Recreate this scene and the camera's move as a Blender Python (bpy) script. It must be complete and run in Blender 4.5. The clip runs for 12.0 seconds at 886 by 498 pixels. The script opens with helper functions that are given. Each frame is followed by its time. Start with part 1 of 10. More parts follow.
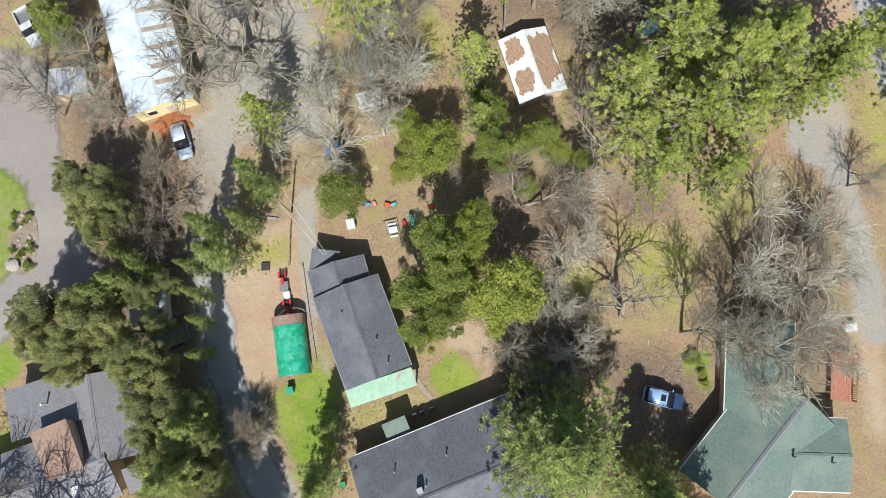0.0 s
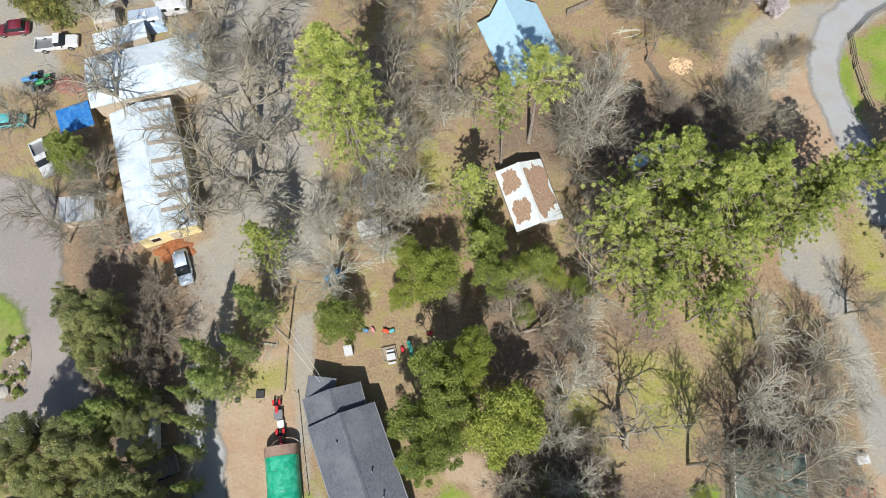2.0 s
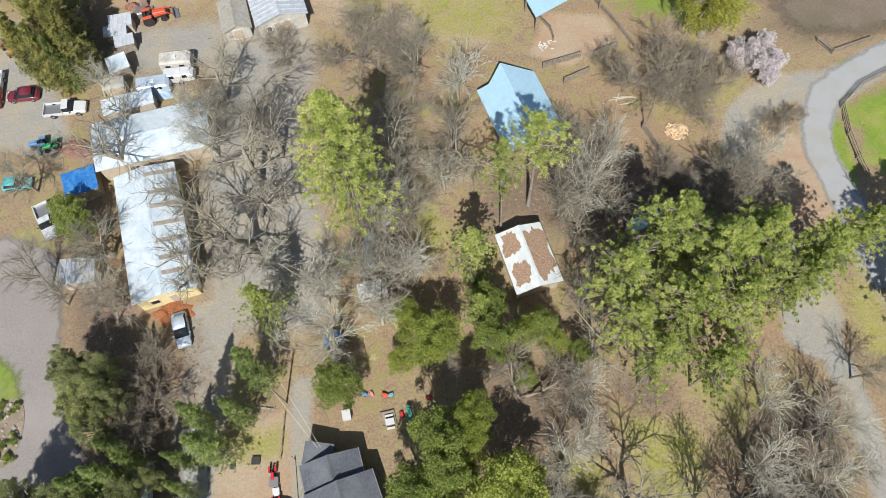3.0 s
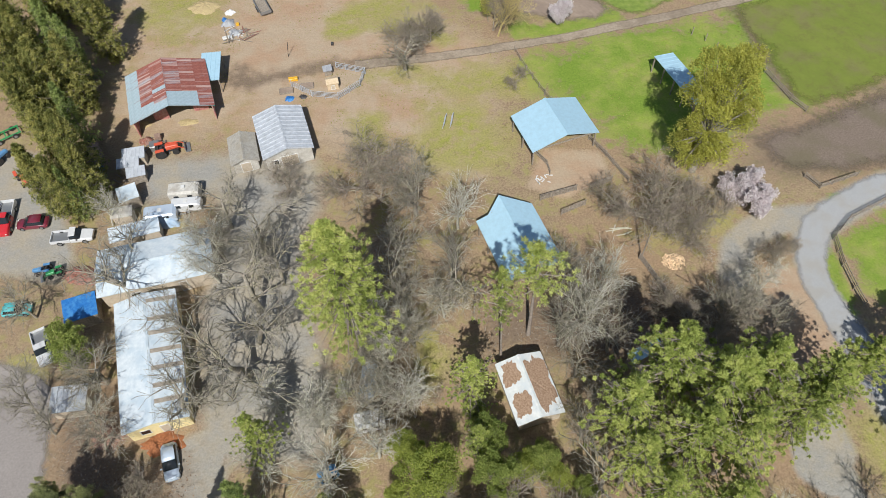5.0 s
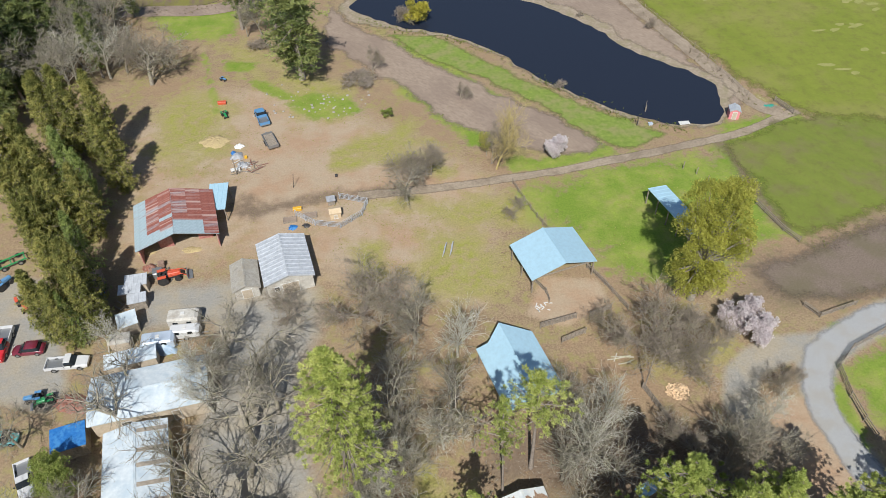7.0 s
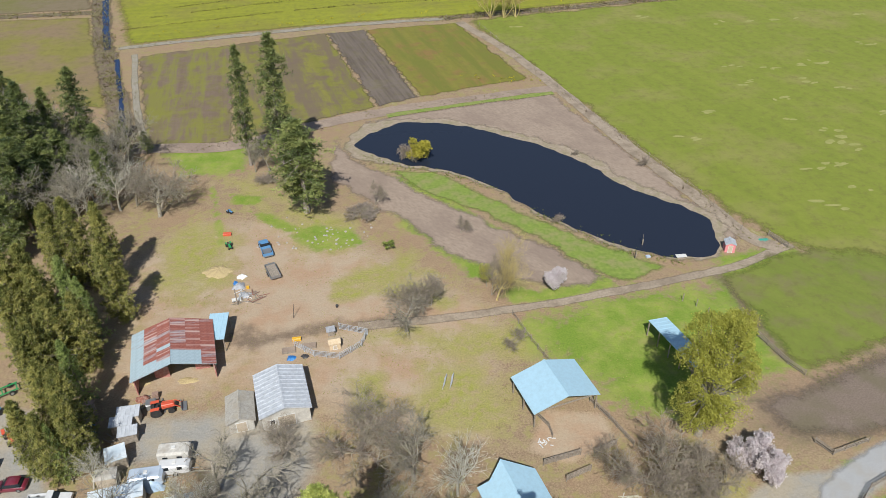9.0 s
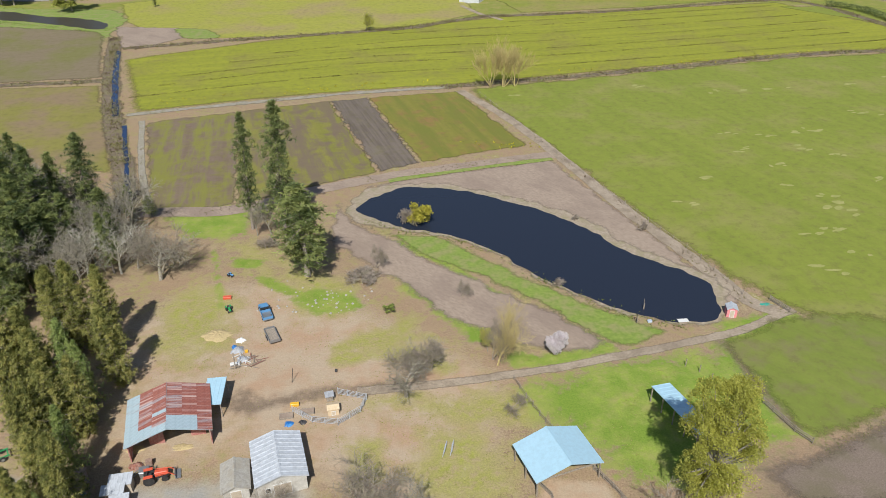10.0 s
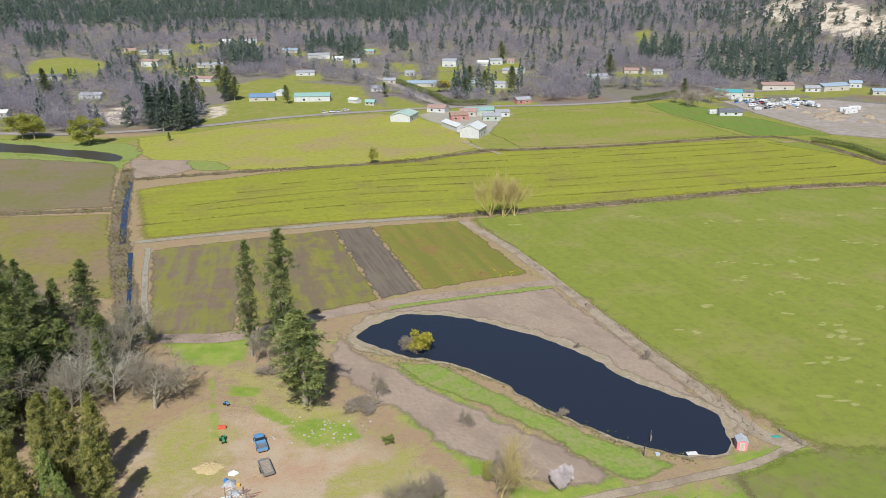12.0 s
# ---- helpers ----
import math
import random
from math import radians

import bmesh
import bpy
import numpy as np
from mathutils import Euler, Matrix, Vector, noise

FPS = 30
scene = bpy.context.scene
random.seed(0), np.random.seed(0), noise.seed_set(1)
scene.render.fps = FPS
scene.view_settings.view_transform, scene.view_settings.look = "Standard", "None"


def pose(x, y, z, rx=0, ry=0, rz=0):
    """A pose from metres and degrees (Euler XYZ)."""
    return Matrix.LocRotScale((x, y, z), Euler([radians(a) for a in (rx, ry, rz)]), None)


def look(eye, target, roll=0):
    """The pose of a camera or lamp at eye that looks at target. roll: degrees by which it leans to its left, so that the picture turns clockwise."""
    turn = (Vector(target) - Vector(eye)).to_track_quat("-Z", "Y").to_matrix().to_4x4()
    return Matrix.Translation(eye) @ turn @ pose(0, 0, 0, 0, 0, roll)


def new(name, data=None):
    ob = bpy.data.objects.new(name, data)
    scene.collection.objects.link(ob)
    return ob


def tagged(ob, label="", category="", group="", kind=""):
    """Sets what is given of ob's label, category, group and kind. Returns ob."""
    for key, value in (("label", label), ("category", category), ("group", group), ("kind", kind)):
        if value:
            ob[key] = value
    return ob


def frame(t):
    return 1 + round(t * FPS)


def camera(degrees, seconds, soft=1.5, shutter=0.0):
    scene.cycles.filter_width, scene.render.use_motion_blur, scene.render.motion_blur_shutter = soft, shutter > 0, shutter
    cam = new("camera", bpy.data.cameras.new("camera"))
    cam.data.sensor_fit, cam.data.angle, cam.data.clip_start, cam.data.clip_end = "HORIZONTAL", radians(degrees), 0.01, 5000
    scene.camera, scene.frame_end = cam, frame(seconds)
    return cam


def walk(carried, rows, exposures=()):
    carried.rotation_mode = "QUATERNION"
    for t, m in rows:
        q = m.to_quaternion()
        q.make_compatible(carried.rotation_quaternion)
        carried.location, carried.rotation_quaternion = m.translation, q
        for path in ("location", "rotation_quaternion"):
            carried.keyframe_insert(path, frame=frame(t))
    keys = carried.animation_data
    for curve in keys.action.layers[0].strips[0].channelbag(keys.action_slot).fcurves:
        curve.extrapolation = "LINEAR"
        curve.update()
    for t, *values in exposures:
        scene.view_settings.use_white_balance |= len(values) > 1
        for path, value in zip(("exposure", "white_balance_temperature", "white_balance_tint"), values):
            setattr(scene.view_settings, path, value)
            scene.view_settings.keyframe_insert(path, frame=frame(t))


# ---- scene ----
cam = camera(63.73, 12.0, soft=0.9)
EYE = 80.0
# seconds, pitch, roll, yaw of a camera that hovers in one place and tilts up
ROWS = [
    (0.0, -81.50, 1.50, -1.40),
    (0.5, -78.89, 1.46, -1.38),
    (1.0, -76.37, 1.42, -1.35),
    (1.5, -73.86, 1.39, -1.30),
    (2.0, -71.36, 1.35, -1.26),
    (2.5, -68.83, 1.33, -1.17),
    (3.0, -66.33, 1.32, -1.18),
    (5.0, -56.04, 1.14, -0.91),
    (5.5, -53.46, 1.10, -0.88),
    (6.0, -50.87, 1.08, -0.85),
    (6.5, -48.33, 1.04, -0.80),
    (7.0, -45.82, 1.00, -0.76),
    (9.0, -35.32, 0.81, -0.56),
    (9.5, -32.73, 0.78, -0.50),
    (10.0, -30.19, 0.71, -0.44),
    (10.5, -27.63, 0.67, -0.40),
    (11.0, -25.08, 0.63, -0.36),
    (11.5, -22.55, 0.61, -0.32),
    (12.0, -19.98, 0.56, -0.28),
]
walk(cam, [(t, pose(0, 0, EYE, 90 + pitch, roll, yaw)) for t, pitch, roll, yaw in ROWS],
     exposures=((0.0, 0.42, 6200, 9), (3.0, 0.26, 6200, 9), (5.0, 0.10, 6200, 9), (7.0, 0.12, 6200, 9), (9.0, 0.13, 6200, 9), (12.0, 0.22, 6200, 9)))

# ---- light ----
SUN_AZ, SUN_EL = radians(184), radians(49)       # clockwise from +y: behind the camera, a little to its left
world = bpy.data.worlds.new("sky")
scene.world = world
world.use_nodes = True
wn = world.node_tree
sky = wn.nodes.new("ShaderNodeTexSky")
sky.sky_type, sky.sun_disc = "NISHITA", False
sky.sun_elevation, sky.sun_rotation = SUN_EL, SUN_AZ
wn.links.new(sky.outputs[0], wn.nodes["Background"].inputs[0])
wn.nodes["Background"].inputs[1].default_value = 0.07
sun_data = bpy.data.lights.new("sun", "SUN")
sun_data.energy, sun_data.angle, sun_data.color = 4.7, radians(0.53), (1.0, 0.95, 0.87)
sun = new("sun", sun_data)
sun_way = Vector((math.sin(SUN_AZ) * math.cos(SUN_EL), math.cos(SUN_AZ) * math.cos(SUN_EL), math.sin(SUN_EL)))
sun.matrix_world = look(sun_way * 300, (0, 0, 0))


# ---- materials ----
def mat_of(name):
    m = bpy.data.materials.new(name)
    m.use_nodes = True
    return m, m.node_tree.nodes, m.node_tree.links, m.node_tree.nodes["Principled BSDF"]


def place_of(nodes, links, world_space=True):
    """Real-world coordinates for a texture."""
    if world_space:
        return nodes.new("ShaderNodeNewGeometry").outputs["Position"]
    return nodes.new("ShaderNodeTexCoord").outputs["Object"]


def noise_node(nodes, links, co, size, detail=4.0, rough=0.6, stretch=None, turn=0.0):
    """Noise with features of about size metres."""
    if stretch:
        mp = nodes.new("ShaderNodeMapping")
        mp.vector_type = "TEXTURE"
        mp.inputs["Scale"].default_value = tuple(1 / s for s in stretch)
        mp.inputs["Rotation"].default_value = (0, 0, radians(turn))
        links.new(co, mp.inputs["Vector"])
        co = mp.outputs[0]
    n = nodes.new("ShaderNodeTexNoise")
    n.inputs["Scale"].default_value = 1.0 / size
    n.inputs["Detail"].default_value = detail
    n.inputs["Roughness"].default_value = rough
    links.new(co, n.inputs["Vector"])
    return n.outputs["Fac"]


def ramp_node(nodes, links, fac, stops):
    r = nodes.new("ShaderNodeValToRGB")
    while len(r.color_ramp.elements) < len(stops):
        r.color_ramp.elements.new(0.5)
    for e, (p, c) in zip(r.color_ramp.elements, stops):
        e.position, e.color = p, (*c, 1)
    links.new(fac, r.inputs[0])
    return r.outputs[0]


def mix_node(nodes, links, fac, a, b, blend="MIX"):
    m = nodes.new("ShaderNodeMix")
    m.data_type, m.blend_type = "RGBA", blend
    for sock, v in ((m.inputs[0], fac), (m.inputs[6], a), (m.inputs[7], b)):
        if isinstance(v, (int, float)):
            sock.default_value = v
        elif isinstance(v, tuple):
            sock.default_value = (*v, 1)
        else:
            links.new(v, sock)
    return m.outputs[2]


def math_node(nodes, links, op, a, b=0.0, clamp=False):
    m = nodes.new("ShaderNodeMath")
    m.operation, m.use_clamp = op, clamp
    for sock, v in zip(m.inputs, (a, b)):
        if isinstance(v, (int, float)):
            sock.default_value = v
        else:
            links.new(v, sock)
    return m.outputs[0]


def bump_on(nodes, links, bsdf, fac, strength, dist=0.05):
    b = nodes.new("ShaderNodeBump")
    b.inputs["Strength"].default_value, b.inputs["Distance"].default_value = strength, dist
    links.new(fac, b.inputs["Height"])
    links.new(b.outputs[0], bsdf.inputs["Normal"])


def surface(name, dark, light, size=0.4, rough=0.85, metal=0.0, big=None, big_size=4.0, bump=0.3, stretch=None, local=False,
            random_tint=0.0, spec=0.5, turn=0.0):
    """A two-scale surface: fine grain from dark to light, and broad stains towards a third colour."""
    m, n, l, b = mat_of(name)
    co = place_of(n, l, not local)
    fine = noise_node(n, l, co, size, 6.0, 0.65, stretch, turn)
    col = ramp_node(n, l, fine, [(0.3, dark), (0.7, light)])
    if big:
        broad = noise_node(n, l, co, big_size, 5.0, 0.6, stretch, turn)
        mask = ramp_node(n, l, broad, [(0.45, (0, 0, 0)), (0.62, (1, 1, 1))])
        col = mix_node(n, l, mask, col, mix_node(n, l, 0.6, col, big))
    if random_tint:
        info = n.new("ShaderNodeObjectInfo")
        k = math_node(n, l, "MULTIPLY_ADD", info.outputs["Random"], random_tint)
        k.node.inputs[2].default_value = 1.0 - random_tint / 2
        grey = n.new("ShaderNodeCombineColor")
        for s in grey.inputs:
            l.new(k, s)
        col = mix_node(n, l, 1.0, col, grey.outputs[0], "MULTIPLY")
    l.new(col, b.inputs["Base Color"])
    b.inputs["Roughness"].default_value, b.inputs["Metallic"].default_value = rough, metal
    b.inputs["Specular IOR Level"].default_value = spec
    if bump:
        bump_on(n, l, b, fine, bump)
    return m


def foliage(name, stops, rough=0.6, trans=0.25):
    """Leaves whose colour varies from clump to clump and tree to tree, with some light coming through."""
    m, n, l, b = mat_of(name)
    at = n.new("ShaderNodeAttribute")
    at.attribute_name = "tint"
    info = n.new("ShaderNodeObjectInfo")
    f = math_node(n, l, "MULTIPLY", at.outputs["Fac"], 0.75)
    g = math_node(n, l, "MULTIPLY_ADD", info.outputs["Random"], 0.25)
    l.new(f, g.node.inputs[2])
    col = ramp_node(n, l, g, stops)
    l.new(col, b.inputs["Base Color"])
    b.inputs["Roughness"].default_value = rough
    b.inputs["Specular IOR Level"].default_value = 0.3
    t = n.new("ShaderNodeBsdfTranslucent")
    l.new(col, t.inputs["Color"])
    mix = n.new("ShaderNodeMixShader")
    mix.inputs[0].default_value = trans
    l.new(b.outputs[0], mix.inputs[1])
    l.new(t.outputs[0], mix.inputs[2])
    l.new(mix.outputs[0], n["Material Output"].inputs["Surface"])
    return m


def paint(name, colour, rough=0.35, metal=0.0, dirt=0.15, coat=0.0):
    """Painted or plastic surface with a little dust and fading."""
    m, n, l, b = mat_of(name)
    co = place_of(n, l, False)
    f = noise_node(n, l, co, 0.5, 5.0, 0.7)
    dusty = tuple(c * (1 - dirt) + d * dirt for c, d in zip(colour, (0.33, 0.29, 0.23)))
    l.new(ramp_node(n, l, f, [(0.35, colour), (0.75, dusty)]), b.inputs["Base Color"])
    b.inputs["Roughness"].default_value, b.inputs["Metallic"].default_value = rough, metal
    b.inputs["Coat Weight"].default_value = coat
    return m


# ground cover: one sheet; the share of each cover is stored in the sheet's points
def ground_material():
    m, n, l, b = mat_of("ground_cover")
    co = place_of(n, l)
    fine = noise_node(n, l, co, 0.3, 4.0, 0.75)
    mid = noise_node(n, l, co, 1.7, 6.0, 0.7)
    wide = noise_node(n, l, co, 6.0, 6.0, 0.65)
    broad = noise_node(n, l, co, 17.0, 5.0, 0.6)
    litter = ramp_node(n, l, fine, [(0.25, (0.12, 0.088, 0.055)), (0.5, (0.27, 0.192, 0.125)), (0.75, (0.41, 0.31, 0.205))])
    dry = ramp_node(n, l, fine, [(0.25, (0.26, 0.20, 0.11)), (0.75, (0.40, 0.32, 0.19))])
    soft_mid = ramp_node(n, l, mid, [(0.38, (0, 0, 0)), (0.64, (1, 1, 1))])
    soft_wide = ramp_node(n, l, wide, [(0.42, (0, 0, 0)), (0.62, (1, 1, 1))])
    col = mix_node(n, l, soft_mid, litter, dry)
    col = mix_node(n, l, ramp_node(n, l, broad, [(0.45, (0, 0, 0)), (0.6, (0.7, 0.7, 0.7))]), col,
                   ramp_node(n, l, fine, [(0.3, (0.24, 0.162, 0.10)), (0.7, (0.37, 0.258, 0.165))]))
    col = mix_node(n, l, ramp_node(n, l, math_node(n, l, "MULTIPLY", wide, mid), [(0.25, (0, 0, 0)), (0.35, (0.7, 0.7, 0.7))]), col, (0.27, 0.25, 0.085))

    def cover(col, key, colour, soft=0.75, most=1.0):
        at = n.new("ShaderNodeAttribute")
        at.attribute_name = key
        s = at.outputs["Fac"]
        for field, k in ((mid, soft), (wide, soft), (fine, 0.3)):
            w = math_node(n, l, "MULTIPLY_ADD", field, k)
            w.node.inputs[2].default_value = -k / 2
            s = math_node(n, l, "ADD", s, w)
        mask = ramp_node(n, l, s, [(0.34, (0, 0, 0)), (0.68 if key in ("gravel", "sand", "bluff", "lawn") else 0.85, (most,) * 3)])
        return mix_node(n, l, mask, col, colour)

    sand = mix_node(n, l, soft_wide, ramp_node(n, l, fine, [(0.25, (0.34, 0.262, 0.18)), (0.75, (0.465, 0.37, 0.265))]),
                    ramp_node(n, l, fine, [(0.25, (0.325, 0.215, 0.138)), (0.75, (0.445, 0.31, 0.205))]))
    gravel = mix_node(n, l, soft_wide, ramp_node(n, l, fine, [(0.25, (0.25, 0.24, 0.215)), (0.75, (0.36, 0.345, 0.31))]),
                      ramp_node(n, l, fine, [(0.25, (0.29, 0.255, 0.19)), (0.75, (0.42, 0.37, 0.29))]))
    moss = mix_node(n, l, soft_mid, ramp_node(n, l, fine, [(0.3, (0.21, 0.215, 0.045)), (0.7, (0.36, 0.36, 0.09))]),
                    ramp_node(n, l, fine, [(0.3, (0.27, 0.21, 0.11)), (0.7, (0.40, 0.33, 0.18))]))
    lawn = mix_node(n, l, soft_wide, ramp_node(n, l, fine, [(0.3, (0.125, 0.20, 0.025)), (0.7, (0.215, 0.30, 0.045))]),
                    mix_node(n, l, soft_mid, ramp_node(n, l, fine, [(0.3, (0.20, 0.265, 0.035)), (0.7, (0.30, 0.37, 0.07))]), (0.28, 0.275, 0.09)))
    mud_shade = ramp_node(n, l, fine, [(0.25, (0.13, 0.095, 0.068)), (0.75, (0.27, 0.205, 0.145))])
    tufts = ramp_node(n, l, fine, [(0.3, (0.17, 0.17, 0.05)), (0.7, (0.31, 0.295, 0.11))])
    patchy = ramp_node(n, l, math_node(n, l, "MULTIPLY", wide, broad), [(0.22, (0, 0, 0)), (0.32, (0.6, 0.6, 0.6))])
    yard = mix_node(n, l, math_node(n, l, "MULTIPLY", patchy, soft_mid), sand, tufts)
    wild = mix_node(n, l, ramp_node(n, l, noise_node(n, l, co, 70.0, 5.0, 0.6), [(0.44, (0, 0, 0)), (0.56, (1, 1, 1))]),
                    ramp_node(n, l, mid, [(0.3, (0.15, 0.128, 0.118)), (0.7, (0.23, 0.20, 0.185))]), ramp_node(n, l, wide, [(0.3, (0.145, 0.14, 0.095)), (0.7, (0.21, 0.19, 0.145))]))
    meadow = mix_node(n, l, soft_wide, ramp_node(n, l, fine, [(0.3, (0.15, 0.18, 0.03)), (0.7, (0.24, 0.265, 0.05))]),
                      ramp_node(n, l, broad, [(0.4, (0.23, 0.235, 0.05)), (0.6, (0.28, 0.24, 0.09))]))
    bluff = mix_node(n, l, soft_wide, ramp_node(n, l, mid, [(0.3, (0.34, 0.28, 0.21)), (0.7, (0.60, 0.53, 0.43))]), ramp_node(n, l, broad, [(0.42, (0.20, 0.165, 0.13)), (0.52, (0.58, 0.51, 0.42))]))
    bluff = mix_node(n, l, ramp_node(n, l, broad, [(0.40, (1, 1, 1)), (0.50, (0, 0, 0))]), bluff, (0.21, 0.18, 0.14))
    for key, c in (("wild", wild), ("meadow", meadow), ("bluff", bluff), ("yard", yard), ("gravel", gravel), ("sand", sand), ("moss", moss), ("lawn", lawn), ("mud_shade", mud_shade)):
        col = cover(col, key, c, {"gravel": 0.4, "sand": 0.45, "lawn": 1.25, "bluff": 1.6, "moss": 1.5, "mud_shade": 1.0}.get(key, 0.7))
    l.new(col, b.inputs["Base Color"])
    b.inputs["Roughness"].default_value = 0.95
    b.inputs["Specular IOR Level"].default_value = 0.2
    bump_on(n, l, b, mid, 0.7, 0.25)
    return m


def field_material(name, a, b_, c, turn=0.0, stripe=3.0, patch=14.0, amount=0.5, contrast=0.5, speckle=False, share=0.5, streaks=None):
    """Farm land: two colours in strips along the rows, patches of a third."""
    m, n, l, b = mat_of(name)
    co = place_of(n, l)
    rows = noise_node(n, l, co, stripe, 3.0, 0.55, (1.0, 0.045, 1.0), turn)
    fine = noise_node(n, l, co, 0.7, 5.0, 0.7)
    broad = noise_node(n, l, co, patch, 5.0, 0.6)
    col = ramp_node(n, l, rows, [(0.5 - 0.2 * contrast - 0.08, a), (0.5 + 0.2 * contrast, b_)])
    col = mix_node(n, l, ramp_node(n, l, broad, [(share, (0, 0, 0)), (share + 0.16, (amount,) * 3)]), col, c)
    col = mix_node(n, l, math_node(n, l, "MULTIPLY", fine, 0.3), col, (0.12, 0.1, 0.05))
    if speckle:
        clods = noise_node(n, l, co, 2.4, 6.0, 0.75)
        col = mix_node(n, l, ramp_node(n, l, clods, [(0.36, (0.4, 0.4, 0.4)), (0.5, (0, 0, 0))]), col, (0.13, 0.115, 0.045))
        col = mix_node(n, l, ramp_node(n, l, clods, [(0.54, (0, 0, 0)), (0.68, (0.5, 0.5, 0.5))]), col, b_)
    if streaks:
        band = noise_node(n, l, co, 5.5, 5.0, 0.7, (1.0, 0.12, 1.0), turn)
        col = mix_node(n, l, ramp_node(n, l, band, [(0.47, (0, 0, 0)), (0.58, (0.8, 0.8, 0.8))]), col, streaks)
    l.new(col, b.inputs["Base Color"])
    b.inputs["Roughness"].default_value = 0.95
    b.inputs["Specular IOR Level"].default_value = 0.15
    bump_on(n, l, b, rows, 0.4, 0.2)
    return m


def sheet_metal(name, colour, rust=0.0, along=(1, 1, 1), rough=0.45, random_rust=False, fade=0.72):
    """Roof sheets: painted or zinc, with streaks of rust and dirt."""
    m, n, l, b = mat_of(name)
    co = place_of(n, l, False)
    fine = noise_node(n, l, co, 0.6, 5.0, 0.7)
    streak = noise_node(n, l, co, 1.6, 5.0, 0.65, along)
    dark = tuple(c * fade for c in colour)
    col = ramp_node(n, l, fine, [(0.3, dark), (0.6, colour)])
    rusty = ramp_node(n, l, fine, [(0.3, (0.19, 0.055, 0.042)), (0.7, (0.37, 0.14, 0.105))])
    if random_rust:
        info = n.new("ShaderNodeObjectInfo")
        at = n.new("ShaderNodeAttribute")
        at.attribute_type, at.attribute_name = "OBJECT", "rust"
        s = math_node(n, l, "ADD", math_node(n, l, "MULTIPLY", streak, 0.9), at.outputs["Fac"])
        s = math_node(n, l, "ADD", s, math_node(n, l, "MULTIPLY", info.outputs["Random"], 0.35))
        shift = n.new("ShaderNodeVectorMath")
        shift.operation, shift.inputs[1].default_value = "MULTIPLY_ADD", (37.0, 5.0, 0.0)
        l.new(info.outputs["Random"], shift.inputs[0])
        l.new(co, shift.inputs[2])
        lines = noise_node(n, l, shift.outputs[0], 0.6, 2.0, 0.5, (1.0, 0.03, 1.0))
        rusty = mix_node(n, l, ramp_node(n, l, lines, [(0.52, (0, 0, 0)), (0.64, (0.7, 0.7, 0.7))]), rusty, (0.56, 0.44, 0.40))
        col = mix_node(n, l, ramp_node(n, l, s, [(0.8, (0, 0, 0)), (1.0, (1, 1, 1))]), col, rusty)
    elif rust:
        col = mix_node(n, l, ramp_node(n, l, streak, [(0.72 - rust, (0, 0, 0)), (0.86 - rust, (1, 1, 1))]), col, rusty)
    l.new(col, b.inputs["Base Color"])
    b.inputs["Roughness"].default_value, b.inputs["Metallic"].default_value = rough, 0.15
    return m


M_GROUND = ground_material()
M_ASPHALT = surface("asphalt", (0.225, 0.20, 0.185), (0.305, 0.275, 0.255), 0.25, 0.9, big=(0.33, 0.295, 0.27), big_size=9)
M_GRAVELROAD = surface("gravel_road", (0.30, 0.303, 0.305), (0.40, 0.402, 0.40), 0.12, 0.95, big=(0.33, 0.31, 0.27), big_size=3, bump=0.1)
M_TRACK = surface("dirt_track", (0.25, 0.20, 0.145), (0.40, 0.33, 0.25), 0.4, 0.95, big=(0.17, 0.13, 0.09), big_size=4)
M_SOIL = surface("tilled_soil", (0.245, 0.185, 0.14), (0.36, 0.285, 0.22), 0.5, 0.95, big=(0.22, 0.165, 0.13), big_size=6, stretch=(1, 0.4, 1), turn=45, bump=0.5)
M_SHORE = surface("sandy_bank", (0.27, 0.215, 0.15), (0.42, 0.345, 0.26), 0.6, 0.95, big=(0.24, 0.21, 0.10), big_size=4)
M_SANDBANK = surface("smooth_sandy_bank", (0.24, 0.19, 0.135), (0.40, 0.33, 0.25), 0.7, 0.95, big=(0.22, 0.20, 0.10), big_size=2.5, bump=0.5)
M_BANK = surface("dry_grass_bank", (0.19, 0.17, 0.135), (0.38, 0.345, 0.285), 0.6, 0.95, big=(0.24, 0.22, 0.13), big_size=2.5, bump=0.8)
M_DITCH = surface("weedy_ditch", (0.075, 0.055, 0.04), (0.23, 0.175, 0.125), 0.7, 0.95, big=(0.19, 0.18, 0.06), big_size=3.0, bump=0.8)
M_GRASSBANK = surface("green_bank", (0.13, 0.19, 0.03), (0.235, 0.30, 0.055), 0.8, 0.95, big=(0.27, 0.235, 0.11), big_size=3.2, bump=0.6)
M_PASTURE = field_material("pasture_grass", (0.168, 0.217, 0.029), (0.235, 0.27, 0.046), (0.28, 0.258, 0.09), 21, 4.0, 20.0, 0.7, 1.5, speckle=True)
M_LUSH = field_material("lush_meadow", (0.12, 0.205, 0.03), (0.165, 0.245, 0.045), (0.20, 0.21, 0.06), -20, 5.0, 18.0, 0.6, 1.4, speckle=True)
M_PADDOCK = field_material("grazed_paddock", (0.14, 0.19, 0.03), (0.195, 0.235, 0.045), (0.20, 0.175, 0.085), 40, 3.0, 8.0, 0.7, 1.2, speckle=True, share=0.5)
M_YELLOWFIELD = field_material("flowering_field", (0.215, 0.235, 0.025), (0.30, 0.315, 0.034), (0.23, 0.205, 0.055), -78.5, 3.5, 22.0, 0.6, 1.0, speckle=True)
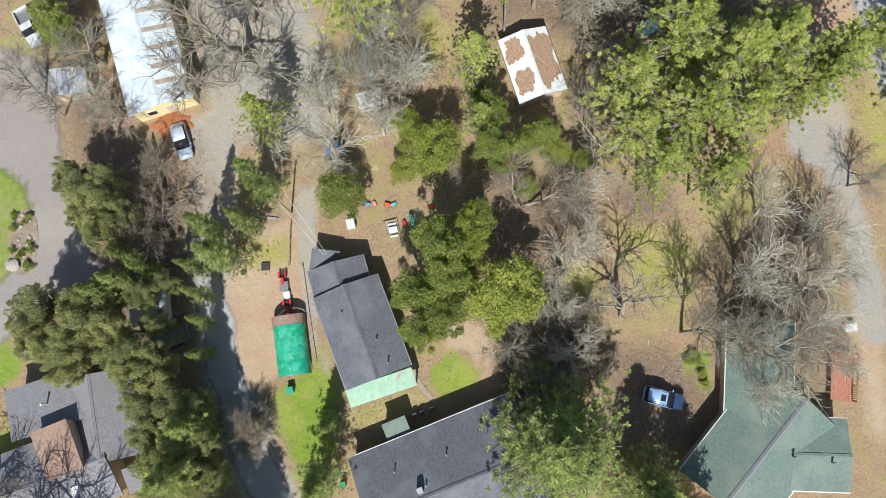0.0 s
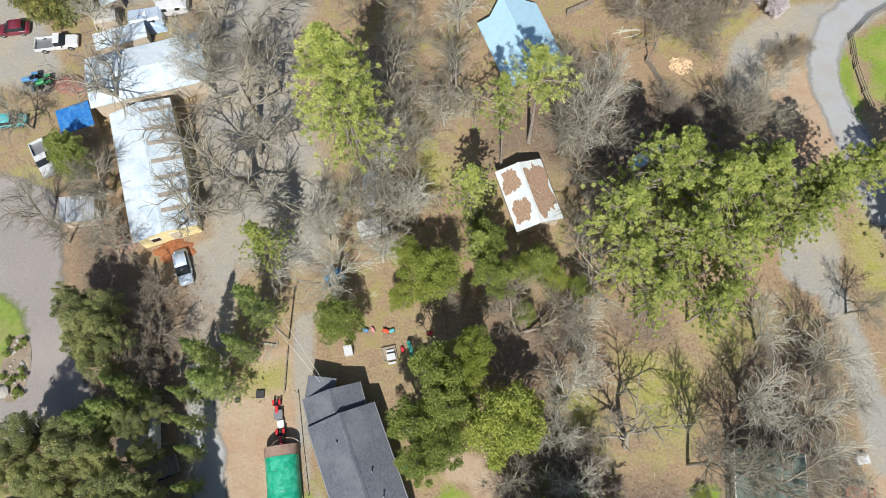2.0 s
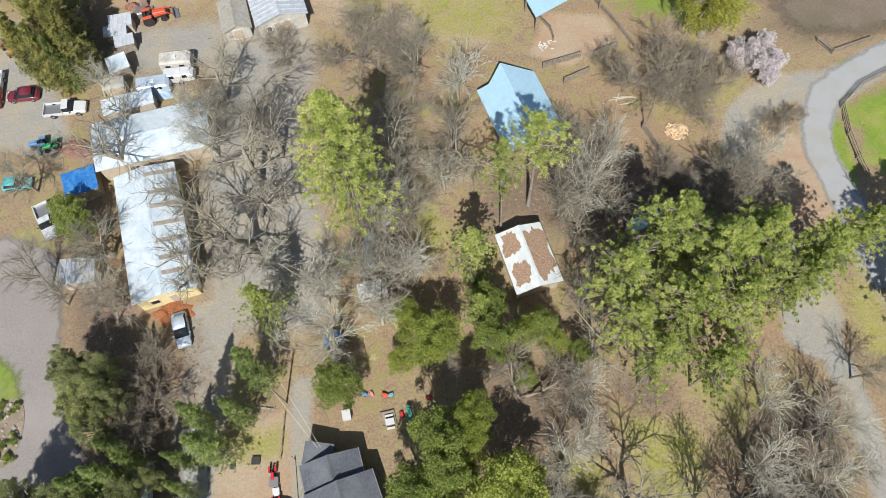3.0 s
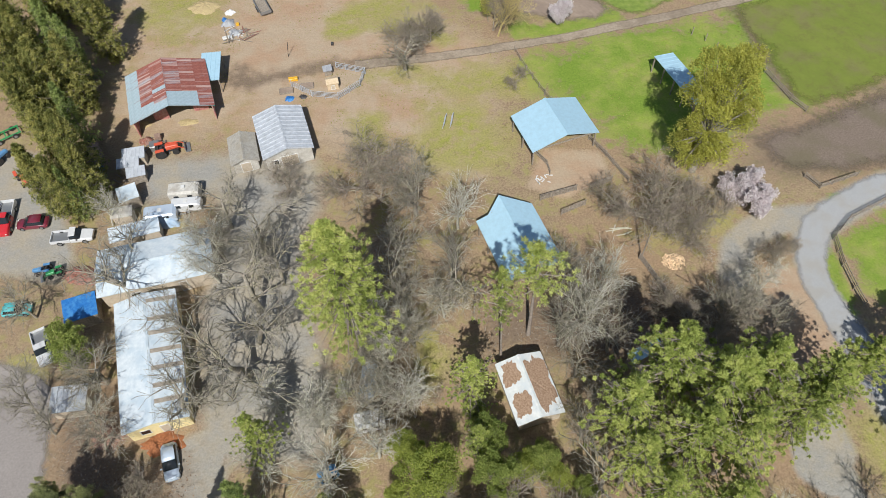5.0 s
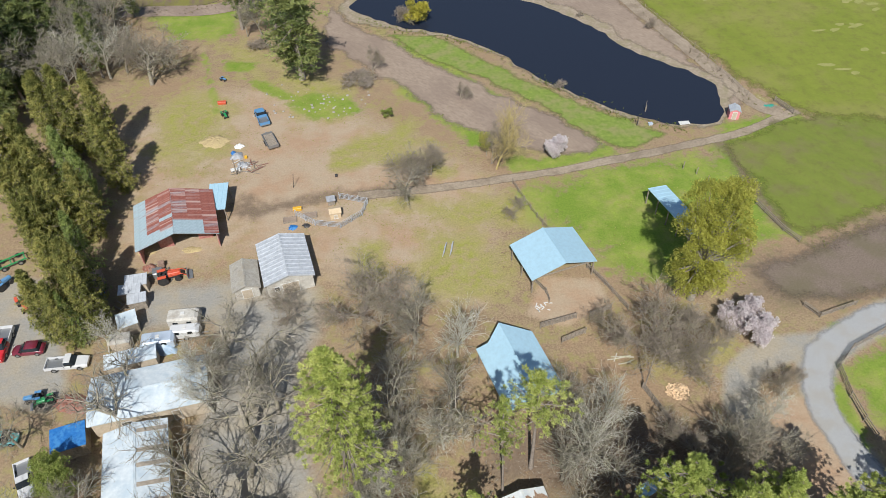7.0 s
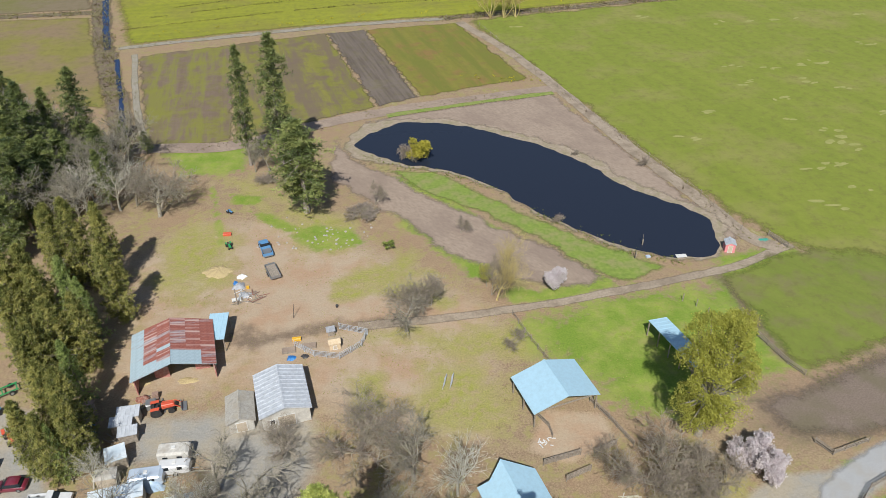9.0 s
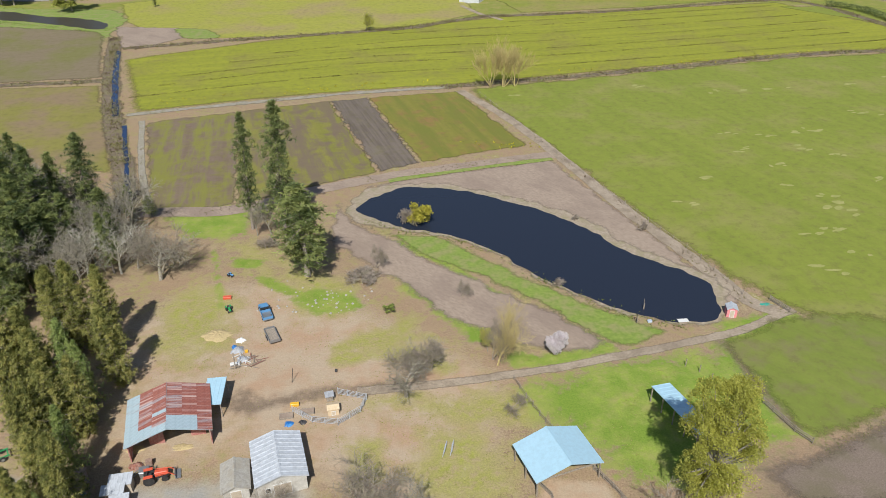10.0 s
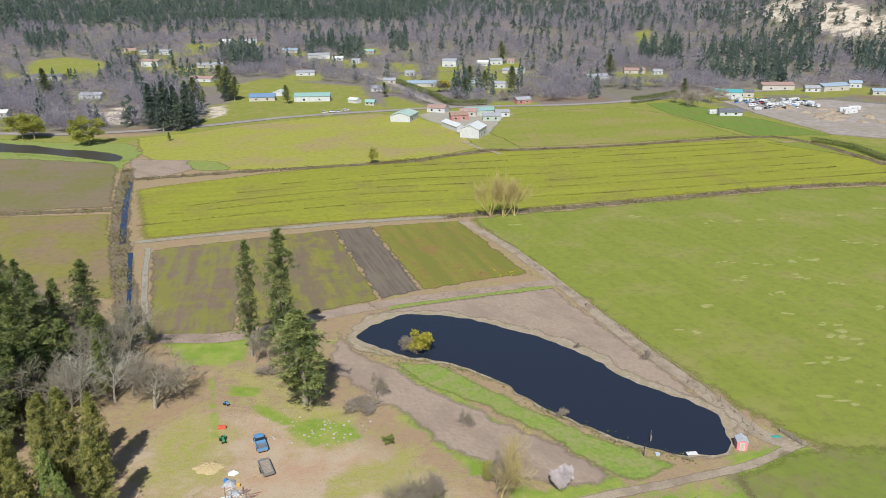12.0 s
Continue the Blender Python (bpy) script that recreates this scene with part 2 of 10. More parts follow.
M_OLIVE = field_material("stubble_field", (0.185, 0.15, 0.095), (0.225, 0.18, 0.12), (0.17, 0.175, 0.05), -75, 4.0, 30.0, 0.8, 1.4, speckle=True, share=0.46)
M_OLIVE2 = field_material("mixed_field", (0.20, 0.195, 0.045), (0.25, 0.225, 0.065), (0.25, 0.18, 0.115), 15, 5.0, 20.0, 0.95, 1.4, speckle=True, share=0.44)
M_GARDEN1 = field_material("weedy_plot", (0.15, 0.105, 0.08), (0.215, 0.165, 0.125), (0.21, 0.205, 0.045), 13, 3.4, 7.0, 0.9, 1.0, speckle=True, share=0.47, streaks=(0.20, 0.20, 0.045))
M_GARDEN2 = field_material("greening_plot", (0.185, 0.19, 0.035), (0.235, 0.22, 0.055), (0.17, 0.125, 0.095), 17, 3.4, 6.0, 0.9, 1.0, speckle=True, share=0.47, streaks=(0.16, 0.12, 0.09))
M_GARDEN3 = field_material("ploughed_plot", (0.105, 0.085, 0.075), (0.175, 0.145, 0.125), (0.19, 0.165, 0.11), 19, 0.9, 8.0, 0.6, 0.7, speckle=True, share=0.55)
M_GARDEN4 = field_material("amber_plot", (0.175, 0.175, 0.03), (0.225, 0.21, 0.045), (0.25, 0.155, 0.06), 19, 3.0, 7.0, 0.9, 1.0, speckle=True, share=0.48, streaks=(0.15, 0.16, 0.035))
M_HAYFIELD = field_material("hay_field", (0.285, 0.30, 0.045), (0.355, 0.35, 0.07), (0.34, 0.265, 0.13), -75, 6.0, 40.0, 0.85, 2.0, speckle=True, share=0.47)
M_CROP = field_material("crop_field", (0.195, 0.235, 0.034), (0.265, 0.285, 0.05), (0.31, 0.25, 0.105), -75, 6.0, 45.0, 0.85, 2.0, speckle=True, share=0.47)
M_DRYGRASS = surface("bleached_grass", (0.23, 0.245, 0.06), (0.36, 0.335, 0.13), 0.9, 0.95, big=(0.22, 0.25, 0.055), big_size=1.8)
M_MUDFIELD = surface("trampled_field", (0.13, 0.10, 0.078), (0.245, 0.19, 0.148), 0.22, 0.95, big=(0.13, 0.115, 0.06), big_size=7, bump=0.3)

M_BARK = surface("grey_bark", (0.14, 0.12, 0.10), (0.42, 0.38, 0.315), 0.25, 0.95, big=(0.34, 0.32, 0.19), big_size=0.9, local=True)
M_PALEBARK = surface("lichen_bark", (0.30, 0.275, 0.23), (0.66, 0.63, 0.55), 0.3, 0.95, big=(0.48, 0.47, 0.30), big_size=0.8, local=True)
M_BROWNBARK = surface("brown_twigs", (0.18, 0.145, 0.12), (0.42, 0.355, 0.29), 0.3, 0.95, big=(0.34, 0.315, 0.19), big_size=1.0, local=True)
M_GOLDTWIG = surface("golden_twigs", (0.38, 0.30, 0.12), (0.60, 0.49, 0.22), 0.3, 0.95, local=True)
M_PINEBARK = surface("pine_bark", (0.15, 0.12, 0.10), (0.38, 0.33, 0.28), 0.3, 0.95, local=True)
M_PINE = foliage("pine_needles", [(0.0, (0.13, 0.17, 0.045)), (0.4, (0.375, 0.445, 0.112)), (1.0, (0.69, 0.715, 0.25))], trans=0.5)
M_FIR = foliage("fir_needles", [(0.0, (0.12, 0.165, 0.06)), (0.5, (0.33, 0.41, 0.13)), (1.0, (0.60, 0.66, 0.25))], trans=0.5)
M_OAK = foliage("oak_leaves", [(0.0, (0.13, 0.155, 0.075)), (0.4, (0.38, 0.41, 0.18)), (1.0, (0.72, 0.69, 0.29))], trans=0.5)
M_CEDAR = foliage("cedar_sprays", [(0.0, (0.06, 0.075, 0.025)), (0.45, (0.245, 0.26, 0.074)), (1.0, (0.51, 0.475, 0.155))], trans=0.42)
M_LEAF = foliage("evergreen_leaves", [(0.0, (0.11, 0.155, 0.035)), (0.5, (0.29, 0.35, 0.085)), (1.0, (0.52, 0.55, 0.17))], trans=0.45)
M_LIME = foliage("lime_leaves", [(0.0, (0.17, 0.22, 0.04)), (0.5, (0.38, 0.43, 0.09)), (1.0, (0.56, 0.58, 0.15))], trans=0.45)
M_SALLOW = foliage("sallow_leaves", [(0.0, (0.17, 0.19, 0.045)), (0.5, (0.36, 0.37, 0.08)), (1.0, (0.50, 0.48, 0.12))], trans=0.4)
M_NEWLEAF = foliage("fresh_leaves", [(0.0, (0.25, 0.265, 0.05)), (0.5, (0.49, 0.485, 0.10)), (1.0, (0.68, 0.65, 0.17))], trans=0.5)
M_BLOSSOM = foliage("blossom", [(0.0, (0.56, 0.49, 0.50)), (0.5, (0.72, 0.66, 0.67)), (1.0, (0.86, 0.82, 0.82))], trans=0.4)
M_WILLOW = foliage("willow_shoots", [(0.0, (0.26, 0.25, 0.04)), (0.5, (0.42, 0.38, 0.05)), (1.0, (0.56, 0.48, 0.09))])
M_WEEDS = foliage("ditch_weeds", [(0.0, (0.12, 0.085, 0.055)), (0.4, (0.21, 0.16, 0.10)), (0.65, (0.24, 0.23, 0.08)), (1.0, (0.40, 0.34, 0.24))], 0.9, 0.4)
M_TUFTGREEN = foliage("bank_grass", [(0.0, (0.13, 0.17, 0.035)), (0.5, (0.23, 0.275, 0.06)), (1.0, (0.34, 0.33, 0.12))], 0.9, 0.5)
M_FURROW = foliage("furrow_weeds", [(0.0, (0.13, 0.125, 0.04)), (0.6, (0.19, 0.18, 0.05)), (1.0, (0.30, 0.24, 0.13))], 0.9, 0.4)
M_FLOWER = foliage("yellow_flowers", [(0.0, (0.25, 0.24, 0.03)), (0.6, (0.45, 0.4, 0.03)), (1.0, (0.6, 0.5, 0.04))], 0.9, 0.2)
M_STONEYARD = surface("storage_yard_ground", (0.22, 0.185, 0.165), (0.38, 0.34, 0.31), 5.0, 0.95, big=(0.24, 0.21, 0.14), big_size=22)
M_SPIRE = foliage("dark_fir_needles", [(0.0, (0.06, 0.09, 0.04)), (0.5, (0.175, 0.215, 0.073)), (1.0, (0.37, 0.40, 0.135))], trans=0.38)
# distance haze is put into this bluish, lightened needle green
M_HAZEDFIRS = foliage("hazed_conifers", [(0.0, (0.085, 0.12, 0.11)), (0.5, (0.135, 0.18, 0.15)), (1.0, (0.21, 0.25, 0.18))], 0.8, 0.45)
# twigs cooled towards violet: the haze over the hills is in the colour
M_HAZEDWOODS = foliage("hazed_bare_woods", [(0.0, (0.30, 0.28, 0.325)), (0.5, (0.37, 0.34, 0.38)), (1.0, (0.45, 0.42, 0.43))], 0.9, 0.5)

M_SHINGLE = surface("dark_shingles", (0.08, 0.086, 0.103), (0.145, 0.155, 0.18), 0.25, 0.9, big=(0.18, 0.19, 0.205), big_size=3, local=True)
M_SHINGLE_LIGHT = surface("grey_shingles", (0.15, 0.152, 0.168), (0.25, 0.252, 0.272), 0.25, 0.9, big=(0.20, 0.185, 0.18), big_size=3, local=True)
M_SHINGLE_GREEN = surface("green_shingles", (0.095, 0.145, 0.125), (0.165, 0.22, 0.19), 0.3, 0.9, big=(0.2, 0.24, 0.2), big_size=3, local=True)
M_SHINGLE_BROWN = surface("brown_roofing", (0.20, 0.12, 0.09), (0.36, 0.25, 0.19), 0.35, 0.9, big=(0.3, 0.22, 0.18), big_size=2, local=True)
# blue tint and patches put sky reflection and branch shade into the white coating
M_WHITEROOF = surface("sky_tinted_white_roof", (0.48, 0.55, 0.60), (0.68, 0.73, 0.755), 0.8, 0.5, big=(0.40, 0.50, 0.58), big_size=2.0, local=True, bump=0.1)
M_PAINTEDROOF = surface("flaking_white_roof", (0.55, 0.58, 0.58), (0.72, 0.73, 0.71), 0.6, 0.5, big=(0.5, 0.56, 0.6), big_size=1.5, local=True, bump=0.1)
M_DUSTYROOF = surface("dusty_roofing", (0.27, 0.25, 0.22), (0.43, 0.41, 0.36), 0.4, 0.9, big=(0.33, 0.29, 0.22), big_size=1.5, local=True)
M_NEEDLES = surface("fallen_needles", (0.21, 0.125, 0.075), (0.42, 0.30, 0.21), 0.2, 0.95, local=True)
M_STRIPS = surface("bare_roof_strips", (0.25, 0.21, 0.17), (0.42, 0.37, 0.3), 0.4, 0.9, local=True)
M_BLUEMETAL = sheet_metal("pale_blue_roof", (0.43, 0.64, 0.76), fade=0.88)
M_ZINC = sheet_metal("zinc_roof", (0.54, 0.57, 0.61))
M_RUSTROOF = sheet_metal("rusted_sheets", (0.38, 0.48, 0.53), along=(1.0, 0.3, 1.0), random_rust=True)
M_GREENMETAL = sheet_metal("faded_green_roof", (0.19, 0.33, 0.235), rust=0.12)
M_TEAL = paint("teal_trim", (0.02, 0.32, 0.24))
M_TARPGREEN = surface("green_tarp", (0.01, 0.26, 0.15), (0.03, 0.42, 0.25), 0.5, 0.45, big=(0.09, 0.5, 0.33), big_size=1.0, local=True, bump=0.6)
M_TARPBLUE = surface("blue_tarp", (0.015, 0.11, 0.36), (0.04, 0.2, 0.52), 0.5, 0.45, big=(0.08, 0.26, 0.52), big_size=1.0, local=True, bump=0.6)
M_WALLWHITE = surface("weathered_white_siding", (0.42, 0.4, 0.36), (0.6, 0.58, 0.53), 0.5, 0.8, big=(0.33, 0.28, 0.22), big_size=1.5, local=True)
M_WALLTAN = surface("tan_siding", (0.42, 0.35, 0.26), (0.56, 0.48, 0.38), 0.5, 0.8, local=True)
M_WALLYELLOW = surface("cream_siding", (0.66, 0.55, 0.27), (0.8, 0.7, 0.4), 0.5, 0.7, local=True)
M_WALLRED = surface("faded_red_boards", (0.30, 0.11, 0.09), (0.52, 0.24, 0.21), 0.4, 0.85, big=(0.45, 0.35, 0.3), big_size=1.5, local=True)
M_WALLGREEN = surface("sage_siding", (0.33, 0.39, 0.33), (0.45, 0.5, 0.43), 0.5, 0.8, local=True)
M_WOOD = surface("weathered_wood", (0.17, 0.14, 0.11), (0.38, 0.33, 0.27), 0.3, 0.9, local=True)
M_DECK = surface("red_stained_deck", (0.30, 0.12, 0.07), (0.45, 0.2, 0.13), 0.3, 0.8, local=True)
M_CUTWOOD = surface("split_firewood", (0.45, 0.3, 0.17), (0.72, 0.55, 0.36), 0.2, 0.9, random_tint=0.6, local=True)
M_TRIM = paint("white_trim", (0.66, 0.66, 0.64), 0.5)
M_METAL = paint("grey_metal", (0.32, 0.33, 0.34), 0.45, 0.6)
M_BLACK = paint("black_rubber", (0.018, 0.018, 0.02), 0.8, 0.0, 0.1)
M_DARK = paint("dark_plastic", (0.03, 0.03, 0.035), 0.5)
M_REDPAINT = paint("red_paint", (0.55, 0.02, 0.03), 0.3, 0.0, 0.1, 0.4)
M_MAROON = paint("maroon_paint", (0.16, 0.015, 0.035), 0.3, 0.0, 0.1, 0.4)
M_ORANGE = paint("orange_red_paint", (0.62, 0.09, 0.04), 0.4)
M_WHITEPAINT = paint("white_paint", (0.62, 0.63, 0.64), 0.35, 0.0, 0.2, 0.3)
M_SILVER = paint("silver_blue_paint", (0.50, 0.58, 0.68), 0.3, 0.15, 0.06, 0.5)
M_SKYPAINT = paint("light_blue_paint", (0.30, 0.48, 0.78), 0.3, 0.1, 0.06, 0.5)
M_BLUEPAINT = paint("blue_paint", (0.10, 0.27, 0.5), 0.3, 0.0, 0.12, 0.4)
M_AQUA = paint("aqua_paint", (0.1, 0.45, 0.47), 0.35)
M_GREENPAINT = paint("green_paint", (0.02, 0.26, 0.08), 0.4)
M_YELLOW = paint("yellow_plastic", (0.75, 0.42, 0.02), 0.4)
M_PINKPAINT = paint("pink_paint", (0.72, 0.25, 0.28), 0.5)
M_GLASS = paint("dark_window_glass", (0.015, 0.02, 0.025), 0.06, 0.0, 0.03)
M_WATER, _n, _l, _b = mat_of("pond_water")
_b.inputs["Base Color"].default_value = (0.02, 0.026, 0.042, 1)
_b.inputs["Roughness"].default_value = 0.12
_b.inputs["IOR"].default_value = 1.33
bump_on(_n, _l, _b, noise_node(_n, _l, place_of(_n, _l), 0.8, 3.0, 0.5), 0.08, 0.03)
# the reflected sky is put into the blue base colour of the ditches
M_BLUEWATER, _n, _l, _b = mat_of("sky_tinted_ditch")
_b.inputs["Base Color"].default_value = (0.018, 0.035, 0.09, 1)
_b.inputs["Roughness"].default_value = 0.12


# brown base colour stands in for the wooded hill mirrored in the far pond
M_FARWATER, _n, _l, _b = mat_of("tree_tinted_water")
_b.inputs["Base Color"].default_value = (0.055, 0.05, 0.04, 1)
_b.inputs["Roughness"].default_value = 0.3
_b.inputs["IOR"].default_value = 1.12
bump_on(_n, _l, _b, noise_node(_n, _l, place_of(_n, _l), 2.0, 3.0, 0.5), 0.3, 0.1)


# ---- small building blocks ----
def bm_to(name, bm, material, parent=None, label="", smooth=False):
    bmesh.ops.recalc_face_normals(bm, faces=bm.faces)
    me = bpy.data.meshes.new(name)
    bm.to_mesh(me)
    bm.free()
    if smooth:
        me.shade_smooth()
    me.materials.append(material)
    ob = new(name, me)
    if parent:
        ob.parent = parent
    if label:
        ob["label"] = label
    return ob


def part(name, bm, material, parent, label="", smooth=False):
    return bm_to(name, bm, material, parent, label, smooth)


def thing(name, x, y, z=0.0, turn=0.0, label="", category="", group=""):
    """An empty at the base of a thing, to which its parts belong."""
    ob = new(name)
    ob.matrix_world = pose(x, y, z, 0, 0, turn)
    return tagged(ob, label, category, group)


def raw(name, verts, faces, material, parent=None, label="", smooth=False):
    me = bpy.data.meshes.new(name)
    me.from_pydata([tuple(v) for v in verts], [], [tuple(f) for f in faces])
    me.update()
    if smooth:
        me.shade_smooth()
    me.materials.append(material)
    ob = new(name, me)
    if parent:
        ob.parent = parent
    if label:
        ob["label"] = label
    return ob


def block(bm, x0, y0, z0, x1, y1, z1, m=None, bevel=0.0):
    """Adds a box to bm."""
    got = bmesh.ops.create_cube(bm, size=1.0, matrix=(m or Matrix()) @ Matrix.Translation(((x0 + x1) / 2, (y0 + y1) / 2, (z0 + z1) / 2)) @ Matrix.Diagonal((x1 - x0, y1 - y0, z1 - z0, 1)))
    if bevel:
        es = list({e for v in got["verts"] for e in v.link_edges})
        bmesh.ops.bevel(bm, geom=es, offset=bevel, segments=1, affect="EDGES")
    return bm


def box_bm(*a, **k):
    return block(bmesh.new(), *a, **k)


def rod(bm, a, b, r0, r1=None, sides=8):
    """Adds a tapered rod from a to b."""
    a, b = Vector(a), Vector(b)
    d = b - a
    m = Matrix.Translation((a + b) / 2) @ d.to_track_quat("Z", "Y").to_matrix().to_4x4()
    bmesh.ops.create_cone(bm, cap_ends=True, segments=sides, radius1=r0, radius2=r0 if r1 is None else r1, depth=d.length, matrix=m)
    return bm


def rod_bm(*a, **k):
    return rod(bmesh.new(), *a, **k)


def extrude_bm(profile, depth, axis="y", centre=True):
    """A prism: profile is (u, z) pairs, pushed along x or y."""
    bm = bmesh.new()
    o = -depth / 2 if centre else 0.0
    vs = [bm.verts.new((u, o, z) if axis == "y" else (o, u, z)) for u, z in profile]
    f = bm.faces.new(vs)
    got = bmesh.ops.extrude_face_region(bm, geom=[f])
    bmesh.ops.translate(bm, verts=[g for g in got["geom"] if isinstance(g, bmesh.types.BMVert)], vec=(0, depth, 0) if axis == "y" else (depth, 0, 0))
    return bm


def smooth_line(pts, step, closed=False):
    """Points along a smooth curve through pts, about step metres apart."""
    p = [np.array(q, float) for q in pts]
    out = []
    n = len(p)
    for i in range(n if closed else n - 1):
        a, b, c, d = (p[(i + k) % n] if closed else p[min(max(i + k, 0), n - 1)] for k in (-1, 0, 1, 2))
        k = max(1, int(np.hypot(*(c - b)) / step))
        for j in range(k):
            t = j / k
            out.append(0.5 * (2 * b + (c - a) * t + (2 * a - 5 * b + 4 * c - d) * t * t + (3 * b - a - 3 * c + d) * t ** 3))
    if not closed:
        out.append(p[-1])
    return np.array(out)


def straight_line(pts, step):
    out = []
    n = len(pts)
    for i in range(n):
        a, b = np.array(pts[i], float), np.array(pts[(i + 1) % n], float)
        k = max(1, int(np.hypot(*(b - a)) / step))
        out += [a + (b - a) * j / k for j in range(k)]
    return np.array(out)


def wobble(x, y, size, seed=0.0):
    return noise.noise(Vector((x / size, y / size, seed)))


def hill(x, y):
    """Height of the land: flat valley, a wooded rise beyond it, mountains behind."""
    d = math.hypot(x, y)
    h = 0.0
    if y > 520:
        s = min(1.0, (y - 520) / 900.0)
        h += 42 * s * s * (3 - 2 * s)
        if y > 1300:
            s = min(1.0, (y - 1300) / 2200.0)
            h += 260 * s * s * (3 - 2 * s)
        k = min(1.0, (y - 520) / 300) + max(0.0, min(7.0, (y - 1000) / 100))
        h += 1.6 * k * wobble(x, y, 170, 3.1) + 0.7 * k * wobble(x, y, 60, 7.7)
        # the steeper hill with the bare cliff
        e = math.hypot((x - 760) / 420, (y - 1010) / 330)
        if e < 1:
            h += 95 * (1 - e * e) ** 2
    return h


# ---- the land ----
def grid_lines(lo, hi, step, end0, end1, far, grow=1.17):
    near = list(np.arange(lo, hi + step / 2, step))
    up, s = [], step
    while (up[-1] if up else hi) < end1:
        s = min(s * grow, 9 if (up[-1] if up else hi) < far else 120)
        up.append((up[-1] if up else hi) + s)
    dn, s = [], step
    while (dn[-1] if dn else lo) > end0:
        s = min(s * grow, 9 if (dn[-1] if dn else lo) > -far else 120)
        dn.append((dn[-1] if dn else lo) - s)
    return np.array(dn[::-1] + near + up)


def inside_share(gx, gy, poly, soft):
    """1 inside the outline, 0 outside, with a soft rim."""
    p = np.array(poly, float)
    q = np.roll(p, -1, 0)
    inside = np.zeros(gx.shape, bool)
    dist = np.full(gx.shape, 1e9)
    for (ax, ay), (bx, by) in zip(p, q):
        cross = (ay > gy) != (by > gy)
        with np.errstate(divide="ignore", invalid="ignore"):
            xi = (bx - ax) * (gy - ay) / (by - ay if by != ay else 1e-9) + ax
        inside ^= cross & (gx < xi)
        L2 = max((bx - ax) ** 2 + (by - ay) ** 2, 1e-9)
        t = np.clip(((gx - ax) * (bx - ax) + (gy - ay) * (by - ay)) / L2, 0, 1)
        dist = np.minimum(dist, np.hypot(gx - ax - t * (bx - ax), gy - ay - t * (by - ay)))
    sd = np.where(inside, dist, -dist)
    return np.clip(0.5 + sd / (2 * soft), 0, 1)


COVERS = {}


def area(key, outline):
    """Adds a piece of ground with its own cover: gravel, sand, moss, grass, mud with tree shade or the like."""
    COVERS.setdefault(key, []).append(outline)


area("gravel", [(-45.6, 70.8), (-33.1, 72.0), (-27.6, 75.3), (-19.3, 69.9), (-17.8, 61.9), (-19.7, 57.1), (-19.2, 48.9), (-16.8, 42.2), (-14.0, 33.2), (-15.2, 25.2), (-20.9, 25.3), (-28.5, 25.5), (-32.4, 45.9), (-30.7, 57.4), (-33.5, 64.5), (-43.7, 62.7)])
area("gravel", [(-30.9, 25.6), (-26.9, 26.2), (-26.8, 20.1), (-25.4, 15.4), (-26.9, 10.2), (-25.8, 2.5), (-21.9, -5.1), (-19.3, -13.5), (-26.1, -13.4), (-28.3, 2.6), (-30.6, 15.5)])
area("gravel", [(-18.6, 19.8), (-16.3, 19.8), (-16.2, 12.5), (-16.2, 2.2), (-13.7, -3.4), (-15.6, -1.5), (-17.8, 4.8), (-18.8, 12.6)])
area("gravel", [(-69.9, 74.4), (-61.6, 73.0), (-55.8, 65.1), (-50.7, 53.3), (-51.9, 49.8), (-61.6, 51.8)])
area("sand", [(-40.2, 124.1), (-30.4, 121.8), (-23.8, 108.3), (-22.3, 98.4), (-27.1, 92.7), (-35.2, 98.7), (-36.5, 108.6)])
area("gravel", [(38.2, 27.5), (44.0, 27.9), (44.4, 19.9), (40.6, 20.0), (37.7, 22.7)])
area("gravel", [(43.2, 8.3), (47.0, 8.8), (47.1, -0.6), (43.6, 0.8)])
area("yard", [(-61.2, 110.1), (-50.9, 125.6), (-24.2, 124.4), (-8.5, 111.2), (10.9, 93.4), (7.6, 70.7), (-7.4, 65.7), (-19.5, 71.6), (-32.0, 75.5), (-41.7, 72.3), (-53.0, 76.2), (-58.2, 91.8)])
area("sand", [(-25.1, 15.4), (-18.5, 15.8), (-18.2, 10.6), (-17.5, 2.3), (-21.3, -2.6), (-24.4, -3.2), (-25.5, 2.5), (-26.6, 8.9)])
area("sand", [(-1.9, 3.5), (2.2, 3.7), (5.5, 0.5), (5.0, -3.8), (2.5, -3.8), (0.8, 0.6), (-1.7, 0.6)])
area("sand", [(-23.7, 118.9), (-14.6, 108.2), (-2.4, 99.8), (-8.1, 92.7), (-21.3, 91.8), (-34.4, 90.9), (-38.0, 101.2), (-32.1, 108.9)])
area("sand", [(-16.9, 83.6), (-2.4, 81.8), (7.7, 71.9), (5.7, 65.3), (-5.8, 67.8), (-14.3, 71.4)])
area("sand", [(14.5, 71.6), (22.8, 70.8), (23.7, 65.8), (16.7, 61.9), (11.3, 64.1)])
area("sand", [(-31.5, 102.8), (-11.3, 109.2), (1.3, 95.6), (-12.0, 90.1), (-25.3, 90.4)])
area("sand", [(38.4, 45.0), (44.3, 42.3), (43.4, 32.3), (40.0, 35.4), (38.2, 40.1)])
area("moss", [(-49.9, 143.4), (-38.9, 140.4), (-33.1, 123.9), (-16.4, 119.4), (-15.9, 113.5), (-26.8, 113.8), (-41.2, 128.5)])
area("moss", [(-18.4, 105.8), (-11.3, 109.2), (-4.9, 112.7), (-4.8, 107.2), (-14.8, 100.7)])
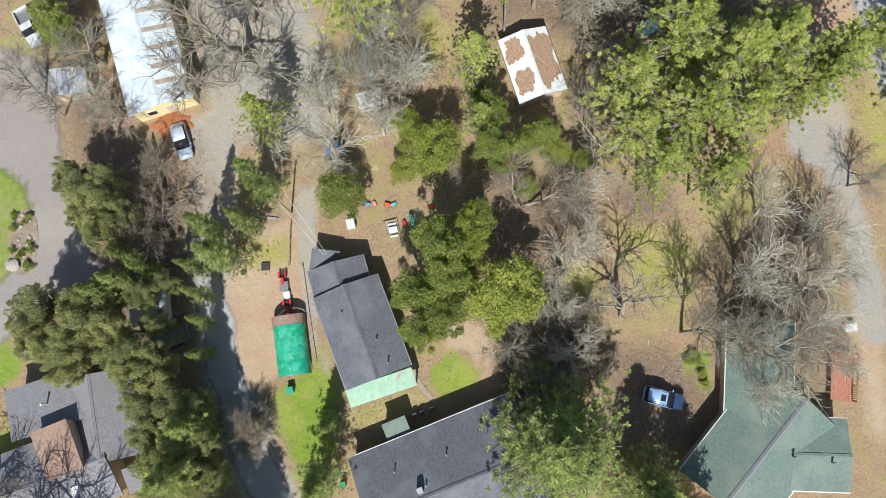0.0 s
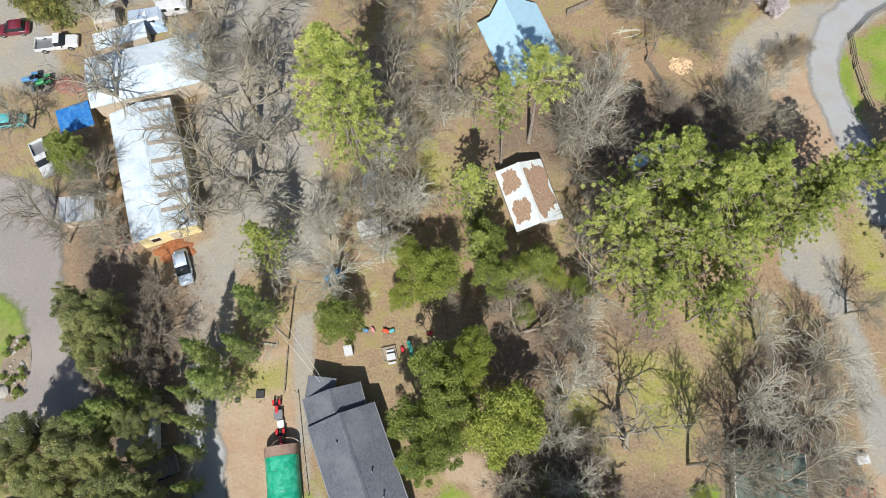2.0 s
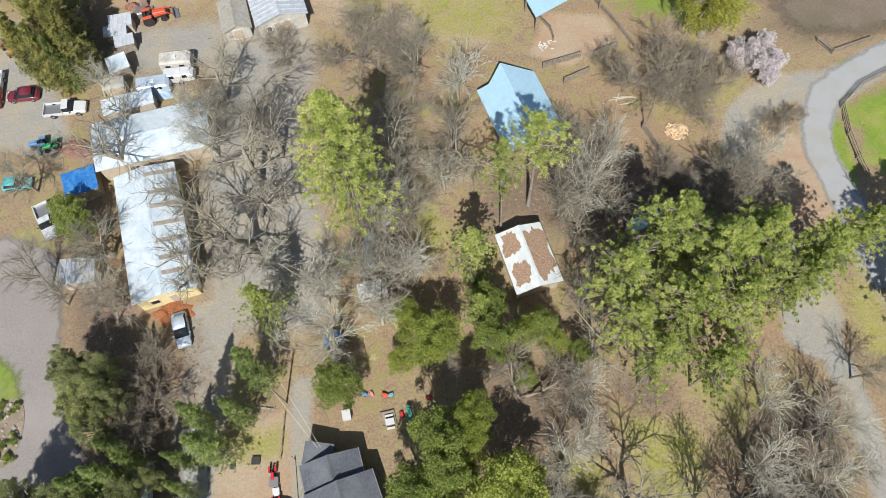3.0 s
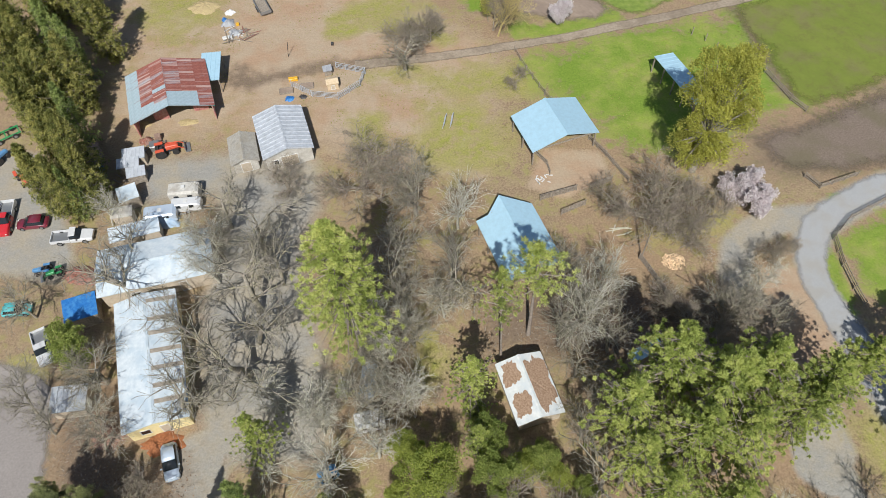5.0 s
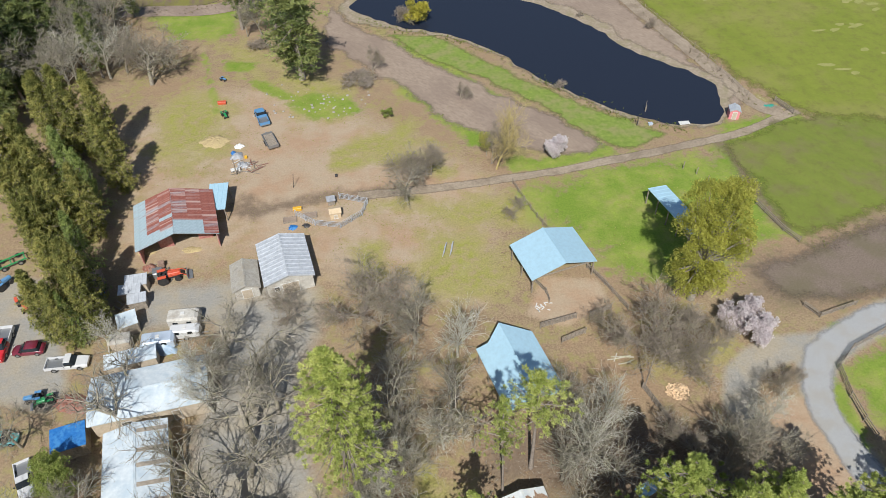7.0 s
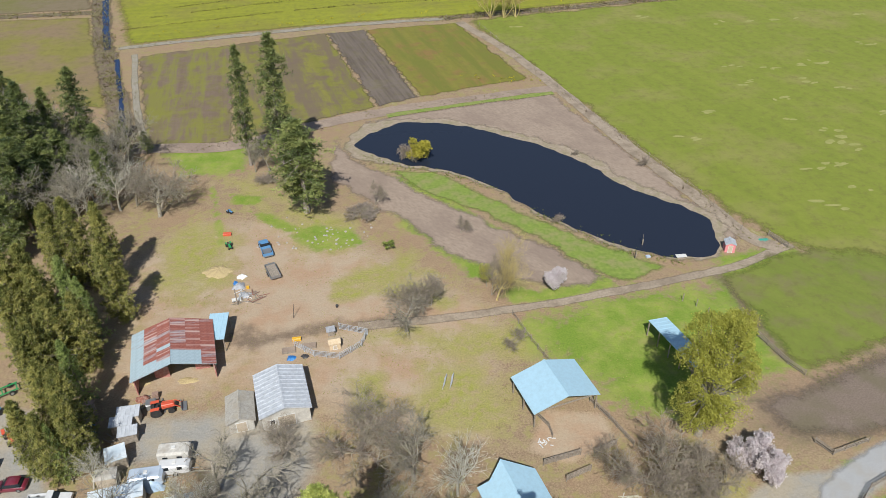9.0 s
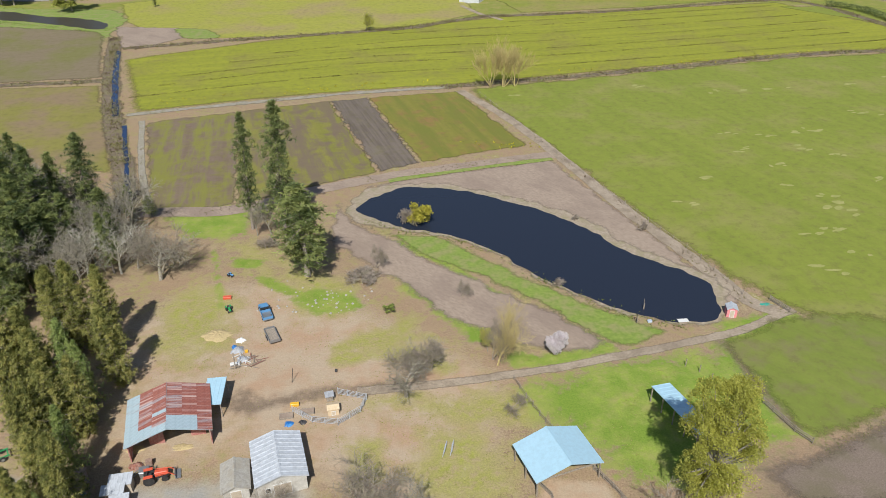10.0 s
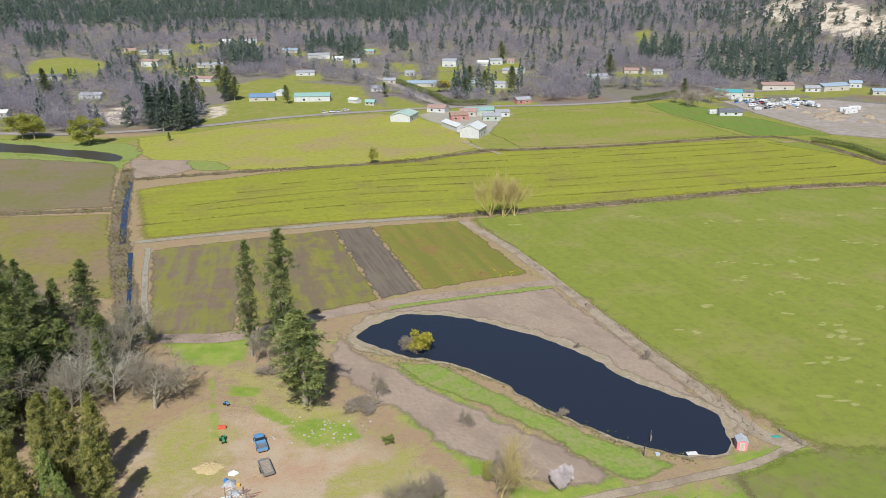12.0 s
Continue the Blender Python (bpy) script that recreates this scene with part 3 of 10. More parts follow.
area("moss", [(-11.4, 130.0), (-7.6, 126.5), (4.9, 114.9), (10.2, 111.1), (21.1, 99.0), (14.2, 99.2), (7.8, 107.6), (-0.6, 113.2), (-9.7, 121.2)])
area("moss", [(-50.5, 116.2), (-50.7, 124.4), (-44.9, 116.1), (-45.6, 107.0)])
area("moss", [(17.6, 14.8), (23.7, 15.2), (27.4, 13.8), (26.8, 6.2), (22.7, 1.9), (17.6, 9.0)])
area("moss", [(11.0, 10.4), (15.7, 9.7), (16.5, 1.4), (12.1, 2.2)])
area("moss", [(-4.4, 45.1), (-0.5, 38.0), (-2.6, 30.9), (-4.3, 34.4)])
area("moss", [(-4.8, 38.0), (-0.1, 39.3), (-0.9, 32.9), (-4.2, 33.8)])
area("moss", [(44.7, 28.6), (50.0, 30.5), (50.7, 19.7), (47.0, 20.4)])
area("moss", [(-16.6, 79.8), (-9.6, 80.8), (-8.4, 71.2), (-13.4, 70.3)])
area("moss", [(-5.9, 77.0), (9.9, 78.9), (10.9, 69.5), (2.4, 65.4), (-5.8, 67.8)])
area("moss", [(3.2, 90.9), (14.6, 91.8), (15.4, 81.2), (8.3, 81.4), (4.0, 85.4)])
area("moss", [(-58.1, 118.6), (-48.7, 119.9), (-42.0, 101.3), (-50.6, 100.2)])
area("moss", [(-53.1, 119.9), (-49.0, 126.2), (-43.9, 103.1), (-49.1, 103.2)])
area("moss", [(-37.4, 135.5), (-19.1, 126.2), (-15.4, 112.7), (-27.8, 111.1)])
area("moss", [(-24.7, 14.0), (-18.8, 14.5), (-18.8, 10.6), (-24.6, 9.5)])
area("moss", [(-12.4, -5.9), (-7.4, -3.5), (-3.7, -4.2), (-3.1, -5.5), (-12.5, -8.3)])
area("moss", [(27.9, 20.4), (37.9, 18.1), (38.2, 8.4), (28.2, 8.7)])
area("moss", [(35.5, 5.9), (41.3, 8.3), (41.5, 4.5), (36.5, 3.4)])
area("moss", [(-54.8, 39.9), (-50.5, 39.0), (-50.3, 35.7), (-54.5, 35.9)])
area("moss", [(27.1, 57.6), (38.4, 59.2), (38.2, 55.4), (27.0, 52.9)])
area("moss", [(-55.4, 120.0), (-47.8, 126.1), (-40.0, 117.6), (-39.7, 103.0), (-45.1, 96.8), (-53.3, 103.4)])
area("lawn", [(47.9, 103.2), (53.9, 105.6), (55.1, 100.5), (57.2, 88.4), (57.4, 78.8), (53.4, 79.4), (49.7, 85.9)])
area("lawn", [(52.1, 109.7), (64.8, 112.6), (68.5, 109.4), (67.4, 94.3), (45.4, 94.7)])
area("lawn", [(-55.7, 23.7), (-52.2, 22.9), (-49.7, 20.1), (-49.1, 17.7), (-51.8, 16.1), (-52.1, 10.9), (-54.5, 8.3)])
area("lawn", [(-54.2, 3.2), (-50.9, 2.6), (-49.1, -0.1), (-50.6, -1.9), (-53.8, -2.5)])
area("lawn", [(-20.9, -3.2), (-16.2, -0.3), (-13.7, -3.4), (-13.7, -8.9), (-17.4, -13.6), (-19.9, -9.9)])
area("lawn", [(-3.9, -1.5), (-1.1, 0.6), (2.0, -2.2), (1.6, -3.1), (-2.8, -4.9)])
area("lawn", [(12.6, 91.2), (21.5, 94.4), (31.8, 99.2), (46.5, 99.4), (51.1, 94.7), (48.7, 82.5), (42.7, 73.0), (34.4, 69.9), (26.9, 70.1), (23.6, 76.0), (15.7, 83.7)])
area("lawn", [(42.6, 95.1), (49.4, 95.5), (53.4, 89.7), (53.9, 79.2), (48.2, 77.6), (45.8, 85.2)])
area("lawn", [(52.4, 54.0), (60.8, 58.6), (64.3, 51.9), (59.4, 40.3), (53.9, 46.1)])
area("lawn", [(-68.6, 157.8), (-48.2, 160.1), (-45.0, 145.5), (-58.8, 143.3)])
area("moss", [(-13.6, 88.7), (-2.4, 91.8), (-3.3, 88.4), (-12.5, 86.0)])
area("lawn", [(-51.5, -7.5), (-49.6, -6.9), (-49.8, -14.2), (-51.0, -14.2)])
area("lawn", [(23.8, 0.0), (27.5, -0.1), (27.1, -5.0), (24.1, -4.3)])
area("lawn", [(51.9, 55.0), (51.3, 48.7), (51.5, 45.3), (51.2, 40.5), (50.4, 42.1), (49.1, 48.8)])
area("lawn", [(59.7, 61.6), (54.3, 59.8), (51.8, 61.8), (56.7, 62.2)])
area("wild", [(-3700, 440), (-400, 440), (500, 400), (3700, 400), (3700, 4500), (-3700, 4500)])
area("meadow", [(-439, 777), (-452, 820), (-423, 837), (-363, 802), (-335, 744), (-326, 709), (-350, 686), (-387, 695), (-417, 731)])
area("meadow", [(-176, 542), (-160, 551), (-159, 566), (-104, 540), (-91, 498), (-128, 475), (-158, 453), (-163, 496)])
area("meadow", [(-325, 939), (-292, 938), (-267, 870), (-275, 836), (-291, 837)])
area("meadow", [(-322, 791), (-256, 756), (-214, 700), (-243, 699), (-293, 723)])
area("meadow", [(-99, 539), (-86, 580), (-63, 577), (-52, 550), (-32, 511), (-87, 503)])
area("meadow", [(-47, 574), (-36, 579), (-4, 518), (-32, 509), (-41, 524)])
area("meadow", [(-53, 854), (-32, 863), (-29, 815), (-49, 813)])
area("meadow", [(-53, 780), (-23, 760), (-19, 712), (-49, 706)])
area("meadow", [(42, 719), (66, 707), (80, 681), (61, 649), (41, 661)])
area("meadow", [(39, 547), (54, 545), (50, 524), (33, 519)])
area("meadow", [(171, 675), (204, 674), (195, 622), (159, 620)])
area("meadow", [(-334, 505), (-298, 505), (-269, 459), (-288, 431)])
area("meadow", [(-5, 712), (17, 710), (18, 652), (-2, 654)])
area("meadow", [(270, 554), (297, 524), (277, 502), (257, 527)])
area("meadow", [(322, 555), (356, 539), (344, 520), (311, 527)])
area("meadow", [(-94, 889), (-74, 889), (-70, 843), (-90, 845)])
area("meadow", [(-445, 741), (-417, 725), (-384, 670), (-402, 664)])
area("meadow", [(258, 993), (293, 1037), (276, 936), (241, 898)])
area("bluff", [(501, 984), (513, 973), (522, 941), (519, 915), (530, 888), (588, 841), (578, 824), (496, 854), (475, 857), (464, 881), (454, 891)])
area("bluff", [(615, 1423), (698, 1557), (508, 1032), (489, 994), (467, 978), (447, 957), (441, 984), (444, 1028)])
area("bluff", [(462, 1347), (469, 1347), (398, 1128), (383, 1101)])
area("bluff", [(515, 1278), (455, 1100), (425, 1021), (418, 1026)])
area("bluff", [(-259, 523), (-238, 538), (-216, 519), (-203, 496), (-208, 461), (-232, 474)])
area("bluff", [(-168, 517), (-169, 544), (-160, 539), (-149, 492), (-156, 481)])
area("mud_shade", [(-48.3, 34.4), (-38.9, 31.8), (-36.3, 22.0), (-39.4, 20.7), (-45.0, 22.2)])
area("mud_shade", [(16.2, 18.8), (24.6, 19.8), (24.9, 14.6), (19.8, 14.1)])
area("mud_shade", [(64, 566), (94, 570), (132, 563), (128, 541), (72, 539)])
area("mud_shade", [(-210, 449), (-174, 458), (-167, 439), (-197, 427)])
area("mud_shade", [(312, 568), (339, 554), (366, 535), (352, 513), (319, 527)])
# under the trees: dark leaf litter, with their shade put into its colour
area("mud_shade", [(3.3, 48.3), (16.0, 49.7), (18.5, 41.3), (14.5, 36.9), (3.6, 37.9)])
area("mud_shade", [(2.7, 21.2), (17.6, 20.7), (15.8, 12.2), (10.0, 9.8), (8.8, -3.3), (4.4, -3.8), (1.6, 4.3), (1.2, 14.6)])
area("mud_shade", [(16.5, 1.4), (22.6, 0.7), (27.2, -3.7), (27.0, -7.4), (16.0, -7.1)])
area("mud_shade", [(28.5, 12.5), (34.0, 17.6), (42.8, 16.0), (41.9, -4.1), (29.7, -3.8), (27.2, 3.7)])
area("mud_shade", [(-37.6, 26.5), (-30.3, 26.3), (-28.0, 14.1), (-30.9, 1.4), (-29.8, -13.3), (-35.4, -13.2), (-40.7, 5.4), (-40.1, 20.5)])
area("mud_shade", [(15.8, 47.9), (28.2, 47.6), (39.2, 42.4), (42.2, 36.2), (20.3, 35.3), (14.0, 38.4)])
area("mud_shade", [(-10.5, 43.6), (-5.5, 45.1), (-4.6, 30.3), (-9.1, 29.0)])
area("mud_shade", [(43.6, 73.0), (54.9, 76.7), (70.2, 83.1), (79.6, 77.7), (64.3, 67.8), (52.5, 63.9), (44.8, 65.2)])
area("mud_shade", [(-35.7, 93.0), (-30.4, 89.4), (-17.6, 93.0), (-18.4, 91.0), (-29.0, 86.0), (-34.9, 88.2)])
area("mud_shade", [(2.2, 4.3), (7.9, 4.1), (8.2, -3.3), (3.9, -2.0)])
area("mud_shade", [(16.7, -4.7), (27.1, -5.0), (26.7, -10.9), (15.8, -9.5)])
area("lawn", [(-29.7, 121.0), (-25.9, 122.3), (-17.5, 119.1), (-15.9, 116.5), (-22.5, 113.4), (-28.4, 116.5)])
area("lawn", [(-41.0, 128.0), (-35.9, 126.5), (-28.9, 120.9), (-29.9, 118.7), (-36.4, 123.1)])
area("moss", [(-18.4, 104.3), (-13.2, 106.6), (-8.5, 107.5), (-8.3, 104.3), (-14.9, 102.0), (-18.0, 102.1)])
area("moss", [(-53.0, 123.2), (-49.0, 123.0), (-47.2, 114.1), (-49.6, 111.2)])
area("lawn", [(-46.5, 135.1), (-38.3, 133.9), (-40.0, 130.4), (-44.8, 130.6)])
area("meadow", [(-302, 443), (-225, 428), (-193, 418), (-168, 430), (-158, 441), (-159, 415), (-181, 390), (-246, 394), (-279, 406)])
area("meadow", [(179, 415), (219, 409), (248, 392), (271, 367), (227, 358), (187, 389)])


# x, y, length, height of the eaves, roof and wall of the distant houses, which stand in clearings
FAR_HOUSES = [
    (-368, 688, 30, 3.5, "slate", "tan"),
    (-302, 771, 20, 5.5, "red", "white"),
    (-336, 850, 18, 3, "grey", "tan"),
    (-315, 847, 14, 4, "grey", "white"),
    (-363, 867, 14, 3, "red", "tan"),
    (-237, 756, 26, 3, "grey", "tan"),
    (-218, 671, 24, 3, "red", "white"),
    (-280, 582, 18, 3, "grey", "white"),
    (-306, 500, 12, 3, "white", "white"),
    (-270, 936, 16, 3, "white", "white"),
    (-241, 933, 22, 3, "grey", "white"),
    (-173, 855, 18, 3, "blue", "tan"),
    (-133, 807, 24, 4.5, "grey", "white"),
    (-110, 792, 12, 3, "white", "white"),
]
FAR_HOUSES += [
    (-129, 698, 18, 3, "grey", "white"),
    (-52, 535, 8, 2.5, "green", "tan"),
    (-45, 650, 12, 3, "grey", "tan"),
    (-13, 632, 32, 3, "blue", "tan"),
    (-29, 691, 10, 3, "grey", "white"),
    (10, 746, 15, 6, "grey", "white"),
    (26, 635, 12, 5, "slate", "blue"),
    (44, 751, 12, 3.5, "white", "white"),
    (57, 758, 14, 4.5, "grey", "white"),
    (51, 618, 12, 4, "grey", "white"),
    (71, 702, 22, 3, "grey", "tan"),
    (61, 537, 12, 3, "grey", "red"),
    (141, 657, 20, 3.5, "grey", "white"),
    (184, 692, 20, 3, "red", "tan"),
]
FAR_HOUSES += [
    (203, 683, 10, 3, "grey", "white"),
    (74, 764, 8, 3, "red", "tan"),
    (-88, 775, 10, 3, "grey", "white"),
    (-80, 844, 12, 3, "green", "tan"),
    (19, 484, 12, 3.2, "red", "tan"),
    (-2, 502, 14, 3, "red", "white"),
    (192, 475, 15, 2.6, "slate", "white"),
    (222, 557, 20, 4, "teal", "white"),
    (235, 556, 12, 4, "slate", "tan"),
    (275, 593, 26, 4, "red", "tan"),
    (317, 586, 26, 4, "blue", "tan"),
    (343, 599, 10, 4, "blue", "white"),
    (342, 560, 14, 3, "blue", "tan"),
    (298, 580, 12, 3, "grey", "white"),
]
area("lawn", [(-10.0, 128.3), (-2.8, 124.8), (5.0, 114.3), (9.5, 108.2), (5.7, 105.2), (-0.6, 111.6), (-7.4, 120.7)])
area("lawn", [(10.6, 101.4), (17.5, 99.6), (28.9, 103.5), (32.4, 100.8), (19.1, 96.4), (11.2, 96.6)])
area("lawn", [(-31.3, 119.3), (-18.9, 120.6), (-14.4, 114.9), (-24.7, 112.9)])
area("moss", [(-18.8, 104.9), (-12.5, 105.4), (-4.2, 106.6), (-5.6, 104.0), (-11.0, 102.4), (-17.0, 102.3)])
area("lawn", [(2.7, 112.9), (7.4, 108.7), (8.9, 103.7), (4.3, 103.2)])
area("moss", [(-55.9, 118.0), (-49.9, 125.1), (-45.1, 117.7), (-49.1, 110.2)])
area("moss", [(-13.8, 88.8), (-2.6, 89.9), (10.5, 88.2), (10.8, 81.6), (-0.7, 83.2)])
area("moss", [(-4.3, 82.0), (6.4, 81.7), (7.5, 72.5), (-2.4, 71.6)])
area("moss", [(-19.1, 102.5), (-4.8, 104.6), (1.4, 100.3), (-8.6, 97.4)])
area("sand", [(40.4, 49.4), (45.6, 50.1), (46.5, 43.4), (48.8, 38.0), (44.0, 37.0), (43.0, 40.4), (40.6, 44.4)])
# the gardens of the distant houses, and the verges between the valley fields and the country road
for _x, _y, _w, *_ in FAR_HOUSES:
    area("meadow", [(_x - _w - 4, _y - 34), (_x + _w + 4, _y - 30), (_x + _w, _y + 9), (_x - _w, _y + 7)])
area("meadow", [(-185, 412), (-160, 447), (-99, 484), (-36, 506), (8, 519), (91, 524), (150, 541), (186, 556), (232, 420), (215, 380), (150, 395), (40, 376), (-15, 352), (-130, 335)])
area("meadow", [(-162.3, 546.2), (-187.4, 644.3), (-164.2, 684.9), (-122.5, 659.3), (-68.7, 634.2), (-51.2, 547.0), (-83.7, 483.0), (-115.8, 473.6)])
area("gravel", [(-16, 492), (4, 505), (44, 500), (52, 478), (30, 420), (14, 400), (2, 425)])
LINES = {}


def strip(key, line, width):
    """Adds a narrow strip of ground cover along a line."""
    LINES.setdefault(key, []).append((line, width))


strip("gravel", [(50.6, 57.9), (44.9, 57.3), (38.9, 53.5), (37.3, 48.6), (38.8, 43.6), (41.3, 37.7), (42.3, 30.5), (43.1, 25.3)], 4.4)
strip("gravel", [(41.4, 27.3), (42.7, 21.9), (44.2, 15.3), (44.8, 9.7)], 3.4)
strip("yard", [(44.8, 9.7), (44.8, 5.7), (44.6, -1.7), (44.9, -8.9)], 3.4)
strip("gravel", [(77.1, 68.5), (62.4, 62.8), (53.9, 58.6), (49.0, 54.1), (48.0, 47.9), (48.9, 41.7), (50.4, 35.0), (51.5, 28.6)], 5.0)
strip("gravel", [(-18.6, -19.4), (-21.7, -13.5), (-25.0, -6.2), (-26.7, 1.3), (-28.4, 8.9), (-29.3, 14.2), (-28.4, 20.1), (-28.9, 26.3)], 5.8)
strip("mud_shade", [(-35.4, 89.3), (-29.3, 87.6), (-21.2, 90.0), (-13.8, 91.6), (-8.1, 92.4)], 1.9)
strip("mud_shade", [(-34.6, 87.6), (-31.5, 86.4), (-29.0, 87.5)], 2.6)
strip("mud_shade", [(49.9, 103.2), (51.6, 99.0), (52.5, 88.5), (54.4, 81.9)], 3.0)
strip("lawn", [(-10.7, 141.0), (-0.6, 132.4), (8.3, 121.5), (17.2, 112.0), (28.8, 102.8)], 2.5)
strip("lawn", [(-51.1, 138.2), (-46.6, 124.3), (-43.8, 116.1)], 1.0)
strip("moss", [(-19.0, 98.9), (-8.3, 100.8), (0.5, 96.7)], 4.0)
strip("moss", [(-19.1, 102.5), (-11.0, 104.8), (-2.7, 105.4)], 4.0)


def line_share(gx, gy, pts, width, soft):
    """1 on the line, 0 beyond its width, with a soft rim."""
    line = smooth_line(pts, 3.0)
    dist = np.full(gx.shape, 1e9)
    for (ax, ay), (bx, by) in zip(line, line[1:]):
        L2 = max((bx - ax) ** 2 + (by - ay) ** 2, 1e-9)
        t = np.clip(((gx - ax) * (bx - ax) + (gy - ay) * (by - ay)) / L2, 0, 1)
        dist = np.minimum(dist, np.hypot(gx - ax - t * (bx - ax), gy - ay - t * (by - ay)))
    return np.clip(0.5 + (width / 2 - dist) / (2 * soft), 0, 1)


def build_ground():
    xs, ys = grid_lines(-110, 125, 1.2, -3600, 3600, 850), grid_lines(-45, 190, 1.2, -900, 4300, 1200)
    gx, gy = np.meshgrid(xs, ys)
    nx, ny = len(xs), len(ys)
    verts = [(x, y, hill(x, y)) for y in ys for x in xs]
    faces = [(j * nx + i, j * nx + i + 1, (j + 1) * nx + i + 1, (j + 1) * nx + i) for j in range(ny - 1) for i in range(nx - 1)]
    ob = raw("ground", verts, faces, M_GROUND, smooth=True)
    for key, polys in COVERS.items():
        w = np.zeros(gx.shape)
        for p in polys:
            q = np.array(p)
            area = abs(np.sum(q[:, 0] * np.roll(q[:, 1], -1) - q[:, 1] * np.roll(q[:, 0], -1))) / 2
            w = np.maximum(w, inside_share(gx, gy, p, min(6.0, (0.3 if key in ("moss", "yard", "mud_shade") else 0.22 if key == "lawn" else 0.14) * math.sqrt(area))))
        for line, width in LINES.get(key, ()):
            w = np.maximum(w, line_share(gx, gy, line, width, 1.4))
        ob.data.attributes.new(key, "FLOAT", "POINT").data.foreach_set("value", w.ravel().astype(np.float32))
    return tagged(ob, "bare earth yard with dry leaves, moss and grass", "ground", kind="structure")


build_ground()


SOFTENED = set()


def soften(m):
    """Lets a ground material thin out raggedly over the rim of its sheet, so that the earth shows through."""
    if m.name in SOFTENED:
        return
    SOFTENED.add(m.name)
    n, l = m.node_tree.nodes, m.node_tree.links
    out = n["Material Output"].inputs["Surface"]
    shader = out.links[0].from_socket
    rim = n.new("ShaderNodeAttribute")
    rim.attribute_name = "rim"
    grain = noise_node(n, l, place_of(n, l, True), 1.3, 5.0, 0.7)
    level = math_node(n, l, "MULTIPLY_ADD", grain, 1.6)
    level.node.inputs[2].default_value = -1.3
    cover = math_node(n, l, "MULTIPLY_ADD", rim.outputs["Fac"], 1.6)
    l.new(level, cover.node.inputs[2])
    cover.node.use_clamp = True
    bare = n.new("ShaderNodeBsdfTransparent")
    mix = n.new("ShaderNodeMixShader")
    l.new(cover, mix.inputs[0])
    l.new(shader, mix.inputs[1])
    l.new(bare.outputs[0], mix.inputs[2])
    l.new(mix.outputs[0], out)


def rim_values(ob, values):
    ob.data.attributes.new("rim", "FLOAT", "POINT").data.foreach_set("value", np.array(values, np.float32))


def patch(name, pts, z, material, label, category, rough_edge=0.4, smooth=False, step=2.5, kind="structure", soft=2.2):
    """A level piece of land with an uneven outline that thins out over its rim."""
    line = smooth_line(pts, step, True) if smooth else straight_line(pts, step)
    n = len(line)
    nxt, prv = np.roll(line, -1, 0), np.roll(line, 1, 0)
    tang = nxt - prv
    tang /= np.maximum(np.hypot(*tang.T), 1e-6)[:, None]
    out = []
    for (x, y), (tx, ty) in zip(line, tang):
        w = rough_edge * (wobble(x, y, 3.0, 1.0) + 0.6 * wobble(x, y, 9.0, 2.0)) * 1.6
        out.append((x - ty * w, y + tx * w, z))
    if not soft:
        return tagged(raw(name, out, [tuple(range(n))], material), label, category, kind=kind)
    ring = np.array(out)[:, :2]
    lo, hi = ring.min(0), ring.max(0)
    cell = max(0.9, (hi - lo).max() / 130)
    soft = max(soft, 1.4 * cell)
    xs, ys = np.arange(lo[0] - cell, hi[0] + 2 * cell, cell), np.arange(lo[1] - cell, hi[1] + 2 * cell, cell)
    gx, gy = np.meshgrid(xs, ys)
    share = inside_share(gx, gy, ring, soft)
    keep = share > 0.5
    nx = len(xs)
    used = keep[:-1, :-1] | keep[1:, :-1] | keep[:-1, 1:] | keep[1:, 1:]
    faces = [(j * nx + i, j * nx + i + 1, (j + 1) * nx + i + 1, (j + 1) * nx + i) for j, i in np.argwhere(used)]
    ids = {k: i for i, k in enumerate(sorted({v for f in faces for v in f}))}
    gxr, gyr, rim = gx.ravel(), gy.ravel(), np.clip(2 - 2 * share.ravel(), 0, 1)
    soften(material)
    ob = raw(name, [(gxr[k], gyr[k], z) for k in ids], [tuple(ids[k] for k in f) for f in faces], material)
    rim_values(ob, [rim[k] for k in ids])
    return tagged(ob, label, category, kind=kind)


def ribbon(name, pts, width, z, material, label, category, rough_edge=0.25, step=2.0, crown=0.0, soft=True):
    """A road, ditch or bank along a smooth line, with uneven edges; it follows the hills."""
    line = smooth_line(pts, step)
    tang = np.gradient(line, axis=0)
    tang /= np.maximum(np.hypot(*tang.T), 1e-6)[:, None]
    verts, faces = [], []
    for (x, y), (tx, ty) in zip(line, tang):
        a = width / 2 + rough_edge * (wobble(x, y, 2.5, 4.0) + wobble(x, y, 8, 4.5))
        b = width / 2 + rough_edge * (wobble(x, y, 2.5, 5.0) + wobble(x, y, 8, 5.5))
        for s in (-a, -0.5 * a, 0.0, 0.5 * b, b):
            px, py = x - ty * s, y + tx * s
            verts.append((px, py, hill(px, py) + z + (crown if s == 0.0 else 0.0)))
    for i in range(len(line) - 1):
        faces += [(k, k + 1, k + 6, k + 5) for k in range(5 * i, 5 * i + 4)]
    ob = raw(name, verts, faces, material, smooth=True)
    if soft:
        soften(material)
        rim_values(ob, [1.0, 0.0, 0.0, 0.0, 1.0] * len(line))
    return tagged(ob, label, category, kind="structure")


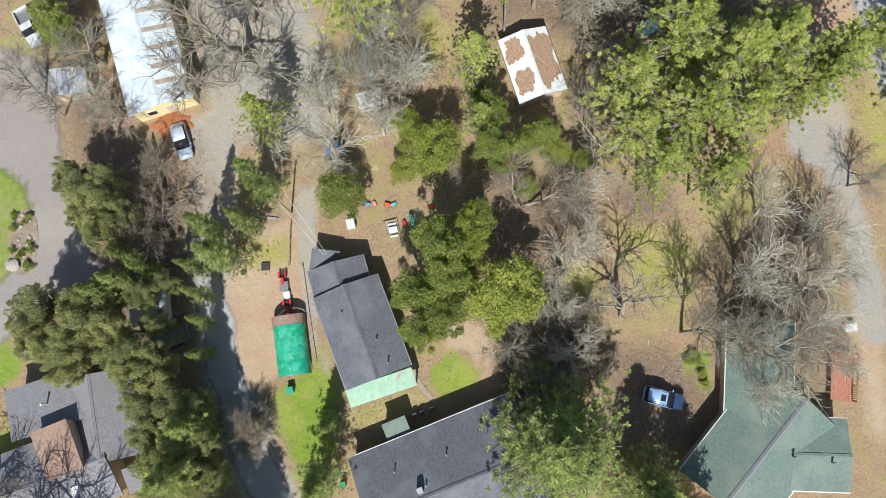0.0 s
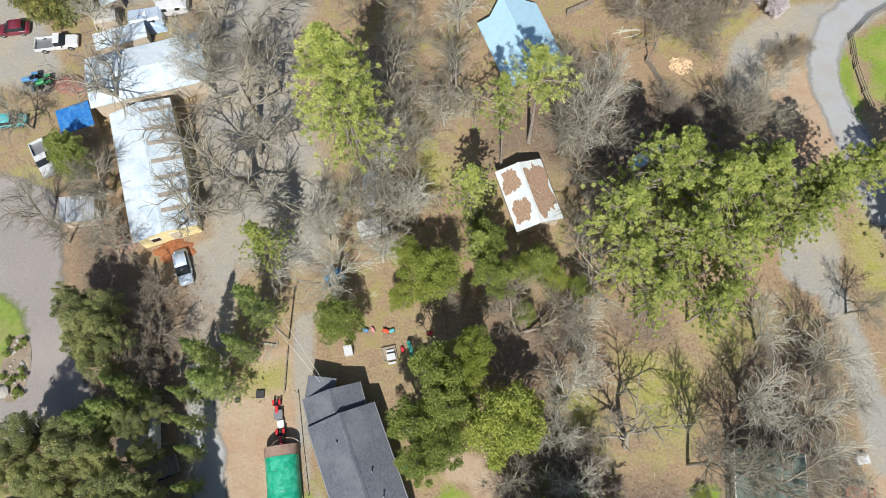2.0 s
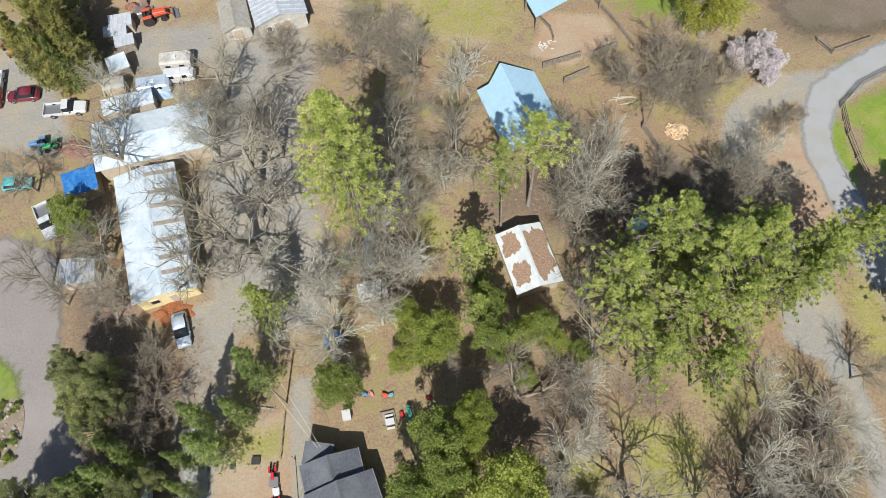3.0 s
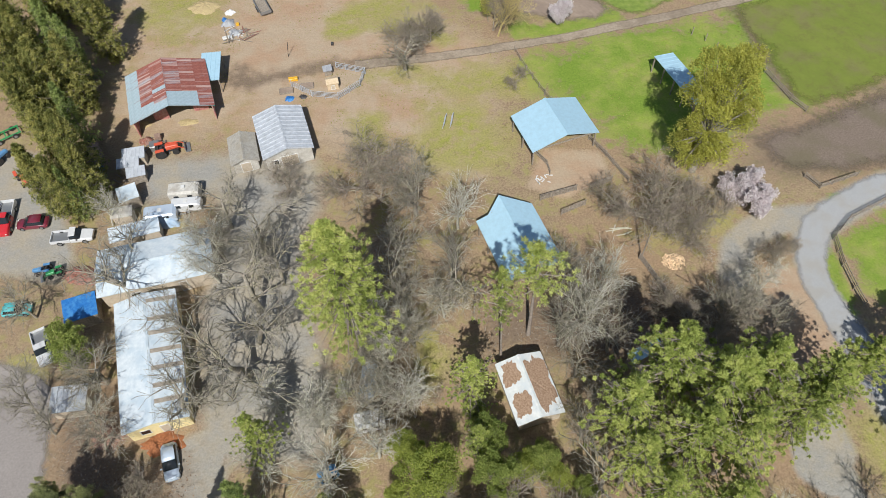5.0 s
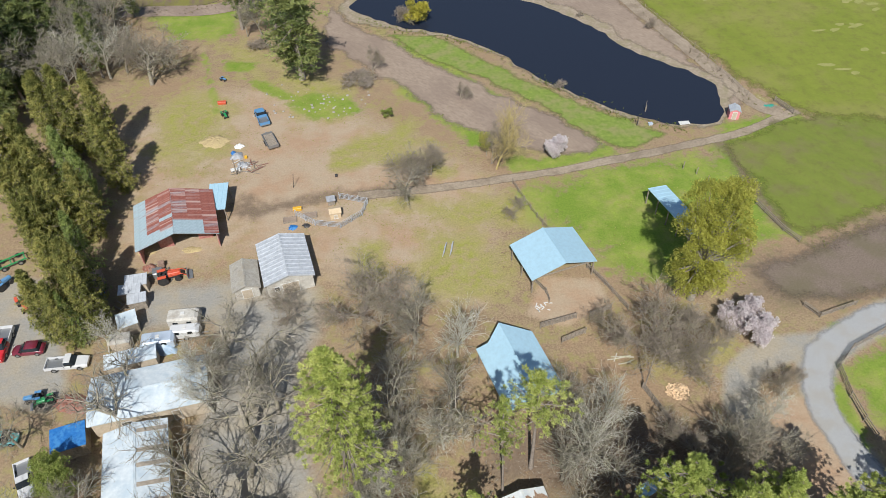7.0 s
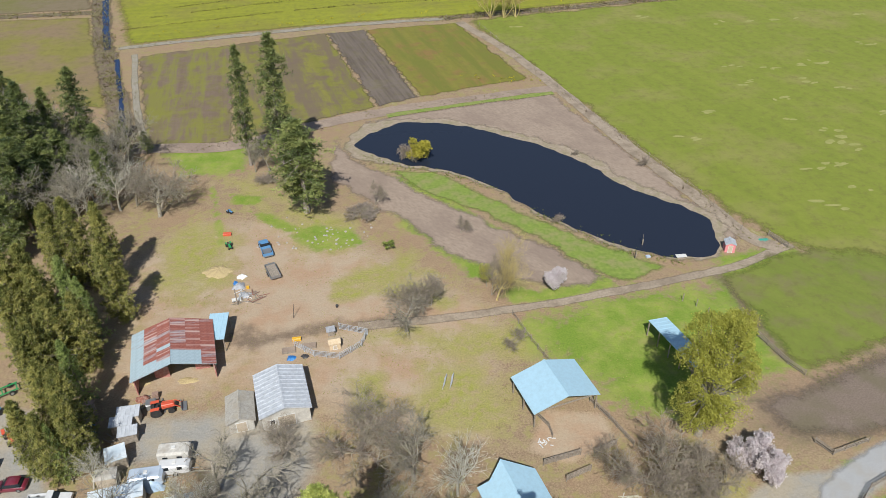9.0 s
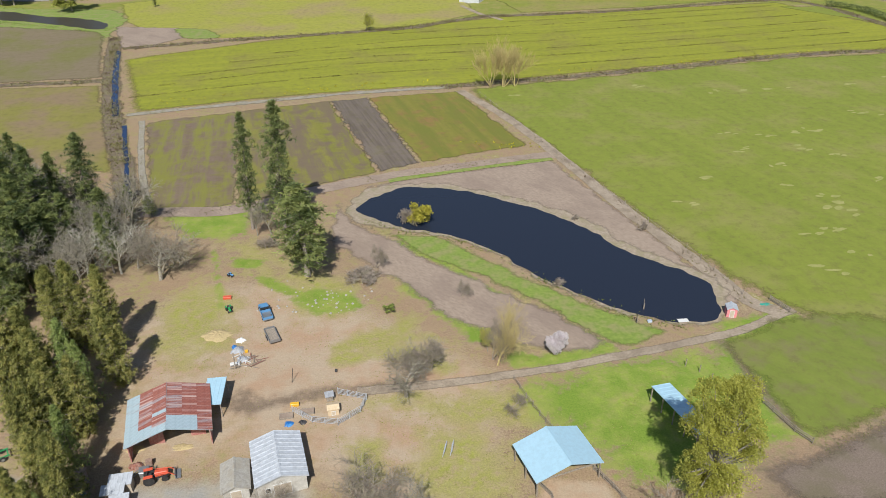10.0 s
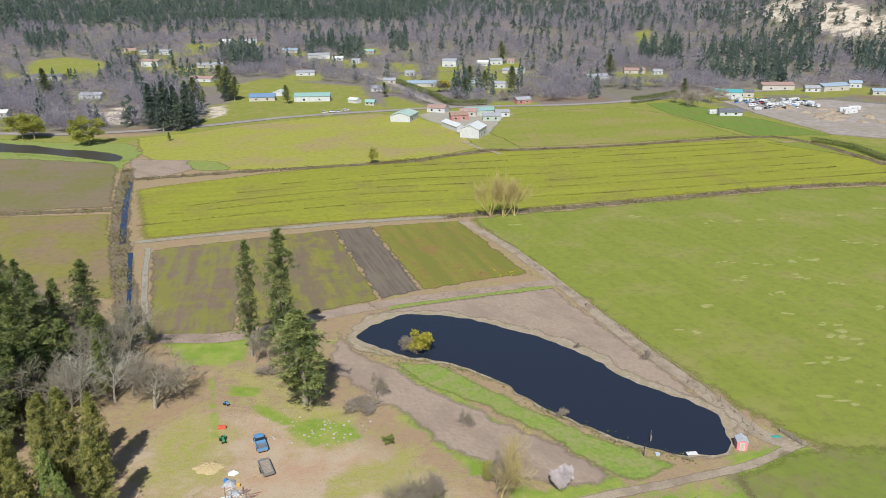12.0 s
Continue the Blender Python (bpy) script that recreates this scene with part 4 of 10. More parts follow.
# near roads
patch("road_west", [(-58.6, 36.3), (-48.6, 35.9), (-46.7, 30.3), (-45.5, 20.7), (-43.1, 15.2), (-40.3, 10.7), (-41.8, 9.3), (-48.5, 5.6), (-50.9, 3.1), (-56.1, 2.5)], 0.03, M_ASPHALT, "worn grey asphalt turning circle beside the lawn", "road", 0.25, True, soft=0.7)
patch("lawn_island", [(-57.7, 23.9), (-53.1, 23.1), (-50.4, 21.1), (-49.0, 17.7), (-49.3, 14.1), (-51.4, 10.2), (-56.5, 8.4)], 0.07, M_GRASSBANK, "bright green lawn island inside the turning circle", "lawn", 0.15, True, soft=0.6)
ribbon("road_lane", [(-18.6, -19.4), (-21.7, -13.5), (-25.0, -6.2), (-26.7, 1.3), (-28.4, 8.9), (-29.3, 14.2)], 4.4, 0.03, M_GRAVELROAD, "shaded grey gravel lane between the trees", "lane", 0.9)
ribbon("road_gravel", [(77.1, 68.5), (62.4, 62.8), (53.9, 58.6), (49.0, 54.1), (48.0, 47.9), (48.9, 41.7), (50.4, 35.0), (51.5, 28.6)], 4.6, 0.05, M_GRAVELROAD, "pale gravel road curving past a wooden fence", "road", 0.7, step=0.7, crown=0.05)
ribbon("road_track", [(-14.6, 90.8), (-8.3, 91.4), (1.3, 92.6), (17.0, 95.5), (32.6, 99.5), (50.3, 104.3), (57.7, 107.3), (67.3, 112.6)], 2.4, 0.04, M_TRACK, "rutted dirt track along the pasture fence", "track", 0.35)
ribbon("path", [(-7.3, 2.7), (-6.0, -0.5), (-4.9, -3.0), (-3.0, -5.2)], 0.8, 0.03, M_TRACK, "narrow bare path beside the house", "path", 0.1)

# fields
patch("field_pasture", [(9.5, 253.6), (25.5, 258.2), (47.9, 263.4), (95.8, 275.9), (147.9, 289.6), (190.4, 293.5), (242, 288), (339, 315), (217.5, 163.2), (109.0, 102.2), (68.2, 110.8), (65.4, 113.8), (55.5, 131.2), (33.1, 190.7)], 0.06, M_PASTURE, "wide green pasture with dry pale patches", "pasture", 1.3, step=1.5, soft=3.5)
patch("field_paddock", [(50.2, 104.0), (66.5, 110.7), (108.3, 125.8), (101.9, 99.3), (69.8, 82.8), (56.6, 77.9), (52.0, 87.2)], 0.05, M_PADDOCK, "green paddock with worn edges", "pasture", 1.4, step=1.5, soft=3.5)
patch("field_mud", [(44.4, 72.9), (54.9, 76.7), (70.3, 83.3), (84.4, 78.8), (70.6, 68.7), (63.4, 65.4), (57.6, 64.6), (49.5, 64.5)], 0.04, M_MUDFIELD, "trampled brown paddock beside the road", "paddock", 0.6, soft=4.5)
patch("field_soil_east", [(-21.3, 169.9), (-12.7, 174.3), (30.9, 187.4), (59.1, 115.2), (53.8, 111.4), (48.1, 126.5), (29.1, 151.7), (12.3, 163.4), (-6.5, 170.2)], 0.07, M_SOIL, "bare raked soil beside the pond", "soil", 0.5, step=1.0)
patch("field_soil_west", [(-26.6, 161.1), (-26.5, 149.3), (-24.5, 139.5), (-11.0, 125.6), (0.4, 112.0), (19.6, 100.5), (29.6, 104.2), (9.5, 122.5), (-10.7, 141.0), (-19.2, 149.1), (-23.4, 156.4)], 0.05, M_SOIL, "bare brown soil strip beside the pond", "soil", 0.9, True, step=1.0)
patch("pond_bank", [(-23.4, 156.4), (-21.1, 167.5), (-9.6, 172.8), (6.9, 169.9), (24.7, 159.0), (36.3, 147.6), (43.8, 136.6), (55.7, 125.1), (56.4, 115.8), (53.1, 109.7), (45.6, 107.3), (37.6, 109.8), (28.6, 116.2), (18.9, 125.2), (10.4, 135.4), (0.7, 142.5), (-8.4, 145.3), (-17.8, 148.3)], 0.10, M_SANDBANK, "sandy bank round the pond", "bank", 1.1, True, step=1.0, soft=1.2)
patch("pond_grass", [(-19.3, 150.0), (-11.0, 144.9), (0.7, 142.0), (10.2, 132.1), (19.8, 122.9), (29.3, 114.5), (37.4, 109.1), (42.5, 105.7), (32.5, 102.0), (23.2, 110.2), (12.8, 121.4), (1.7, 130.1), (-10.7, 141.0)], 0.12, M_GRASSBANK, "green grassy bank along the pond", "bank", 0.9, True, soft=1.6)
patch("water_pond", [(-20.9, 157.3), (-17.8, 163.5), (-9.4, 169.3), (5.3, 166.9), (24.2, 155.3), (34.3, 144.4), (40.9, 134.7), (53.0, 123.3), (53.6, 114.6), (51.1, 109.7), (45.5, 108.5), (37.9, 110.8), (28.8, 117.3), (19.1, 126.5), (10.5, 136.8), (0.7, 144.1), (-8.5, 147.2), (-16.8, 152.5)], 0.16, M_WATER, "dark still water of a farm pond", "pond", 0.55, True, step=0.8, soft=0)
patch("plot_weedy", [(-96.2, 222.0), (-68.5, 231.8), (-51.8, 160.8), (-72.1, 156.4)], 0.056, M_GARDEN1, "weedy brown and green vegetable plot", "plot", 0.8, step=1.5, soft=0.4)
patch("plot_green", [(-68.3, 231.8), (-38.7, 241.3), (-17.4, 180.0), (-34.1, 170.9), (-51.7, 161.1)], 0.06, M_GARDEN2, "greening vegetable plot with brown patches", "plot", 0.7, step=1.5, soft=0.4)
patch("plot_ploughed", [(-38.5, 241.3), (-25.9, 244.7), (-6.0, 186.0), (-17.2, 180.0)], 0.07, M_GARDEN3, "freshly ploughed dark soil strip", "plot", 0.7, step=1.0, soft=0.4)
patch("plot_amber", [(-25.7, 244.7), (6.3, 250.3), (25.7, 197.9), (-5.8, 186.0)], 0.065, M_GARDEN4, "olive and amber cover crop plot", "plot", 0.7, step=1.5, soft=0.4)
ribbon("road_farm", [(-74.3, 157.6), (-50.9, 158.6), (-33.0, 168.8), (-14.4, 176.9), (5.8, 183.3), (33.1, 190.7)], 5.0, 0.08, M_SOIL, "brown farm track between the plots", "track", 0.5, soft=False)
ribbon("road_farm_east", [(6.9, 250.9), (21.9, 221.0), (33.1, 190.7), (44.0, 157.9), (54.3, 131.2), (59.8, 115.7), (64.6, 112.0)], 3.4, 0.09, M_TRACK, "pale farm track along the pasture fence", "track", 0.35, soft=False)
ribbon("grass_strip", [(-14.2, 174.0), (2.6, 179.5), (18.5, 184.1), (31.4, 187.4)], 2.6, 0.12, M_GRASSBANK, "green grass strip between tracks", "grass strip", 0.5)
patch("field_yellow", [(-132.8, 300), (-75.3, 331), (41.9, 374), (180.6, 396), (213.5, 335), (242.1, 291), (190.4, 297.5), (147.9, 293.6), (95.8, 280), (47.9, 267.5), (25.5, 262.2), (1.7, 257.3), (-37.6, 250.5), (-72.4, 241.5), (-103.5, 232)], 0.06, M_YELLOWFIELD, "yellow-green flowering field with long rows", "field", 0.8, step=5)
patch("field_west", [(-248.2, 253.0), (-169.1, 261.4), (-127.7, 263.6), (-102.1, 208.2), (-91.7, 182.0), (-125.9, 186.8), (-191.7, 188.6)], 0.05, M_OLIVE2, "patchy olive and orange field", "field", 0.8, step=4)
patch("field_northwest", [(-352, 372), (-237.7, 380), (-162.1, 352), (-131.1, 273.6), (-172.6, 267.5), (-254.4, 260.2)], 0.05, M_OLIVE, "grey-green stubble field", "field", 0.8, step=5)
patch("field_hay", [(-179.0, 415.8), (-154.0, 431), (-125.8, 456), (-92, 478), (-45.7, 496), (-14.7, 478), (6.9, 440), (21.1, 378.5), (-5.9, 356), (-28.0, 345), (-59.6, 336), (-97.0, 333), (-131.0, 338), (-157.4, 369.2)], 0.06, M_HAYFIELD, "mown yellow-green hay field", "field", 1.0, step=6)
patch("field_crop", [(28.5, 421.7), (41.4, 478), (69.9, 500), (127.5, 512), (152, 484), (172, 407), (98.6, 386), (42.3, 378)], 0.06, M_CROP, "yellow-green crop field beyond the ditch", "field", 1.0, step=6)
patch("field_strip", [(150, 528), (176, 534), (200, 472), (224, 402), (178, 404), (154, 480)], 0.07, M_LUSH, "narrow green meadow strip", "field", 1.0, step=6)
patch("field_far_east", [(176.0, 385), (221.1, 383), (232.9, 368), (264.3, 319), (214.9, 337)], 0.07, M_PASTURE, "green meadow beyond the hedge", "field", 1.0, step=6)
patch("field_yard", [(208.0, 540), (272.2, 559), (318, 513), (416, 469), (341, 380), (246.7, 391), (223.4, 405), (212.3, 471)], 0.08, M_STONEYARD, "pale bare storage yard", "yard", 1.0, step=6)
patch("field_bare", [(-161.0, 360), (-126.3, 356), (-118.5, 336), (-126.1, 323), (-140.9, 317)], 0.09, M_SOIL, "bare pale soil patch beside the ditch", "soil", 0.8)
patch("water_far", [(-302, 431), (-252.1, 405), (-228.7, 397), (-207.1, 386), (-186.1, 380), (-166.8, 367), (-163.2, 356), (-169.0, 355), (-183.8, 362), (-217.4, 376), (-275.1, 390)], 0.16, M_FARWATER, "dark pond beyond the fields, tree reflections in its colour", "pond", 0.6, True, soft=0)
patch("pond_bank_far", [(-312, 446), (-259.9, 418), (-220.6, 406), (-190.7, 405), (-173.3, 397), (-161.2, 379), (-155.9, 350), (-154.8, 332), (-165.7, 348), (-208.6, 360), (-263.5, 373)], 0.10, M_GRASSBANK, "green grassy banks round the far pond", "bank", 1.6, True)
patch("grass_corner", [(-128.4, 353), (-119.0, 355), (-108.2, 347), (-101.3, 337), (-107.9, 332), (-117.8, 334)], 0.10, M_GRASSBANK, "bright green grass at the field corner", "grass", 1.0, True)

# dry bleached patches of the pasture, in one mesh
def dry_patches(spots):
    rng = random.Random(8)
    verts, faces = [], []
    for x, y in spots:
        for _ in range(3):
            cx, cy = x + rng.gauss(0, 2.2), y + rng.gauss(0, 1.0)
            a, b, turn = rng.uniform(0.5, 2.0), rng.uniform(0.3, 0.8), radians(rng.uniform(-6, 30))
            k0, ring = len(verts), 16
            for k in range(ring):
                t = k * 2 * math.pi / ring
                r = 1 + 0.5 * noise.noise(Vector((math.cos(t) * 1.5, math.sin(t) * 1.5, x + y + a)))
                u, v = a * r * math.cos(t), b * r * math.sin(t)
                verts.append((cx + u * math.cos(turn) - v * math.sin(turn), cy + u * math.sin(turn) + v * math.cos(turn), 0.064 + 0.0002 * len(faces)))
            faces.append(tuple(range(k0, k0 + ring)))
    return tagged(raw("dry_grass", verts, faces, M_DRYGRASS), "bleached patches of dry grass in the pasture", "grass", kind="stuff")


dry_patches([(97.6, 243.7), (108.6, 246.7), (119.8, 248.0), (87.3, 193.0), (88.5, 205.0), (98.3, 203.2), (107.3, 205.9), (115.5, 206.6), (90.9, 168.8), (95.4, 161.3), (98.1, 156.6), (82.3, 142.8), (90.0, 145.0), (82.7, 126.0), (146.8, 252.9), (163.2, 259.6), (134.9, 222.9), (142.5, 221.5), (70.6, 174.0), (101.5, 153.5), (71.3, 253.6), (25.1, 245.0), (62.0, 157.4), (91.1, 132.7), (105.5, 193.0), (113.0, 188.5), (93.4, 180.9), (113.6, 171.0)])

# ditches, banks and the far road
ribbon("ditch_bank", [(-150.9, 337), (-123.6, 262.7), (-107.1, 223.9), (-89.8, 185.8), (-77.1, 157.7)], 7.5, 0.07, M_DITCH, "weedy brown banks of the irrigation ditch", "ditch bank", 1.0)
ribbon("ditch_bank_east", [(-98.0, 223.7), (-84.5, 185.7), (-72.6, 157.6)], 2.2, 0.10, M_BANK, "pale dry bank beside the plots", "bank", 0.3)
ribbon("water_ditch", [(-140.2, 313), (-127.9, 278.3), (-116.4, 248.5), (-108.4, 228.5)], 2.2, 0.13, M_BLUEWATER, "blue water standing in the ditch", "ditch", 0.3, soft=False)
ribbon("water_ditch_near", [(-102.1, 219.4), (-92.1, 194.2), (-84.9, 176.2), (-79.4, 164.0)], 1.2, 0.13, M_BLUEWATER, "blue water standing in the narrow ditch", "ditch", 0.3, soft=False)
ribbon("bank_plots", [(-105.4, 229.5), (-72.4, 239.3), (-37.6, 248.4), (1.7, 255.3)], 3.6, 0.11, M_BANK, "pale dry grass bank above the plots", "bank", 0.9)
ribbon("ditch_north", [(1.7, 255.3), (25.5, 260.2), (47.9, 265.4), (95.8, 277.9), (147.9, 291.6), (190.4, 295.5), (242.1, 289.6)], 4.5, 0.10, M_DITCH, "brown weedy ditch along the pasture", "ditch", 1.0)
ribbon("ditch_far", [(-139.6, 317), (-96.4, 329), (-38.9, 342), (-11.5, 350), (20.6, 370), (41.6, 372), (97.5, 380), (172.6, 400), (198.5, 387), (210.8, 330)], 5.0, 0.11, M_DITCH, "brown weedy ditch between the far fields", "ditch", 1.4)
ribbon("ditch_west", [(-231.1, 257.9), (-170.8, 264.4), (-129.1, 268.9)], 5.0, 0.10, M_DITCH, "brown weedy ditch between the fields", "ditch", 0.8)
ribbon("road_far", [(-343, 397), (-289.7, 434), (-225.9, 430), (-160.4, 449), (-99.7, 486), (-36.0, 508), (8.3, 521), (91.1, 526), (149.7, 544), (210.2, 570), (287.0, 591)], 7.0, 0.2, M_ASPHALT, "grey country road across the valley", "road", 0.2, step=5, soft=False)
ribbon("road_branch", [(8.2, 515), (-17.8, 575), (-45.6, 656), (-75.9, 703)], 6.5, 0.25, M_ASPHALT, "grey side road with a clipped hedge", "road", 0.2, step=5, soft=False)
ribbon("road_dam", [(12, 398), (20.8, 377), (26, 371), (31, 362)], 2.6, 0.15, M_TRACK, "dirt farm track to the barns", "track", 0.3, soft=False)



# ---- trees ----
def tube_arrays(segs, sides):
    """Vertices and faces for many tapered tubes: rows of p0, p1, r0, r1."""
    s = np.array(segs, float)
    p0, p1, r0, r1 = s[:, 0:3], s[:, 3:6], s[:, 6], s[:, 7]
    d = p1 - p0
    d /= np.maximum(np.linalg.norm(d, axis=1), 1e-9)[:, None]
    ref = np.where(np.abs(d[:, 2:3]) > 0.9, np.array([[1.0, 0, 0]]), np.array([[0, 0, 1.0]]))
    u = np.cross(d, ref)
    u /= np.linalg.norm(u, axis=1)[:, None]
    v = np.cross(d, u)
    a = np.arange(sides) * 2 * math.pi / sides
    ring = u[:, None, :] * np.cos(a)[None, :, None] + v[:, None, :] * np.sin(a)[None, :, None]
    v0, v1 = p0[:, None, :] + ring * r0[:, None, None], p1[:, None, :] + ring * r1[:, None, None]
    verts = np.concatenate([v0, v1], 1).reshape(-1, 3)
    base = (np.arange(len(s)) * 2 * sides)[:, None]
    k = np.arange(sides)
    quad = np.stack([k, (k + 1) % sides, sides + (k + 1) % sides, sides + k], 1)
    faces = (base[:, :, None] + quad[None]).reshape(-1, 4)
    return verts, faces


def mesh_np(name, verts, faces, material, smooth=False, tint=None):
    """A mesh from arrays; all faces have the same number of corners. tint: a shade for each point."""
    me = bpy.data.meshes.new(name)
    n, k = faces.shape
    me.vertices.add(len(verts))
    me.vertices.foreach_set("co", np.ascontiguousarray(verts, np.float32).ravel())
    me.loops.add(n * k)
    me.loops.foreach_set("vertex_index", np.ascontiguousarray(faces, np.int32).ravel())
    me.polygons.add(n)
    me.polygons.foreach_set("loop_start", np.arange(0, n * k, k, dtype=np.int32))
    me.update(calc_edges=True)
    if smooth:
        me.shade_smooth()
    if tint is not None:
        me.attributes.new("tint", "FLOAT", "POINT").data.foreach_set("value", np.ascontiguousarray(tint, np.float32))
    me.materials.append(material)
    return me


def unit(v):
    return v / max(np.linalg.norm(v), 1e-9)


def grow(rng, segs, p, d, length, r, level, levels, kids, spread, up, tips):
    """A limb in a few crooked pieces, with side branches."""
    pieces = 4 if level == 0 else 3
    q, w = p.copy(), d.copy()
    for i in range(pieces):
        w = unit(w + rng.normal(0, 0.13 + 0.03 * level, 3) + np.array([0, 0, up * (0.5 if level else 0.2)]))
        nxt = q + w * length / pieces
        ra, rb = r * (1 - 0.6 * i / pieces), r * (1 - 0.6 * (i + 1) / pieces)
        segs.append((*q, *nxt, ra, rb, level))
        q = nxt
        if level < levels and (i > 0 or level > 0):
            for _ in range(kids[level] if i < pieces - 1 else kids[level] + 1):
                side = rng.normal(0, 1, 3)
                side -= w * (side @ w)
                c = unit(w * rng.uniform(0.6, 1.1) + unit(side) * spread * rng.uniform(0.55, 1.1))
                grow(rng, segs, q.copy(), c, length * rng.uniform(0.42, 0.68), max(rb * 0.62, 0.012), level + 1, levels, kids, spread, up, tips)
    if level >= levels - 1:
        tips.append(q)


def leaf_cloud(rng, centres, per, size, aspect, lift=0.25, radius=0.5, shade=None, flat=0.0):
    """Small pointed leaves or needle tufts standing off each centre; every tuft has a shade of its own."""
    m = len(centres)
    if shade is None:
        shade = rng.uniform(0, 1, m)
    c = np.repeat(np.array(centres, float), per, axis=0)
    n = len(c)
    tint = np.clip(np.repeat(shade, per) + rng.normal(0, 0.1, n), 0, 1)
    d = rng.normal(0, 1, (n, 3))
    d[:, 2] += lift
    d[:, 2] *= 1 - 0.6 * flat
    d /= np.linalg.norm(d, axis=1)[:, None]
    facing = rng.normal(0, 1, (n, 3)) * (1 - 0.6 * flat)
    facing[:, 2] += 2.2 * flat
    side = np.cross(d, facing)
    side /= np.linalg.norm(side, axis=1)[:, None]
    L = size * rng.uniform(0.6, 1.3, (n, 1))
    root = c + d * radius * rng.uniform(0.0, 0.35, (n, 1))
    mid = root + d * L * 0.5
    verts = np.stack([root, mid + side * L * aspect, root + d * L, mid - side * L * aspect], 1).reshape(-1, 3)
    faces = np.arange(n * 4).reshape(n, 4)
    return verts, faces, np.repeat(tint, 4)


def tree_object(name, trunk_mesh, crown_mesh, label, category="tree", crown_label=""):
    ob = new(name)
    tagged(ob, label, category, "trees")
    for nm, me in (("trunk", trunk_mesh), ("crown", crown_mesh)):
        if me:
            o = new(nm, me)
            o.parent = ob
    return ob


def bare_tree_meshes(seed, h, spread=0.95, levels=3, kids=(3, 2, 2), bark=None, leaves=None, stems=1, up=0.1, per=3, leaf=0.22, girth=0.022, fork=0.5, stout=1.0):
    """A leafless tree: crooked trunk, limbs, branches and twigs; with blossom or young leaves at the tips if given."""
    rng = np.random.default_rng(seed)
    segs, tips = [], []
    for k in range(stems):
        d = unit(np.array([rng.normal(0, 0.12 + 0.25 * (stems > 1)), rng.normal(0, 0.12 + 0.25 * (stems > 1)), 1.0]))
        grow(rng, segs, np.array([0.15 * k, 0.1 * (k % 2), -0.15]), d, h * fork, h * girth, 0, levels, kids, spread, up, tips)
    segs = np.array(segs)
    least = np.array([0.05, 0.045, 0.034, 0.022, 0.016])[segs[:, 8].astype(int)] * math.sqrt(h / 12) * np.array([stout, stout, stout, 1.0, 1.0])[segs[:, 8].astype(int)]
    segs[:, 6], segs[:, 7] = np.maximum(segs[:, 6], least), np.maximum(segs[:, 7], least * 0.75)
    top = segs[:, [2, 5]].max()
    segs[:, :6] *= h / max(top, 1e-6)
    tips = [t * h / top for t in tips]
    big, small = segs[segs[:, 8] <= 1], segs[segs[:, 8] > 1]
    trunk = mesh_np("trunk", *tube_arrays(big[:, :8], 6), bark or M_BARK, True)
    v, f = tube_arrays(small[:, :8], 3)
    crown = None
    if leaves:
        lv, lf, tint = leaf_cloud(rng, tips, per, leaf, 0.35, 0.1, 0.9)
        crown = mesh_np("crown", np.concatenate([v, lv]), np.concatenate([f, lf + len(v)]), bark or M_BARK, tint=np.concatenate([np.zeros(len(v)), tint]))
        crown.materials.append(leaves)
        crown.polygons.foreach_set("material_index", np.array([0] * len(f) + [1] * len(lf), np.int32))
    return trunk, crown or mesh_np("crown", v, f, bark or M_BARK)


